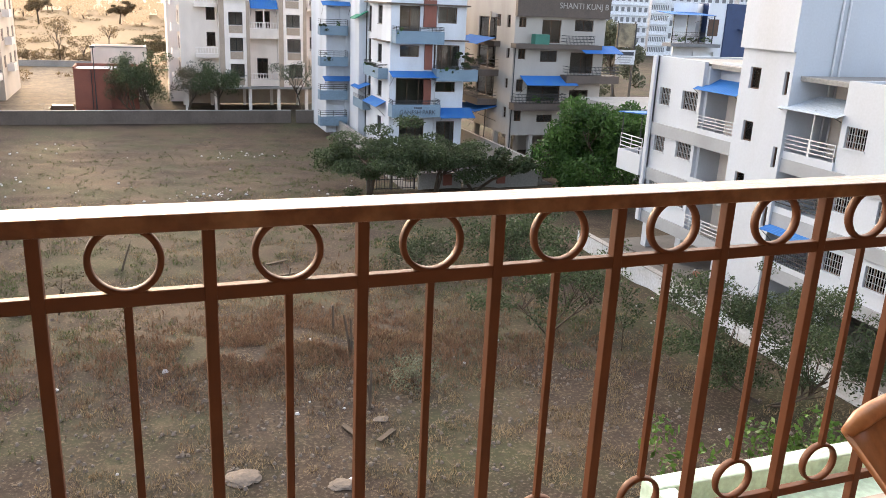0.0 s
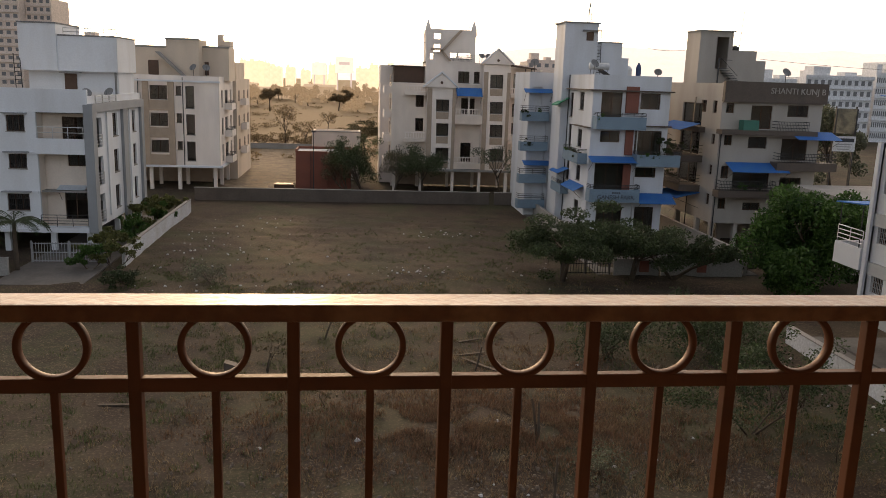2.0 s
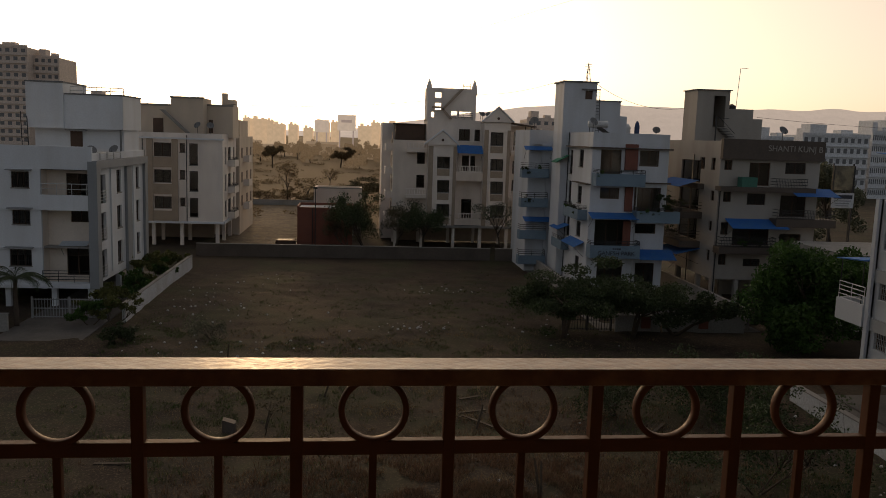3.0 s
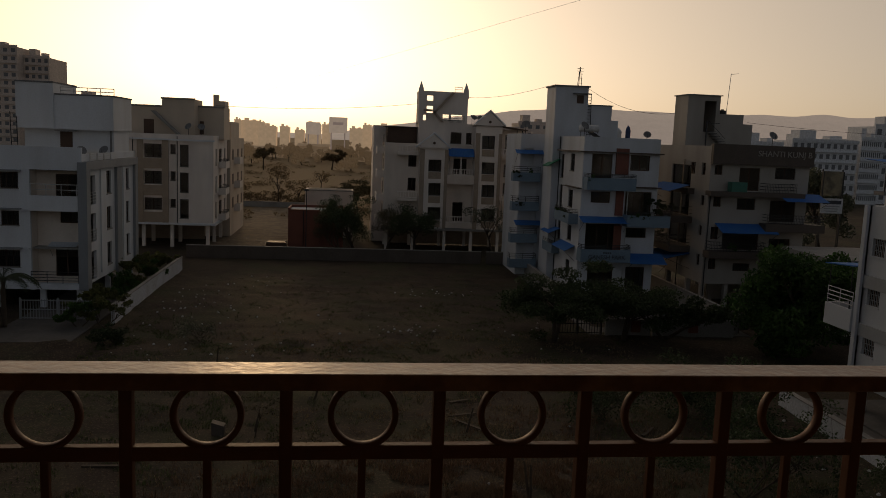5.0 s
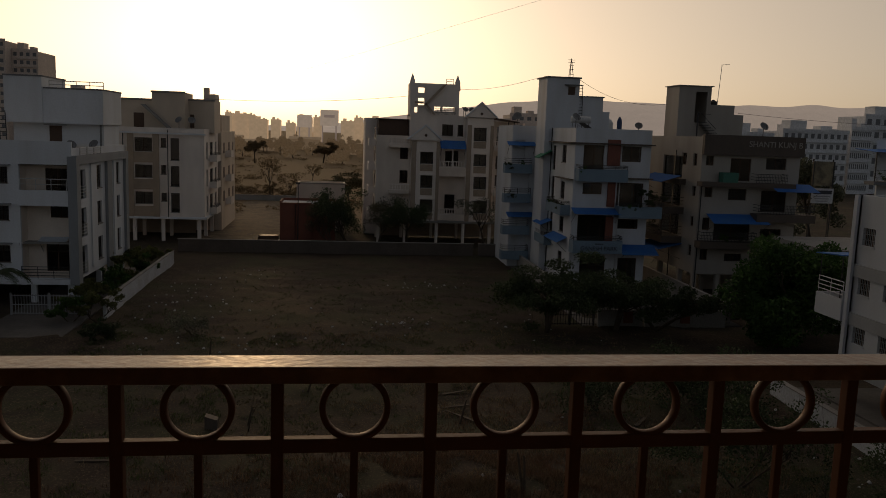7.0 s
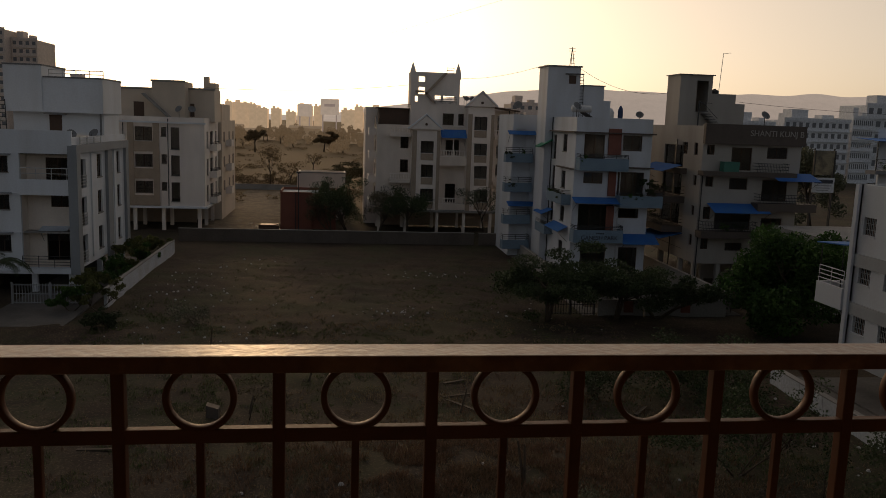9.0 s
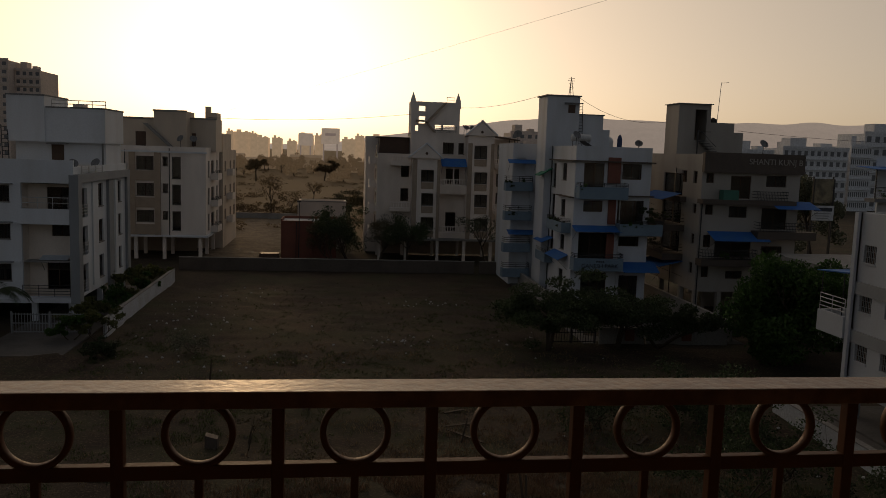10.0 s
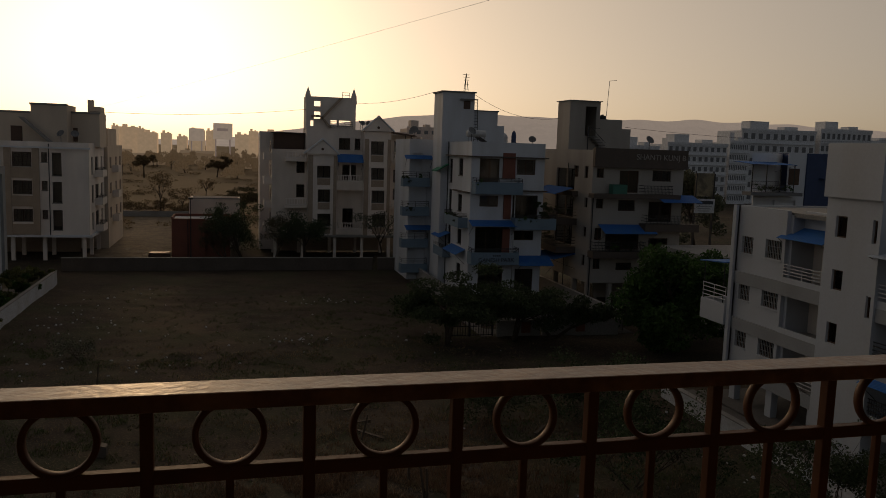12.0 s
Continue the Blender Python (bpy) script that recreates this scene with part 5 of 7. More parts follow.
# ---- the white house along the compound wall ----
def house_f():
    ob = thing("apartment_house", (32, 28, 0), "white apartment house with grey bands beside the wall", "house")
    X = 27.3
    W = Face("W", X)
    # north block, with the recessed balcony bay beside the tower
    nw = [(37.6, 38.6, z, z + 0.95) for z in (8.85, 6.2, 3.5)] + [(35.15, 36.5, z, z + 1.0) for z in (8.85, 6.2, 3.5)]
    m = Mesh()
    wall(m, W, 34.9, 39.2, 1.9, 11.5, nw)
    wall(m, Face("W", X + 0.9), 31.8, 34.68, 10.55, 11.5)
    m.box(X, 38, 39.2 - WALL, 39.2, 1.9, 11.5)
    m.box(38 - WALL, 38, 10, 39, 0, 11.5)
    m.box(X + WALL, X + 1.6, 34.68, 34.9, 1.9, 11.4)
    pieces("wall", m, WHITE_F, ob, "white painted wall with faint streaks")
    m = Mesh()
    wall(m, Face("W", X + 1.6), 31.8, 34.68, 1.9, 11.3, [(32.3, 33.6, z, z + 2.0) for z in (7.9, 5.2, 2.5)])
    pieces("recess_wall", m, CREAM, ob, "cream wall inside the balcony recess")
    for z in (7.9, 5.2, 2.5):
        window(ob, Face("W", X + 1.6), 32.3, 33.6, z, z + 2.0, sill=False)
    for h in nw:
        window(ob, W, *h, grille=GREY, leaves=3, sill_mat=WHITE_F)
    m = Mesh()
    for z in (7.1, 4.45, 1.85):
        W.box(m, 31.8, 39.25, z, z + 0.68, 0.003, 0.14)
    for z in (7.05, 4.5, 1.95):
        W.box(m, 20, 28.4, z, z + 0.62, 0.003, 0.14)
    pieces("grey_band", m, GREY, ob, "grey painted floor band")
    m = Mesh()
    for z in (11.3, 7.7, 5.1, 2.5):
        m.box(X + 0.25, 37.8, 12.0, 39.0, z - 0.12, z)
    pieces("slab", m, CONCRETE, ob)
    for z in (7.78, 5.13):
        part("balcony_parapet", W.box(Mesh(), 31.85, 34.85, z, z + 0.28, 0.003, 0.1), WHITE_F, ob)
        if z > 7:
            railing(ob, W, 31.9, 34.85, 8.06, 8.72, 0.08, METAL_PALE, bars=False, rails=4)
            awning(ob, W, 31.85, 35.3, 10.62, 10.06, -0.88, 0.3)
    railing(ob, W, 31.9, 34.85, 2.55, 3.3, 0.08, METAL_PALE, bars=False, rails=4)
    # projecting pier frame beside the window bay
    m = Mesh()
    W.box(m, 38.9, 39.2, 1.9, 11.5, 0.145, 0.3)
    part("pier", m, WHITE_F, ob)
    # tower
    tw = [(30.35, 31.08, 10.56, 11.58), (30.35, 31.05, 8.07, 9.04), (30.42, 31.1, 5.5, 6.5), (28.5, 28.78, 10.52, 11.56), (28.5, 28.78, 7.17, 8.14), (28.5, 28.78, 4.3, 5.3)]
    m = Mesh()
    TW = Face("W", X - 0.25)
    wall(m, TW, 28.3, 31.75, 0, 14.9, tw)
    m.box(X - 0.02, X + 4, 31.52, 31.75, 11.5, 14.9)
    m.box(X - 0.02, X + 6.5, 28.3, 28.53, 0, 14.9)
    m.box(X + 3.77, X + 4, 28.53, 31.52, 11.5, 14.9)
    m.box(X, X + 3.77, 28.53, 31.52, 14.6, 14.75)
    TW.box(m, 28.25, 31.8, 12.43, 14.95, 0.003, 0.2)
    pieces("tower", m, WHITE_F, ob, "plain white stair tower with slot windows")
    for h in tw:
        window(ob, TW, *h, sill=False, leaves=1)
    # south balcony bay
    m = Mesh()
    SB = Face("W", X + 2.4)
    wall(m, SB, 25.3, 28.5, 0.5, 11.3, [(26.0, 27.6, z, z + 2.0) for z in (7.9, 5.3, 2.7)])
    pieces("recess_wall", m, CREAM, ob, "cream wall inside the balcony recess")
    for z in (7.9, 5.3, 2.7):
        window(ob, SB, 26.0, 27.6, z, z + 2.0, sill=False)
        part("balcony_slab", W.box(Mesh(), 25.3, 28.45, z - 0.35, z - 0.15, -2.35, 0.1), WHITE_F, ob)
        part("balcony_parapet", W.box(Mesh(), 25.3, 28.4, z - 0.15, z + 0.12, 0.0, 0.1), WHITE_F, ob)
        railing(ob, W, 25.35, 28.4, z + 0.12, z + 0.85, 0.08, METAL_PALE if z > 7 else METAL_DARK, bars=z < 4, rails=4)
    awning(ob, W, 25.2, 28.7, 10.5, 9.95, -1.6, 0.5, PALE_SHEET)
    awning(ob, W, 25.5, 28.4, 4.7, 4.3, -0.4, 0.7)
    part("balcony_post", W.box(Mesh(), 26.75, 26.82, 8.0, 10.1, 0.02, 0.09), METAL_PALE, ob)
    # south block
    sw = [(23.9, 25.0, 8.75, 9.65), (23.9, 25.0, 6.0, 6.95), (23.9, 25.0, 3.3, 4.25), (21.6, 22.7, 6.0, 6.95), (21.6, 22.7, 3.3, 4.25), (21.6, 22.7, 8.75, 9.65), (17, 18.3, 6.0, 6.95), (17, 18.3, 3.3, 4.25)]
    m = Mesh()
    wall(m, W, 12, 25.3, 2.0, 11.5, sw)
    m.box(X + WALL, X + 2.4, 25.08, 25.3, 2.0, 11.5)
    m.box(X, 38, 12 - WALL, 12, 0, 11.5)
    m.box(X + 2.4, X + 6.4, 25.1, 25.3, 11.3, 12.3)
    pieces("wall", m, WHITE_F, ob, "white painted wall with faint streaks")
    for h in sw:
        window(ob, W, *h, grille=GREY, leaves=3, sill_mat=WHITE_F)
    part("roof", Mesh().box(X + WALL, 37.8, 12, 39, 11.3, 11.4), CONCRETE, ob)
    # black steel stair on the roof
    m = Mesh()
    for k in range(14):
        m.box(30.3, 31.1, 25.4 - 0.18 * k, 25.62 - 0.18 * k, 13.6 - 0.16 * k, 13.63 - 0.16 * k)
    for x in (30.28, 31.1):
        m.tube([(x, 25.7, 13.6), (x, 23.1, 11.4)], 0.05, 5)
        m.tube([(x, 25.7, 14.5), (x, 23.1, 12.3)], 0.03, 5)
        for k in range(6):
            y, z = 25.7 - 0.5 * k, 13.6 - 0.43 * k
            m.tube([(x, y, z), (x, y, z + 0.9)], 0.025, 5)
    m.box(30.2, 31.2, 25.7, 26.6, 13.55, 13.62)
    part("roof_stair", m, METAL_DARK, ob, "black steel stair up to the tower")
    pipe(ob, Face("S", 28.3), 29.6, 0, 14.8, 0.07, METAL_PALE)
    pipe(ob, Face("S", 28.3), 29.2, 8, 14.8, 0.07, METAL_PALE)
    # stilts and the plinth
    for y in (38.8, 35.5, 32.2, 25.0, 20.6, 17, 13):
        for x in (27.5, 32):
            part("pillar", Mesh().box(x, x + 0.4, y - 0.25, y + 0.25, 0.3, 1.95), WHITE_F, ob)
    part("plinth", Mesh().box(26.4, 38, 12, 40.5, 0, 0.3), PAVING, ob)
    part("stilt_wall", Mesh().box(34, 34.2, 12, 39, 0.3, 1.95), GREY_DARK, ob)
    # north balcony with its own blue roof
    N = Face("S", 41.6)
    m = Mesh()
    m.box(27.0, 33, 39.25, 41.6, 4.55, 4.75)
    m.box(26.9, 27.05, 39.25, 41.7, 4.55, 5.75)
    m.box(27.05, 33, 41.55, 41.7, 4.75, 5.75)
    part("north_balcony", m, WHITE_F, ob)
    railing(ob, Face("W", 26.95), 39.3, 41.65, 5.75, 6.7, 0.0, METAL_PALE, bars=False, rails=4)
    m = Mesh()
    m.prism([(26.8, 39.3, 8.2), (26.8, 41.9, 8.0), (26.8, 41.9, 7.94), (26.8, 39.3, 8.14)], (4.5, 0, 0))
    part("awning", m, BLUE_SHEET, ob, "blue sheet roof over the north balcony")
    for y in (39.6, 41.6):
        part("awning_post", Mesh().tube([(27.0, y, 5.75), (27.0, y, 7.98)], 0.03, 6), METAL_DARK, ob)
    return ob


house_f()
for k in range(3):
    roof_tank(33 + 1.6 * k, 36.5, 11.4, 1.5, 1.3, METAL_PALE)
dish(32.0, 34.5, 11.4, 0.5, 0.4)
dish(29.5, 33.0, 11.4, 0.1, 0.4)


# ---- walls, gates and yards ----
def compound_wall(name, runs, h, material, label, coping=CONCRETE, t=0.23):
    ob = thing(name, (runs[0][0], runs[0][1], 0), label, "wall", kind="structure")
    for x0, y0, x1, y1 in runs:
        m, c = Mesh(), Mesh()
        if abs(x1 - x0) > abs(y1 - y0):
            m.box(x0, x1, y0 - t / 2, y0 + t / 2, -0.3, h)
            c.box(x0 - 0.03, x1 + 0.03, y0 - t / 2 - 0.04, y0 + t / 2 + 0.04, h, h + 0.06)
        else:
            m.box(x0 - t / 2, x0 + t / 2, y0, y1, -0.3, h)
            c.box(x0 - t / 2 - 0.04, x0 + t / 2 + 0.04, y0 - 0.03, y1 + 0.03, h, h + 0.06)
        part("panel", m, material, ob)
        part("coping", c, coping, ob)
    return ob


compound_wall("wall_lane", [(-17.1, 58.4, -17.1, 82.5)], 1.3, WALL_WHITE, "whitewashed compound wall along the lane")
compound_wall("wall_far", [(-18.2, 91.0, 15.0, 91.0), (15.6, 91.0, 19.6, 91.0)], 1.38, WALL_GREY, "old grey rendered wall across the far end of the plot")
compound_wall("wall_side", [(18.8, 66, 18.8, 85)], 1.3, CONCRETE, "low concrete wall beside the houses")
# a white wall in concrete grey: the trees' shade is put into its colour
compound_wall("wall_gate_row", [(18.9, 56.4, 22.4, 56.4), (22.6, 56.4, 29.0, 56.4)], 1.25, CONCRETE, "stained white compound wall greyed for tree shade, dark rail on top")
compound_wall("wall_house_side", [(24.1, 10, 24.1, 40.5)], 0.95, WALL_WHITE, "low whitewashed wall beside the white house", t=0.3)
compound_wall("wall_between", [(29.7, 57.2, 29.7, 85)], 1.6, CONCRETE, "tall concrete wall between the two houses")
for x in (21.2, 25.7):
    single("meter_box", Mesh().box(x - 0.35, x + 0.35, 56.1, 56.27, 0.35, 1.2), RED_COL, "small brown meter box on the compound wall", "meter box", "meter boxes", bevel=0.01)
compound_wall("wall_plain", [(-60, 158, -8, 158)], 1.0, CONCRETE, "low grey wall at the edge of the dry plain")
compound_wall("wall_street", [(-24.5, 55.2, -23.8, 55.2), (-36, 55.4, -24.6, 55.4)], 1.2, CONCRETE, "low front wall beside the gate")


def gate(x0, x1, y, z0, z1, material, label, n, axis="x"):
    ob = thing("metal_gate", ((x0 + x1) / 2, y, z0), label, "gate")
    for x in (x0, (x0 + x1) / 2, x1):
        part("gate_post", Mesh().box(x - 0.05, x + 0.05, y - 0.05, y + 0.05, z0, z1 + 0.1), material, ob)
    for z in (z0 + 0.12, z1 - 0.1, (z0 + z1) / 2):
        part("gate_rail", Mesh().box(x0, x1, y - 0.02, y + 0.02, z - 0.03, z + 0.03), material, ob)
    for i in range(n):
        x = x0 + (x1 - x0) * (i + 0.5) / n
        part("gate_bar", Mesh().box(x - 0.02, x + 0.02, y - 0.025, y - 0.005, z0 + 0.05, z1), material, ob)
    return ob


gate(-23.6, -18.4, 58.8, 0.1, 1.6, GREY, "grey barred sliding gate across the drive", 26)
gate(14.9, 18.6, 56.4, 0.1, 1.7, METAL_DARK, "black sheet and bar gate in the compound wall", 18)
rail = thing("wall_rail", (24, 56.4, 1.3), "dark metal rail on the white wall", "railing")
part("rail_bar", Mesh().box(19, 29, 56.37, 56.42, 1.75, 1.8), METAL_DARK, rail)
for k in range(41):
    part("rail_upright", Mesh().box(19 + 0.25 * k - 0.012, 19 + 0.25 * k + 0.012, 56.38, 56.41, 1.3, 1.76), METAL_DARK, rail)
single("pavement_drive", Mesh().box(-23.9, -18.2, 52.5, 80, -0.2, 0.06), PAVING, "grey paved drive to the gate", "pavement", kind="structure")
single("pavement_yard", Mesh().box(17.8, 30.5, 56.6, 90.6, -0.2, 0.05), PAVING, "worn concrete yard between the houses", "pavement", kind="structure")
WET = mat("dusty_stony_lane", (0.2, 0.155, 0.11), 0.95, (0.11, 0.085, 0.06), 0.5, 2.2, 1.0, mix=1.0, grain=2.2, spec=0.1)
PUDDLE = mat("wet_mud", (0.06, 0.05, 0.04), 0.8, None, 1.5, 5, 1.0, spec=0.2)
for cx, cy, rx, ry in ((-10.9, 103.8, 0.6, 1.8), (-12.6, 98.2, 0.5, 0.9), (-12.0, 106.8, 0.45, 1.2), (-13.9, 109.5, 0.4, 1.3)):
    rim = [(cx + rx * (1 + 0.3 * noise.noise(Vector((k, cx, cy)))) * math.cos(k * math.pi / 8), cy + ry * (1 + 0.3 * noise.noise(Vector((k, cy, cx)))) * math.sin(k * math.pi / 8), 0.046) for k in range(16)]
    single("puddle", Mesh().prism(rim, (0, 0, 0.006)), PUDDLE, "wet mud patch glinting on the lane", "puddle", "puddles on the lane")
single("road", Mesh().box(-18.0, -8.2, 91.6, 156.0, -0.2, 0.04), WET, "damp stony lane glinting in the low sun", "road", kind="structure")
single("pavement_house", Mesh().box(24.3, 26.4, 10, 41, -0.2, 0.2), PAVING, "concrete apron beside the white house", "pavement", kind="structure")


# ---- the red-brown shed and the cream house behind it ----
def shed():
    ob = thing("shed", (-4.5, 104, 0), "red-brown flat-roofed shed with a white-edged roof", "shed")
    m = Mesh()
    m.box(-7.9, -4.0, 102, 106.5, 0, 4.6)
    m.box(-4.0, -1.0, 102.4, 106.5, 0, 4.2)
    pieces("wall", m, TERRACOTTA, ob)
    m = Mesh()
    m.box(-7.95, -3.95, 101.9, 102.1, 4.6, 4.72)
    m.box(-7.95, -7.75, 102.1, 106.6, 4.6, 4.9)
    m.box(-7.75, -1.0, 106.4, 106.6, 4.6, 4.95)
    m.box(-3.9, -0.95, 102.3, 102.5, 4.2, 4.35)
    m.box(-1.15, -0.95, 102.5, 106.4, 4.2, 4.9)
    pieces("parapet", m, TERRACOTTA, ob)
    part("roof", Mesh().box(-7.7, -1.2, 102.5, 106.3, 4.61, 4.64), WALL_WHITE, ob)
    part("drain_pipe", Mesh().tube([(-6.0, 101.9, 0), (-6.0, 101.9, 4.6)], 0.05, 6), METAL_DARK, ob)


shed()
roof_tank(-2.4, 104.5, 4.64, 1.1, 1.15)
pole = thing("street_lamp", (-5.6, 100.8, 0), "slim dark street lamp pole before the shed", "street lamp")
part("pole", Mesh().tube([(-5.6, 100.8, 0), (-5.6, 100.8, 7.4)], [0.07, 0.045], 7), METAL_DARK, pole)
part("lamp_head", Mesh().box(-5.85, -5.35, 100.55, 101.0, 7.15, 7.4), METAL_DARK, pole, "", 0.03)


def cream_house():
    ob = thing("cream_house", (-3, 115, 0), "small cream flat-roofed house", "house")
    S = Face("S", 112.0)
    m = Mesh()
    wall(m, S, -6.4, 0.2, 0, 6.5, [(-5.2, -4.0, 3.4, 4.4), (-1.5, -0.5, 3.4, 4.4)])
    shell(m, -6.4, 0.2, 112, 118, 0, 6.5, "S")
    m.box(-6.2, 0.0, 112.3, 117.7, 6.2, 6.3)
    pieces("wall", m, CREAM, ob)
    part("coping", Mesh().box(-6.5, 0.3, 111.9, 112.35, 6.5, 6.65), CONCRETE, ob)
    window(ob, S, -5.2, -4.0, 3.4, 4.4)
    window(ob, S, -1.5, -0.5, 3.4, 4.4)


cream_house()
woods = thing("stacked_timber", (-9, 101, 0), "low dark stack of boards beside the shed", "timber")
for k in range(12):
    rb = random.Random(900 + k)
    x, y, z = -10.2 + rb.uniform(-0.25, 0.25), 99.4 + 0.42 * (k % 4), 0.28 * (k // 4)
    part("board", Mesh().box(x, x + 2.0 + rb.uniform(-0.2, 0.3), y, y + 0.38, z, z + 0.26), WOOD_DARK, woods, "", 0.01)


# ---- the blue and white house behind, with a roof garden ----
def house_blue():
    ob = thing("blue_white_house", (68, 90, 0), "white and navy house with a planted roof terrace", "house")
    S = Face("S", 85.0)
    m = Mesh()
    wall(m, S, 60.5, 67.6, 6, 10.3, [(61.5, 63.5, 7.5, 9.3), (64.5, 66.5, 7.5, 9.3)])
    m.prism([(60.8, 85.3, 0), (67.6, 85.3, 0), (73.0, 92, 0), (66.0, 92, 0)], (0, 0, 10.3))
    m.prism([(65.0, 85, 10.3), (67.6, 85, 10.3), (72.6, 92, 10.3), (70.2, 92, 10.3)], (0, 0, 4.8))
    m.prism([(61.5, 87.2, 10.3), (65.0, 87.2, 10.3), (70.2, 92, 10.3), (66.2, 92, 10.3)], (0, 0, 4.7))
    pieces("wall", m, WHITE, ob)
    part("navy_wall", Mesh().box(67.61, 74, 84.8, 92, 0, 15.1), NAVY, ob, "navy painted wing")
    part("terrace_floor", Mesh().box(58.9, 66.0, 83.2, 85.0, 9.9, 10.3), GREY_DARK, ob)
    railing(ob, S, 58.9, 64.8, 10.3, 11.6, 1.75, METAL_DARK)
    for u in (58.95, 60.9, 62.8, 64.7):
        part("terrace_post", S.box(Mesh(), u, u + 0.09, 10.3, 13.6, 1.6, 1.7), METAL_DARK, ob)
    awning(ob, S, 58.8, 64.9, 13.9, 13.6, -2.2, 1.9)
    part("window", S.box(Mesh(), 65.2, 66.7, 11.2, 13.2, 0.003, 0.05), WOOD_DARK, ob)
    part("hood", S.box(Mesh(), 69.5, 71.7, 12.0, 12.15, 0.21, 0.8), NAVY, ob)
    return ob


house_blue()
low = thing("flat_roof_house", (41, 58, 0), "low flat-roofed concrete house", "house")
part("wall", Mesh().box(38.5, 47, 57, 63, 0, 5.3), GREIGE, low)
part("roof", Mesh().box(36.0, 47.5, 55, 63.4, 5.3, 6.3), CONCRETE, low)


# ---- name boards beyond the houses ----
def board(x, y, z0, z1, w, top, label, base_mat, bars):
    ob = thing("signboard", (x, y, 0), label, "signboard")
    for dx in (-w / 2 + 0.1, w / 2 - 0.1):
        part("post", Mesh().box(x + dx - 0.05, x + dx + 0.05, y + 0.05, y + 0.15, 0, top), METAL_DARK, ob)
    part("panel", Mesh().box(x - w / 2, x + w / 2, y - 0.02, y + 0.04, z0, z1), base_mat, ob)
    if bars:
        h = z1 - z0
        part("lettering", Mesh().box(x - w * 0.42, x + w * 0.42, y - 0.035, y - 0.022, z1 - h * 0.38, z1 - h * 0.14), LETTER_D, ob)
        for k in range(3):
            part("lettering", Mesh().box(x - w * (0.4 - 0.05 * k), x + w * (0.35 - 0.05 * k), y - 0.035, y - 0.022, z1 - h * (0.56 + 0.16 * k), z1 - h * (0.5 + 0.16 * k)), GREY, ob)
    return ob


board(44.5, 70, 8.7, 10.1, 2.2, 12.6, "white signboard with dark lettering on posts", WALL_WHITE, True)
frame_board = board(45.0, 71, 10.3, 12.6, 2.2, 12.8, "old weathered poster board on posts", mat("faded_poster", (0.28, 0.24, 0.16), 0.8, (0.07, 0.06, 0.05), 1.2, 10, 0.1, mix=1.0), False)


# ---- trees and shrubs ----
tree("acacia_tree", 14.5, 54.6, 4.2, 3.4, LEAF_DUSTY, "spreading dusty-leaved tree before the gate", 1, 21000, 0.1, 0.15, 0.35, stems=2, flat=0.42, clumps=26, group="trees before the gate")
tree("acacia_tree", 19.7, 54.8, 4.0, 3.4, LEAF_DUSTY, "spreading dusty-leaved tree behind the white wall", 2, 21000, 0.1, 0.14, 0.35, stems=2, flat=0.45, clumps=26, group="trees before the gate")
tree("acacia_tree", 23.0, 55.3, 3.9, 1.9, LEAF_DARK, "low dusty-leaved tree behind the white wall", 3, 6000, 0.13, 0.14, 0.3, stems=2, group="trees before the gate")
tree("broadleaf_tree", 31.5, 51.0, 7.1, 4.0, LEAF_GREEN, "dense bright green broadleaf tree", 4, 34000, 0.15, 0.25, 0.1, clumps=26, flat=0.9, limbs=12, fill=40)
tree("roadside_tree", 0.6, 97.0, 7.0, 2.7, LEAF_DUSTY, "bushy dusty tree beside the shed", 5, 9000, 0.1, 0.13, 0.2, stems=2, clumps=18, flat=0.9, fill=12, group="trees before the gabled house")
tree("roadside_tree", -1.4, 98.5, 5.4, 2.0, LEAF_DRY, "dusty half-dry bush before the shed", 97, 4500, 0.1, 0.09, 0.15, stems=3, clumps=20, flat=0.9, fill=8, group="trees before the gabled house")
tree("roadside_tree", 3.9, 96.0, 5.6, 2.4, LEAF_DRY, "small half-dry tree behind the far wall", 6, 4200, 0.09, 0.1, 0.25, stems=2, clumps=22, flat=0.9, group="trees before the gabled house")
tree("roadside_tree", 7.6, 96.5, 5.8, 2.9, LEAF_DUSTY, "thin green tree before the gabled house", 7, 6500, 0.1, 0.11, 0.35, stems=2, clumps=24, flat=0.9, group="trees before the gabled house")
tree("roadside_tree", 17.3, 96.4, 6.6, 3.0, LEAF_GREY, "bare twiggy tree before the gabled house", 8, 1700, 0.1, 0.13, 0.3, limbs=10, group="trees before the gabled house")
tree("acacia_tree", 1.2, 127, 7.4, 3.4, LEAF_DRY, "flat-topped tree behind the cream house", 9, 6500, 0.12, 0.16, 0.4, flat=0.4, clumps=26)
for k, (x, y, h, s, n) in enumerate(((-14.4, 165, 8.2, 2.6, 700), (-10.6, 166, 4.2, 2.4, 600), (-24, 175, 4, 2.5, 500), (-7.6, 211, 5, 2.4, 700), (-22, 250, 5, 3, 700))):
    tree("plain_tree", x, y, h, s, LEAF_PALE, "thin dry tree on the plain, paled for haze", 20 + k, n, 0.16, 0.14, 0.3, clumps=24, flat=0.9, group="trees on the plain")
tree("umbrella_tree", -7.7, 345, 6.4, 4.6, LEAF_PALE, "flat-topped umbrella tree on the dry plain", 30, 6500, 0.3, 0.3, 0.5, flat=0.45, clumps=28, group="trees on the plain")
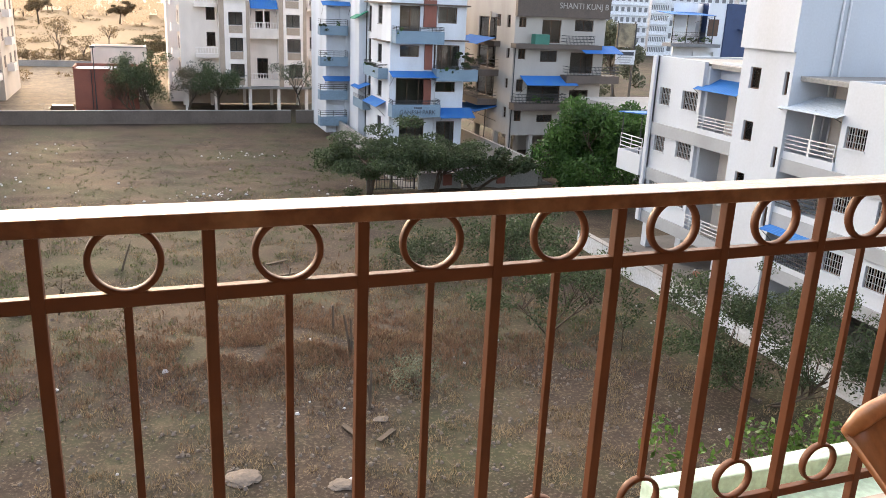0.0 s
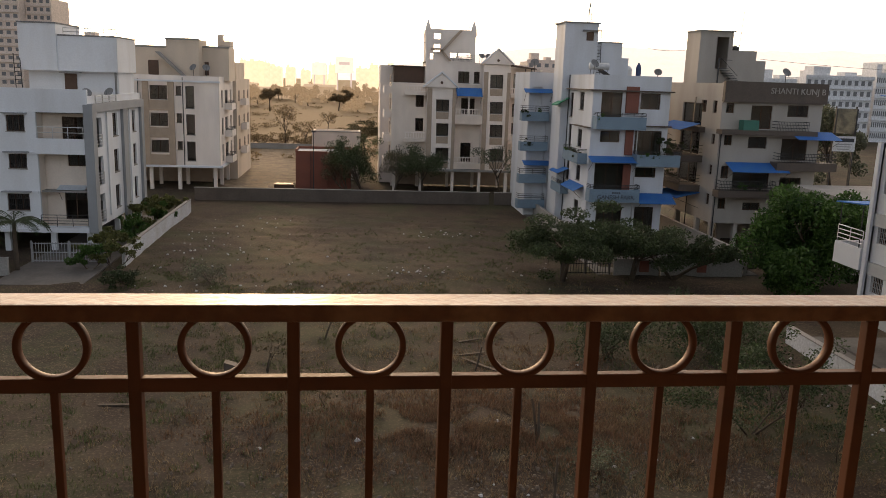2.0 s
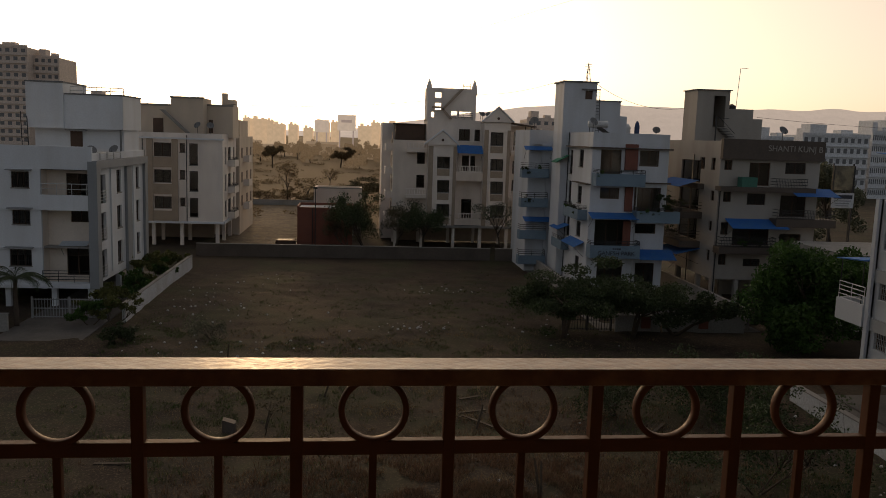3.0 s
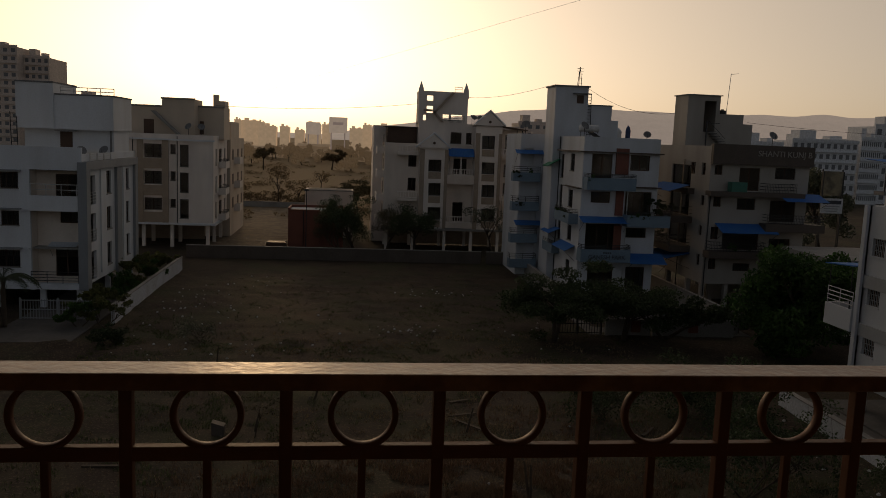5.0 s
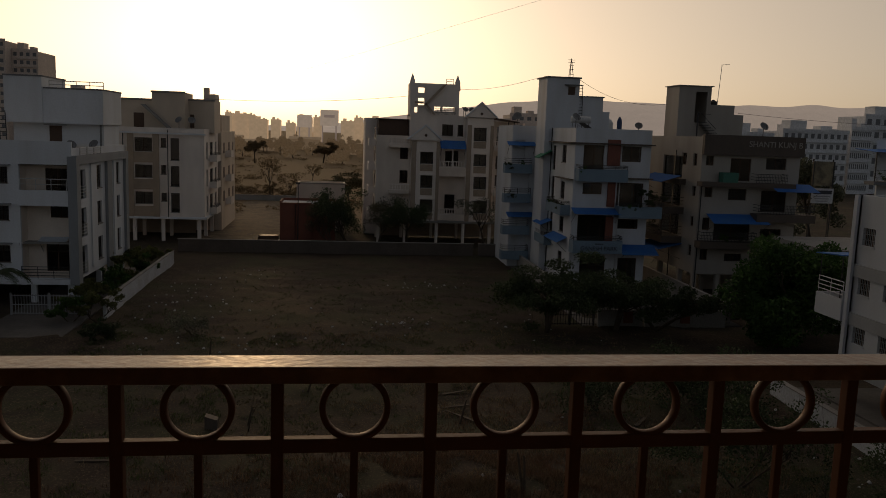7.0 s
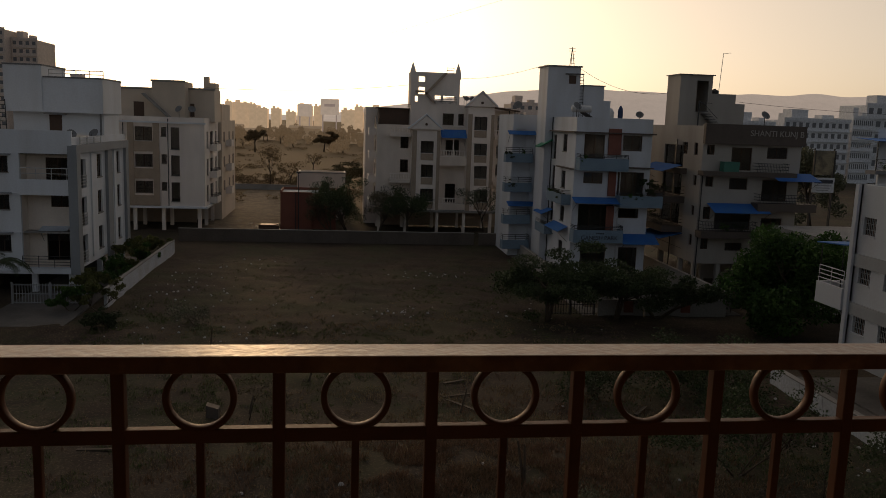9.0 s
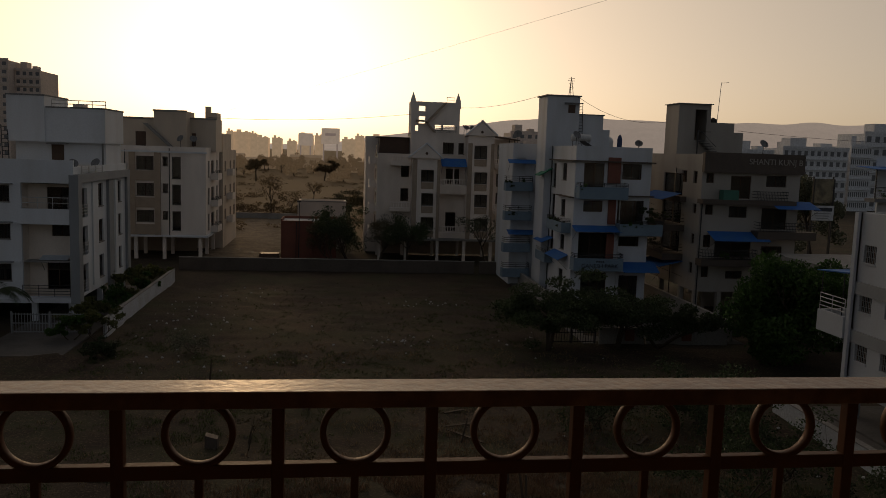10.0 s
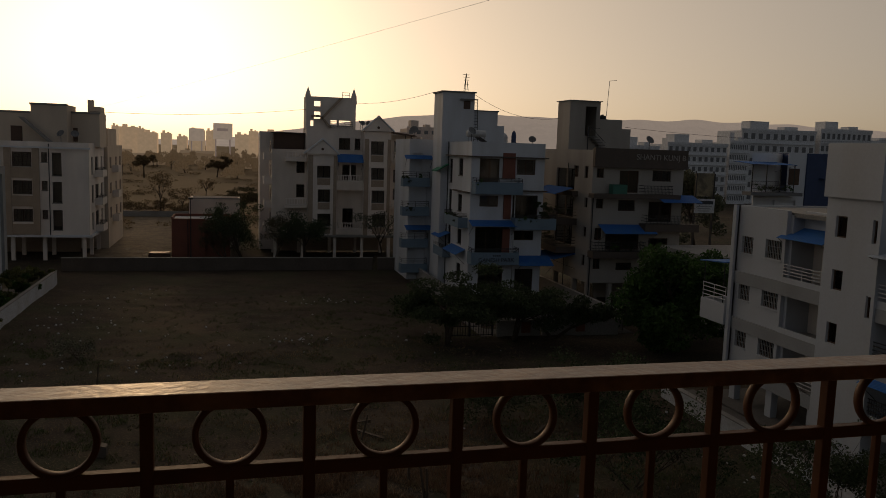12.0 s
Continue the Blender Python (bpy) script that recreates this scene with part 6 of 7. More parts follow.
tree("umbrella_tree", -33.5, 322, 8.4, 4.0, LEAF_PALE, "leaning umbrella tree on the dry plain", 31, 3000, 0.3, 0.3, 0.45, flat=0.6, clumps=24, group="trees on the plain")
for k in range(26):
    rng_k = random.Random(100 + k)
    x, y = rng_k.uniform(-150, 60), rng_k.uniform(430, 640)
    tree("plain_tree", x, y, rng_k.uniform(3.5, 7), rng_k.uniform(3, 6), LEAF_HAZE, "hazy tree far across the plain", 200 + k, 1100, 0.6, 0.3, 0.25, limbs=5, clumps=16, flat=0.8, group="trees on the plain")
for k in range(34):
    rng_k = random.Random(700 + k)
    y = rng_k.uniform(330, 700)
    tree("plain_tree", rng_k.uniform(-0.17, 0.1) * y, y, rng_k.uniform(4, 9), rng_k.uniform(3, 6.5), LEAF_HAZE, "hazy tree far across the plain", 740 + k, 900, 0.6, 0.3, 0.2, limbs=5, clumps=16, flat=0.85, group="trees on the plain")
for k in range(9):
    rng_k = random.Random(800 + k)
    tree("plain_bush", -26 + 2.4 * k, 160 + rng_k.uniform(-1, 8), rng_k.uniform(1.6, 3.4), rng_k.uniform(1.3, 2.2), LEAF_PALE, "dry bush behind the low wall of the plain", 820 + k, 700, 0.16, 0.06, 0.15, stems=2, limbs=5, category="shrub", group="bushes on the plain")
for k in range(12):
    rng_k = random.Random(300 + k)
    x, y = 70 + rng_k.uniform(-18, 60), rng_k.uniform(115, 170)
    tree("street_tree", x, y, rng_k.uniform(7, 11), rng_k.uniform(4, 6), LEAF_DARK, "dusty tree between the distant blocks", 330 + k, 1800, 0.4, 0.25, 0.25, limbs=5, clumps=10, group="trees between the blocks")
for k in range(9):
    rng_k = random.Random(50 + k)
    y = 57 + 3.0 * k
    tree("hedge_shrub", -19.0 + rng_k.uniform(-0.3, 0.2), y, rng_k.uniform(1.7, 2.5), 1.0, LEAF_YELLOW if k % 3 else LEAF_GREEN, "leafy shrub along the lane wall", 60 + k, 2200, 0.11, 0.05, 0.1, stems=2, limbs=5, category="shrub", group="shrubs along the lane")


def palm(x, y, h, fronds, reach, label, seed):
    """A ringed trunk and arching fronds, each a rib with two rows of drooping leaflets."""
    rng = random.Random(seed)
    ob = thing("palm_tree", (x, y, 0), label, "tree", "palms before the white house")
    rings = 14
    m = Mesh()
    m.tube([(x, y, h * k / rings) for k in range(rings + 1)], [0.17 - 0.004 * k + (0.012 if k % 2 else 0) for k in range(rings + 1)], 9)
    m.smooth = True
    part("trunk", m, BARK, ob)
    for i in range(fronds):
        a = 2 * math.pi * i / fronds + rng.uniform(-0.25, 0.25)
        rise, length = rng.uniform(0.15, 1.1), reach * rng.uniform(0.85, 1.15)
        way, side = Vector((math.cos(a), math.sin(a), 0)), Vector((-math.sin(a), math.cos(a), 0))
        rib = [Vector((x, y, h - 0.05)) + way * length * s * (1 - 0.15 * s) + Vector((0, 0, length * (rise * s - (0.5 + 0.55 * rise) * s * s))) for s in [k / 16 for k in range(17)]]
        m = Mesh()
        m.tube(rib, [0.03 - 0.0015 * k for k in range(17)], 4)
        for k in range(2, 17):
            for e in (-1, 1):
                w = 0.62 * math.sin(math.pi * (0.12 + 0.8 * k / 17)) * rng.uniform(0.85, 1.1)
                for off in (0, 0.5):
                    p = rib[k - 1].lerp(rib[k], off)
                    q = p + side * e * w * 0.8 + way * w * 0.45 - Vector((0, 0, w * rng.uniform(0.35, 0.7)))
                    m.add([p - way * 0.035, p + way * 0.035, q], [(0, 1, 2)])
        part("frond", m, LEAF_DARK if i % 3 else LEAF_DUSTY, ob)
    return ob


palm(-23.8, 56.6, 3.5, 17, 2.7, "dusty green palm with arching fronds before the house", 80)
palm(-26.2, 56.2, 2.6, 14, 2.1, "low dusty green palm beside the front wall", 79)
tree("garden_tree", -28.6, 57.5, 4.2, 2.0, LEAF_DARK, "dark garden tree before the white house", 81, 3500, 0.13, 0.12, 0.2, category="tree")
tree("shrub", -17.5, 57.4, 2.4, 0.9, LEAF_YELLOW, "leafy shrub at the end of the lane wall", 82, 1800, 0.1, 0.05, 0.1, stems=2, category="shrub")
tree("shrub", -15.2, 52.4, 1.1, 1.0, LEAF_DARK, "low shrub beside the lane wall", 83, 1500, 0.1, 0.05, 0.1, stems=2, category="shrub")
tree("flowering_weed", -9.8, 53.0, 1.5, 1.4, LEAF_GREY, "pale flowering weed clump on the plot", 84, 1200, 0.07, 0.03, 0.1, stems=3, category="weeds")
tree("feathery_shrub", 20.7, 20.2, 4.7, 2.1, LEAF_DUSTY, "tall feathery green shrub beside the low wall", 85, 26000, 0.06, 0.06, 0.1, stems=4, limbs=8, clumps=20, fill=26, category="shrub", group="feathery shrubs on the plot")
tree("feathery_shrub", 15.9, 28.6, 3.6, 2.2, LEAF_DUSTY, "sparse feathery green shrub on the plot", 86, 6500, 0.07, 0.05, 0.2, stems=3, limbs=7, clumps=12, fill=8, category="shrub", group="feathery shrubs on the plot")
tree("feathery_shrub", 18.6, 37.0, 3.0, 2.8, LEAF_DUSTY, "low spreading green shrub on the plot", 87, 9000, 0.08, 0.05, 0.1, stems=3, limbs=8, clumps=14, fill=16, category="shrub", group="feathery shrubs on the plot")
tree("feathery_shrub", 13.0, 38.0, 2.3, 2.0, LEAF_DARK, "low thorny shrub on the plot", 88, 4000, 0.07, 0.04, 0.1, stems=3, category="shrub", group="feathery shrubs on the plot")
tree("sapling", 18.2, 26.0, 2.4, 0.9, LEAF_DARK, "bare sapling beside the low wall", 89, 500, 0.06, 0.025, 0.3, category="shrub")
tree("sapling", -4.5, 35.8, 2.0, 0.7, LEAF_DRY, "bare dry sapling on the plot", 90, 250, 0.06, 0.025, 0.3, category="shrub")
tree("sapling", -1.5, 31.5, 1.8, 0.9, LEAF_DRY, "bare dry sapling on the plot", 92, 250, 0.06, 0.02, 0.2, category="shrub")
tree("weed", 8.6, 24.9, 1.3, 0.9, LEAF_GREY, "pale dried weed with seed heads", 91, 1100, 0.05, 0.015, 0.1, stems=4, category="weeds")
for k in range(7):
    rng_k = random.Random(400 + k)
    tree("hedge_shrub", 24.5 + 0.9 * k, 57.4, rng_k.uniform(1.2, 1.9), 0.8, LEAF_DARK, "clipped shrub behind the white wall", 410 + k, 900, 0.09, 0.04, 0.1, limbs=5, category="shrub", group="shrubs behind the white wall")
tree("street_tree", 68.5, 110, 12.6, 4.2, LEAF_GREY, "tall dusty tree beside the poster board", 96, 9000, 0.22, 0.25, 0.3, limbs=9, clumps=24, flat=0.9, fill=10, group="trees between the blocks")
tree("potted_conifer", 27.0, 68.9, 2.1, 0.7, LEAF_DARK, "potted conifer on the blue-grey balcony", 95, 1400, 0.08, 0.03, 0.1, z=7.6, limbs=9, category="plant")
for k, (x, y, z, s) in enumerate(((25.2, 68.9, 7.9, 0.5), (26.1, 68.9, 7.9, 0.4), (21.0, 68.9, 11.2, 0.35), (19.8, 72.0, 7.8, 0.45), (19.8, 74.5, 7.8, 0.5), (17.4, 83.1, 10.9, 0.5), (18.6, 83.1, 10.9, 0.5), (17.6, 83.1, 7.8, 0.5), (33.0, 66.0, 5.7, 0.5), (34.4, 66.0, 5.7, 0.5), (60.8, 83.9, 10.75, 0.6), (62.4, 83.9, 10.75, 0.7), (64.2, 83.9, 10.75, 0.6), (29.6, 71.5, 8.55, 0.6), (29.6, 74.5, 8.55, 0.6), (29.6, 73.5, 5.85, 0.6))):
    tree("balcony_plant", x, y, 0.9, s, LEAF_DARK if k % 2 else LEAF_GREEN, "potted plant on a balcony", 120 + k, 420, 0.07, 0.02, 0.15, z=z - 0.55, limbs=5, category="plant", group="balcony plants")


for k, (x, y) in enumerate(((1.55, 0.72), (1.85, 0.7), (2.2, 0.74))):
    tree("ledge_weed", x, y, 0.3, 0.2, LEAF_GREEN, "green weed growing on the shade slab", 170 + k, 700, 0.016, 0.006, 0.1, z=12.15, stems=2, category="plant", group="weeds on the slab")


# ---- grass, litter and loose things on the plot ----
def grass(name, spots, material, label, seed, length, bare):
    """Tufts of thin blades; spots are (x, y, spread x, spread y, count)."""
    rng = np.random.default_rng(seed)
    m = Mesh()
    for cx, cy, sx, sy, count in spots:
        for _ in range(count):
            x, y = cx + rng.normal() * sx, cy + rng.normal() * sy
            if not (-16.5 < x < 23.6 and 8 < y < 84) or noise.noise(Vector((x * 0.5, y * 0.5, seed))) < bare:
                continue
            z = ground_z(x, y) - 0.03
            big = rng.uniform(0.6, 1.4)
            for _ in range(7):
                a = rng.uniform(0, 6.283)
                h = length * big * rng.uniform(0.5, 1.2)
                lean = h * rng.uniform(0.2, 1.0)
                bx, by = x + rng.normal() * 0.1, y + rng.normal() * 0.1
                w = 0.012 + 0.004 * big
                k = len(m.v)
                m.v += [(bx - w * math.sin(a), by + w * math.cos(a), z), (bx + w * math.sin(a), by - w * math.cos(a), z), (bx + lean * math.cos(a), by + lean * math.sin(a), z + h)]
                m.f.append((k, k + 1, k + 2))
    return single(name, m, material, label, "grass", kind="stuff")


grass("dry_grass", [(4.5, 29, 3.6, 2.2, 4200), (12, 27.5, 3.0, 2.0, 1100), (10, 36, 4, 3, 700), (-4, 30, 3, 2, 500)], GRASS_DRY, "reddish dry grass over the mound", 11, 0.24, -0.22)
grass("straw", [(6, 33, 8, 5, 5200), (8, 28, 3, 2, 900), (14, 24, 5, 3, 2400), (-6, 24, 7, 4, 1800), (0, 46, 10, 5, 2400), (4, 53, 8, 2.0, 1500), (8, 41, 5, 4, 1300), (3, 19, 9, 3, 1900), (14, 19, 5, 3, 900), (-7, 20, 5, 3, 1200), (12, 31, 4, 2, 1200)], GRASS_PALE, "pale straw-coloured dry grass", 12, 0.15, 0.06)
grass("green_grass", [(-7, 40, 4, 4, 2200), (16, 40, 4, 5, 1800), (-4, 52, 9, 1.5, 1600), (11, 60, 4, 7, 1500), (-14, 54, 1.6, 4, 900), (2, 66, 9, 7, 1500), (17, 31, 3, 3, 900), (-8, 32, 5, 4, 1600), (-10, 27, 4, 3, 900), (6, 45, 9, 4, 1500)], GRASS_GREEN, "patchy green weeds and grass", 13, 0.17, 0.0)


def scatter(name, spots, material, label, seed, lo, hi, flat, category):
    rng = np.random.default_rng(seed)
    m = Mesh()
    for cx, cy, sx, sy, count in spots:
        for _ in range(count):
            x, y = cx + rng.normal() * sx, cy + rng.normal() * sy
            if not (-16.6 < x < 23.8 and 10 < y < 84.5):
                continue
            s = rng.uniform(lo, hi)
            z = ground_z(x, y)
            a = rng.uniform(0, 6.28)
            p = [(x + s * rng.uniform(0.6, 1.1) * math.cos(a + k * 1.05), y + s * rng.uniform(0.6, 1.1) * math.sin(a + k * 1.05)) for k in range(6)]
            top = [(x + 0.5 * (u - x), y + 0.5 * (v - y), z + s * flat * rng.uniform(0.6, 1.3)) for u, v in p]
            m.add([(u, v, z - 0.02) for u, v in p] + top, [(6, 7, 8, 9, 10, 11)] + [(k, (k + 1) % 6, 6 + (k + 1) % 6, 6 + k) for k in range(6)])
    return single(name, m, material, label, category, kind="stuff")


def scrub():
    """Low thorn scrub spread over the dry plain."""
    rng = np.random.default_rng(77)
    m = Mesh()
    cl = []
    for _ in range(260):
        y = 130 + 330 * rng.uniform() ** 1.3
        x = rng.uniform(-0.2, 0.14) * y
        r = rng.uniform(0.5, 1.6)
        cl += [(Vector((x + rng.normal() * r, y + rng.normal() * r, 0.3 * r)), r) for _ in range(3)]
    leaf_cloud(m, cl, 20000, 0.2, rng, 0.5)
    return single("plain_scrub", m, LEAF_PALE, "low dry thorn scrub on the plain", "scrub", kind="stuff")


scrub()
scatter("litter", [(-11, 66, 3.5, 9, 70), (8.5, 72, 2.5, 1.2, 18), (11.5, 56, 2.0, 2, 12), (22, 28, 0.9, 4, 18), (0, 60, 9, 9, 16), (5, 27, 6, 5, 16), (-9, 52, 4, 1.5, 18), (4.5, 57, 1.4, 0.8, 26)], LITTER, "scattered white scraps of litter", 21, 0.05, 0.16, 0.5, "litter")
scatter("stones", [(4, 22, 9, 4, 1400), (-6, 40, 8, 12, 250), (14, 26, 5, 5, 250), (0, 65, 10, 12, 200)], ROCK, "small pale stones in the soil", 22, 0.03, 0.12, 0.6, "stones")


def boulder(x, y, r, seed):
    bm = bmesh.new()
    bmesh.ops.create_icosphere(bm, subdivisions=3, radius=r)
    z = ground_z(x, y)
    for v in bm.verts:
        d = 1 + 0.35 * noise.noise(v.co * (1.6 / r) + Vector((seed, 0, 0))) + 0.12 * noise.noise(v.co * (5 / r) + Vector((seed, 4, 0)))
        v.co = Vector((v.co.x * d * 1.3 + x, v.co.y * d + y, v.co.z * d * 0.25 + z + r * 0.06))
    return tagged(part("boulder", bm, ROCK), "pale half-buried rock in the soil", "rock", "rocks on the plot")


for q in ((1.7, 20.4, 0.42, 1), (4.5, 19.3, 0.3, 2), (11.9, 20.6, 0.18, 3), (6.6, 22.6, 0.2, 5)):
    boulder(*q)


def stake(x, y, h, lean, seed):
    m = Mesh()
    z = ground_z(x, y)
    m.tube([(x, y, z - 0.1), (x + lean * 0.5, y, z + h * 0.5), (x + lean, y + 0.05, z + h)], [0.06, 0.05, 0.035], 6)
    return single("wooden_stake", m, BARK, "weathered wooden stake in the ground", "stake", "stakes on the plot")


for k, q in enumerate(((6.5, 29.8, 1.1, 0.0), (6.75, 27.8, 1.5, -0.25), (6.8, 27.7, 1.4, -0.05), (6.4, 23.4, 1.5, 0.05), (6.45, 23.5, 0.9, -0.1), (-4.6, 36.6, 0.9, 0.2), (-8, 47, 1.3, 0.1), (5.5, 36, 1.2, 0.3), (-2, 41, 1.4, 0.5))):
    stake(*q, k)
for k, (x, y, a, n) in enumerate(((6.5, 21.6, 0.7, 0.9), (5.4, 22.2, 1.9, 0.7), (5.8, 36.7, -0.9, 2.4), (5.8, 40.6, 0.45, 1.3), (5.6, 38.4, 0.3, 1.6), (-10.4, 32.3, 0.0, 1.5), (14.7, 36.2, 0.9, 1.5))):
    z = ground_z(x, y)
    d = Vector((math.cos(a), math.sin(a), 0)) * n / 2
    s = Vector((-math.sin(a), math.cos(a), 0)) * 0.09
    c = Vector((x, y, z + 0.05))
    single("broken_plank", Mesh().prism([c - d - s, c - d + s, c - d + s + Vector((0, 0, 0.04)), c - d - s + Vector((0, 0, 0.04))], 2 * d), BARK, "grey broken plank lying on the soil", "plank", "planks on the plot")
crate = thing("dark_crate", (-6.2, 36.0, ground_z(-6.2, 36.0)), "small dark tilted crate on the plot", "crate")
part("body", Mesh().prism([(-6.5, 35.9, -0.1), (-5.93, 35.9, -0.1), (-5.93, 35.9, 0.42), (-6.5, 35.9, 0.6)], (0, 0.5, 0)), BROWN_BAND, crate)


def motorcycle(x, y, z):
    ob = thing("motorcycle", (x, y, z), "parked dark motorcycle under the white house", "motorcycle")
    for dy in (-0.62, 0.62):
        m = Mesh()
        n = 18
        pts = [Vector((x, y + dy + 0.27 * math.cos(2 * math.pi * i / n), z + 0.3 + 0.27 * math.sin(2 * math.pi * i / n))) for i in range(n + 1)]
        m.tube(pts, 0.05, 6)
        m.smooth = True
        wheel = part("tyre", m, BLACK, ob)
        part("hub", Mesh().tube([(x - 0.06, y + dy, z + 0.3), (x + 0.06, y + dy, z + 0.3)], 0.07, 8), METAL_PALE, wheel)
    part("engine", Mesh().box(x - 0.13, x + 0.13, y - 0.25, y + 0.22, z + 0.25, z + 0.55), METAL_DARK, ob, "", 0.03)
    part("fuel_tank", Mesh().box(x - 0.13, x + 0.13, y + 0.0, y + 0.42, z + 0.62, z + 0.86), RED_COL, ob, "dark red fuel tank", 0.06)
    part("seat", Mesh().box(x - 0.13, x + 0.13, y - 0.6, y + 0.0, z + 0.66, z + 0.76), BLACK, ob, "", 0.04)
    part("fork", Mesh().tube([(x, y + 0.62, z + 0.3), (x, y + 0.42, z + 0.95)], 0.035, 6), METAL_PALE, ob)
    part("handlebar", Mesh().tube([(x - 0.35, y + 0.3, z + 1.0), (x, y + 0.42, z + 0.97), (x + 0.35, y + 0.3, z + 1.0)], 0.02, 6), METAL_DARK, ob)


motorcycle(26.1, 31.5, 0.2)
for k, (x, y) in enumerate(((25.5, 28.6), (25.4, 27.6))):
    single("concrete_block", Mesh().box(x - 0.4, x + 0.4, y - 0.35, y + 0.35, 0.2, 0.85), CONCRETE, "grey concrete block on the apron", "block", "blocks on the apron", bevel=0.03)


# ---- overhead wires ----
def wire(a, b, sag, r, label):
    m = Mesh()
    a, b = Vector(a), Vector(b)
    m.tube([a.lerp(b, i / 24) - Vector((0, 0, sag * 4 * (i / 24) * (1 - i / 24))) for i in range(25)], r, 4)
    return single("overhead_wire", m, METAL_DARK, label, "wire", "overhead wires")


wire((-16.3, 104, 17.7), (9.6, -3.3, 17.25), 0.1, 0.003, "thin dark cable sagging across the sky")
wire((-17.0, 103, 17.2), (8.6, 103, 18.6), 0.5, 0.02, "thin dark cable between the roofs")
wire((14.4, 103, 19.6), (19.0, 79, 19.8), 0.4, 0.018, "thin dark cable between the roofs")
wire((23.0, 79, 19.8), (31.3, 76.5, 17.6), 0.9, 0.016, "thin dark cable between the roofs")
wire((39.0, 77, 17.0), (120, 110, 20.0), 1.5, 0.016, "thin dark cable towards the distant blocks")


# ---- distance: apartment blocks, the skyline and the hills ----
BLOCK_WINDOW = mat("dusty_window_panes", (0.16, 0.165, 0.175), 0.35, (0.1, 0.1, 0.11), 0.3, 3, 0.02)


def block(x0, x1, y, depth, top, material, label, floors=0, cols=0, base=0.0, name="apartment_block", group="distant apartment blocks", win=BLOCK_WINDOW):
    ob = thing(name, ((x0 + x1) / 2, y + depth / 2, base), label, "building", group)
    part("body", Mesh().box(x0, x1, y, y + depth, base, top), material, ob)
    w = x1 - x0
    part("stair_room", Mesh().box(x0 + 0.15 * w, x0 + 0.4 * w, y + 2, y + 7, top, top + 3.2), material, ob)
    part("tank_room", Mesh().box(x0 + 0.62 * w, x0 + 0.8 * w, y + 2, y + 6, top, top + 1.8), material, ob)
    part("parapet", Mesh().box(x0 - 0.2, x1 + 0.2, y - 0.2, y - 0.003, top - 0.3, top + 0.7), material, ob)
    if floors:
        step = (top - base) / floors
        first = None
        for i in range(floors):
            for j in range(cols):
                u = x0 + w * (j + 0.5) / cols
                z = base + step * (i + 0.35)
                if first is None:
                    first = part("window", Mesh().box(-w / cols * 0.26, w / cols * 0.26, y - 0.06, y - 0.004, 0, step * 0.45), win, ob)
                    q = first
                else:
                    q = first.copy()
                    scene.collection.objects.link(q)
                # the mesh is built round the thing's own origin
                q.location = (u, 0, z)
            part("ledge", Mesh().box(x0 - 0.1, x1 + 0.1, y - 0.5, y - 0.07, base + step * i - 0.1, base + step * i + 0.1), material, ob)
    return ob


PALE_B = mat("pale_block_paint", (0.72, 0.73, 0.75), 0.85, (0.58, 0.58, 0.59), 0.1, 2, 0.05)
TAN_B = mat("tan_block_paint", (0.7, 0.6, 0.53), 0.85, (0.56, 0.48, 0.42), 0.1, 2, 0.05)
for q in ((114.5, 125, 225, 14, 16.8), (128, 148.6, 225, 14, 18.2), (151.5, 158, 228, 14, 19.5), (158.2, 186, 232, 14, 23.6), (188, 208, 232, 14, 24.6), (150, 164, 265, 14, 18), (212, 240, 250, 14, 22), (244, 270, 262, 14, 22)):
    block(*q, PALE_B, "pale five-storey apartment block in the distance", 6, 10)
block(-152, -126.5, 330, 20, 42.8, TAN_B, "tall tan apartment tower far behind the houses", 14, 9, name="apartment_tower")
block(-126.4, -117, 336, 20, 39.8, TAN_B, "tall tan apartment tower far behind the houses", 13, 4, name="apartment_tower")
block(-86, -70, 240, 14, 22, TAN_B, "tan apartment block behind the houses", 8, 5)
block(52, 78, 300, 14, 17, TAN_B, "tan apartment block behind the gabled house", 6, 6)
block(64, 76, 310, 14, 22, TAN_B, "tan apartment block behind the gabled house", 7, 4)
rs = random.Random(5)
x = -330
while x < 330:
    w = rs.uniform(18, 48)
    y = rs.uniform(820, 1150)
    top = rs.uniform(14, 27)
    if (x + w) / y < -0.14 or x / y > 0.075:
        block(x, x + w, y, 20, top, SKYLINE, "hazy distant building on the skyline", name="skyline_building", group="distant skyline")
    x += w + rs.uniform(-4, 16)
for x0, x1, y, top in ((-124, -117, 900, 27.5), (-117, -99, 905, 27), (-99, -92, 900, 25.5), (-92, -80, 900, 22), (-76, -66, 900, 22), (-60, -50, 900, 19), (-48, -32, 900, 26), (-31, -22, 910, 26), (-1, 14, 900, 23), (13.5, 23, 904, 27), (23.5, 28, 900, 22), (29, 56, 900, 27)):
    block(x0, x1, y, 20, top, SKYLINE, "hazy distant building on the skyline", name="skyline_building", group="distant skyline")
ad = thing("hoarding", (-7.6, 620, 0), "large pale hoarding far across the plain", "hoarding")
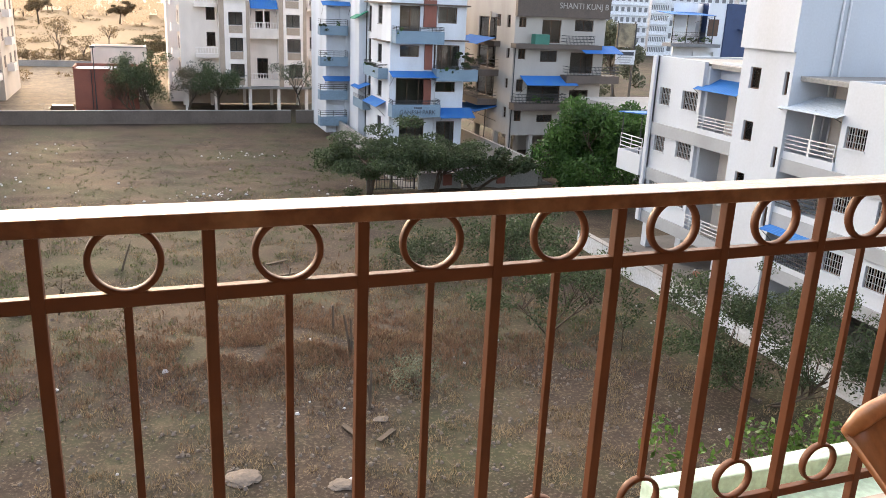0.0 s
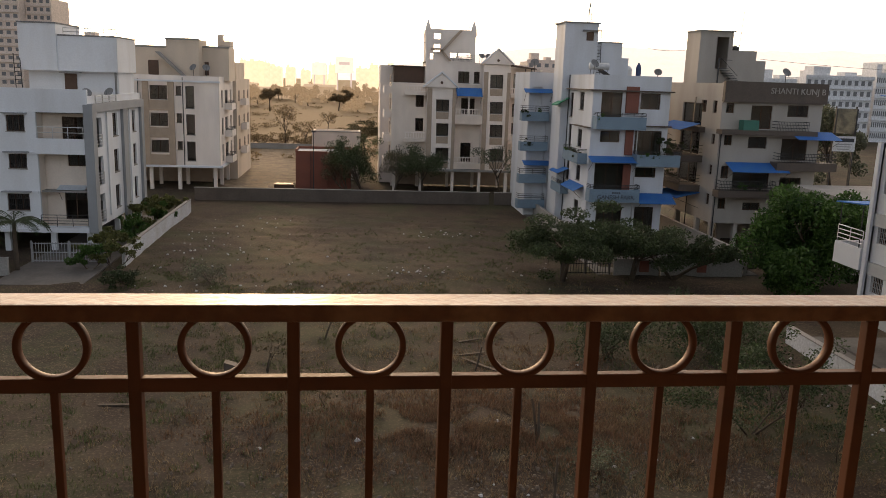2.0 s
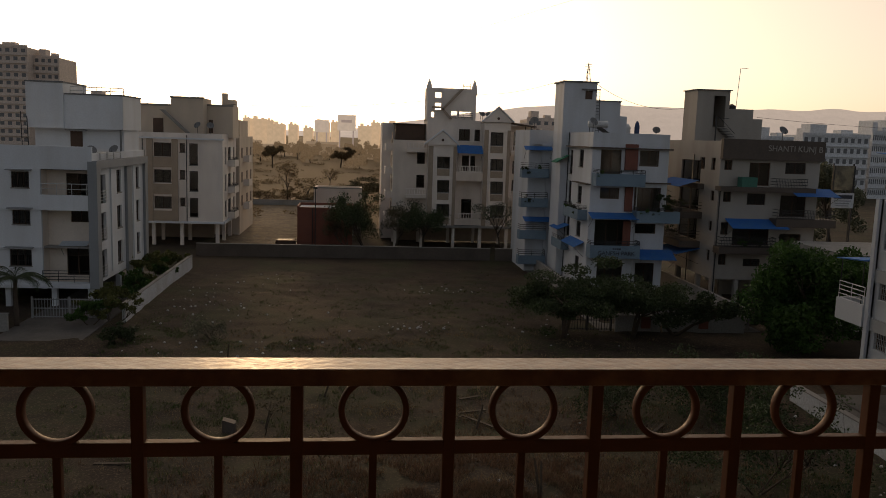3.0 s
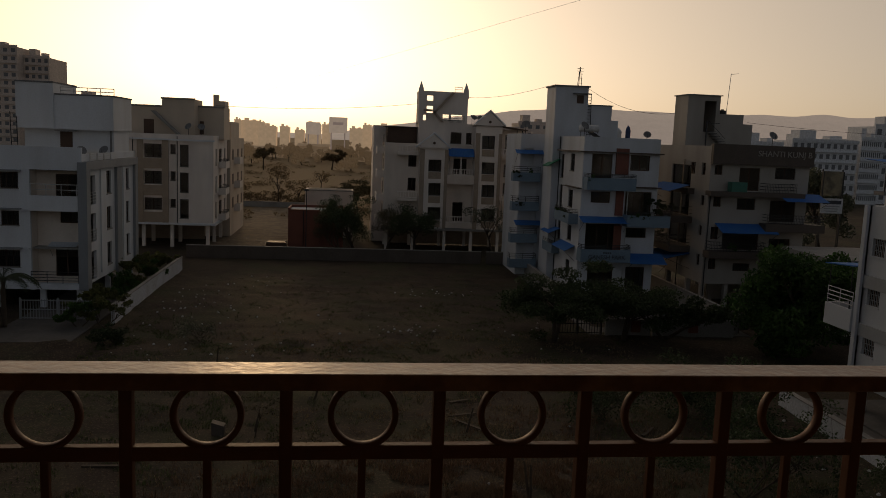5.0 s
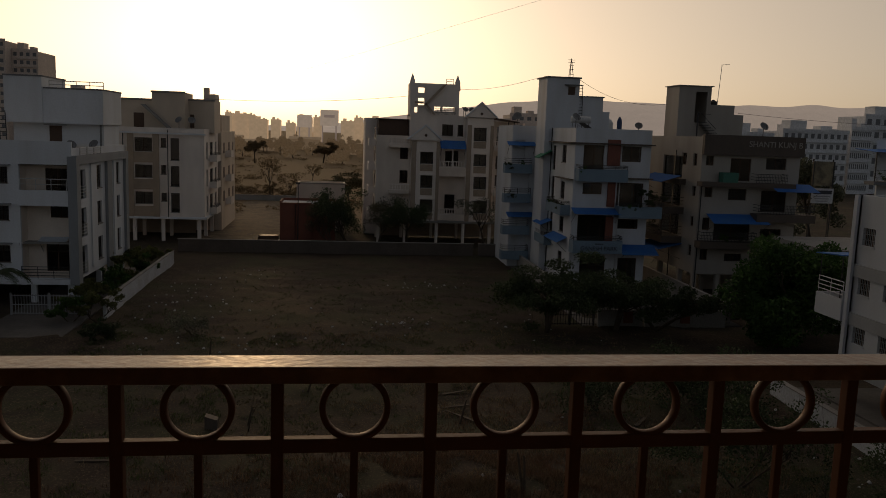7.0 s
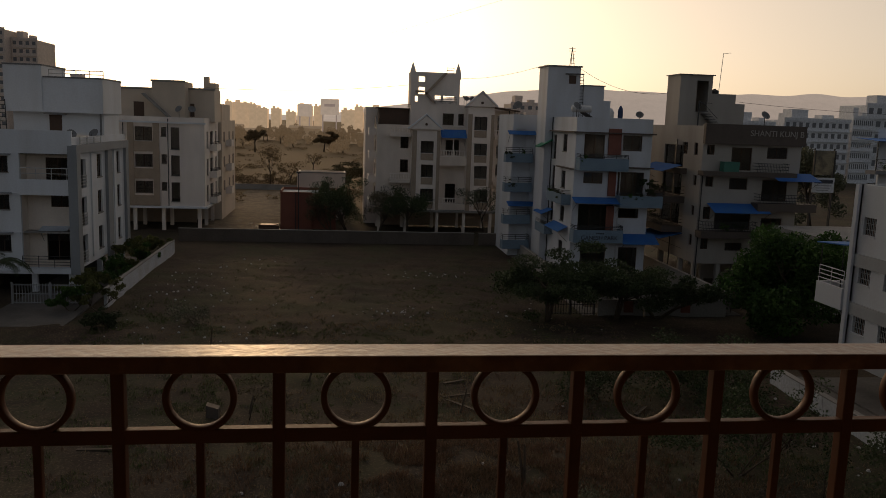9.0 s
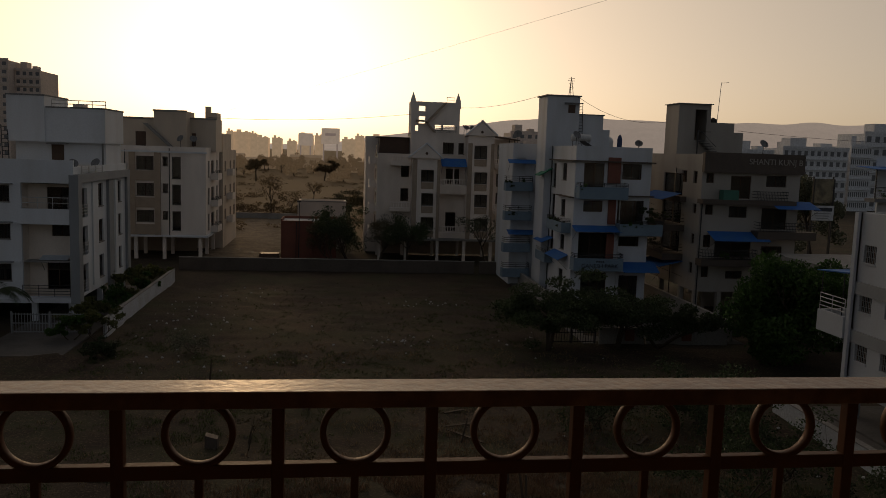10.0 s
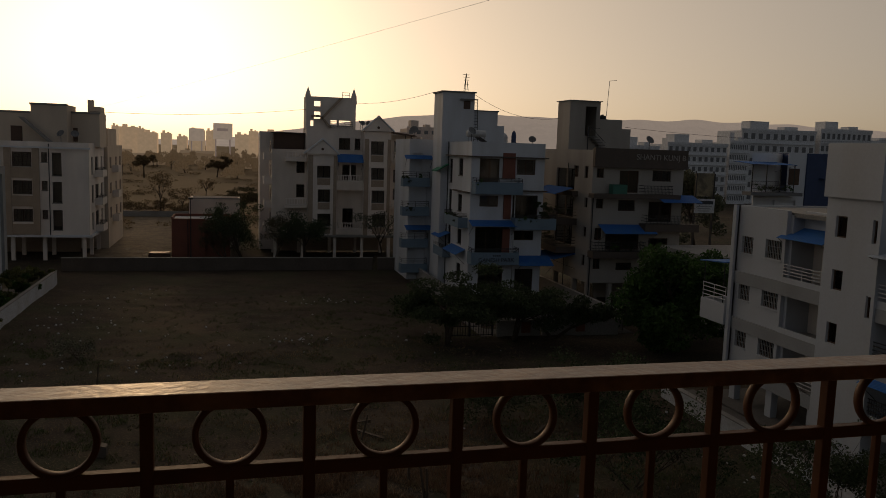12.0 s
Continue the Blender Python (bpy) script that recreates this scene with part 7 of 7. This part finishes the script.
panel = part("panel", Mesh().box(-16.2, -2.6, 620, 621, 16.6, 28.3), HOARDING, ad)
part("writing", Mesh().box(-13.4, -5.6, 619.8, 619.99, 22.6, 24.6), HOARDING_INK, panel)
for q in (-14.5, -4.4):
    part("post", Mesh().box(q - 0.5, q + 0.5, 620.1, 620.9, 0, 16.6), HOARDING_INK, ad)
ad = thing("hoarding", (-28, 622, 0), "plain pale hoarding far across the plain", "hoarding")
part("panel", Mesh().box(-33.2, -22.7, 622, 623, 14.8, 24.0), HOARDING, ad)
for q in (-31.5, -24.4):
    part("post", Mesh().box(q - 0.5, q + 0.5, 622.1, 622.9, 0, 14.8), HOARDING_INK, ad)
# faint emission pales the far sheds as haze would
SHED_WALL = haze_glow_mat("distant_sheds_haze", (0.36, 0.26, 0.17), 0.2)
for x0, x1, y, h in ((-110, -62, 520, 7), (-58, -40, 500, 5), (-34, -14, 540, 7), (-4, 22, 470, 5), (26, 52, 520, 7)):
    ob = thing("long_shed", ((x0 + x1) / 2, y, 0), "long low pale shed on the plain", "shed", "sheds on the plain")
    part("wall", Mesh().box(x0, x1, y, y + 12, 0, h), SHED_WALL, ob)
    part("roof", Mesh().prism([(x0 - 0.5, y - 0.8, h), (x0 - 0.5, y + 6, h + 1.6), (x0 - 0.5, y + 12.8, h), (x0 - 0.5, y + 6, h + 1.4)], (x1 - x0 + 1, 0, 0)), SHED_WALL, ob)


def hills():
    m = Mesh()
    n = 240
    for i in range(n + 1):
        x = -4200 + 8400 * i / n
        h = 215 + 30 * noise.noise(Vector((x * 0.0009, 1.3, 0))) + 18 * noise.noise(Vector((x * 0.004, 5.1, 0)))
        h *= min(1, max(0.12, (x + 300) / 1400))
        for k, s in enumerate((0, 0.55, 1.0, 0.9, 0.2)):
            m.v.append((x, 3600 + 160 * k, -4 + h * s))
    for i in range(n):
        m.f += [(i * 5 + k, (i + 1) * 5 + k, (i + 1) * 5 + k + 1, i * 5 + k + 1) for k in range(4)]
    m.smooth = True
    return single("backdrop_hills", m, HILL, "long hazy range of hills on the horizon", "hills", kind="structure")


hills()
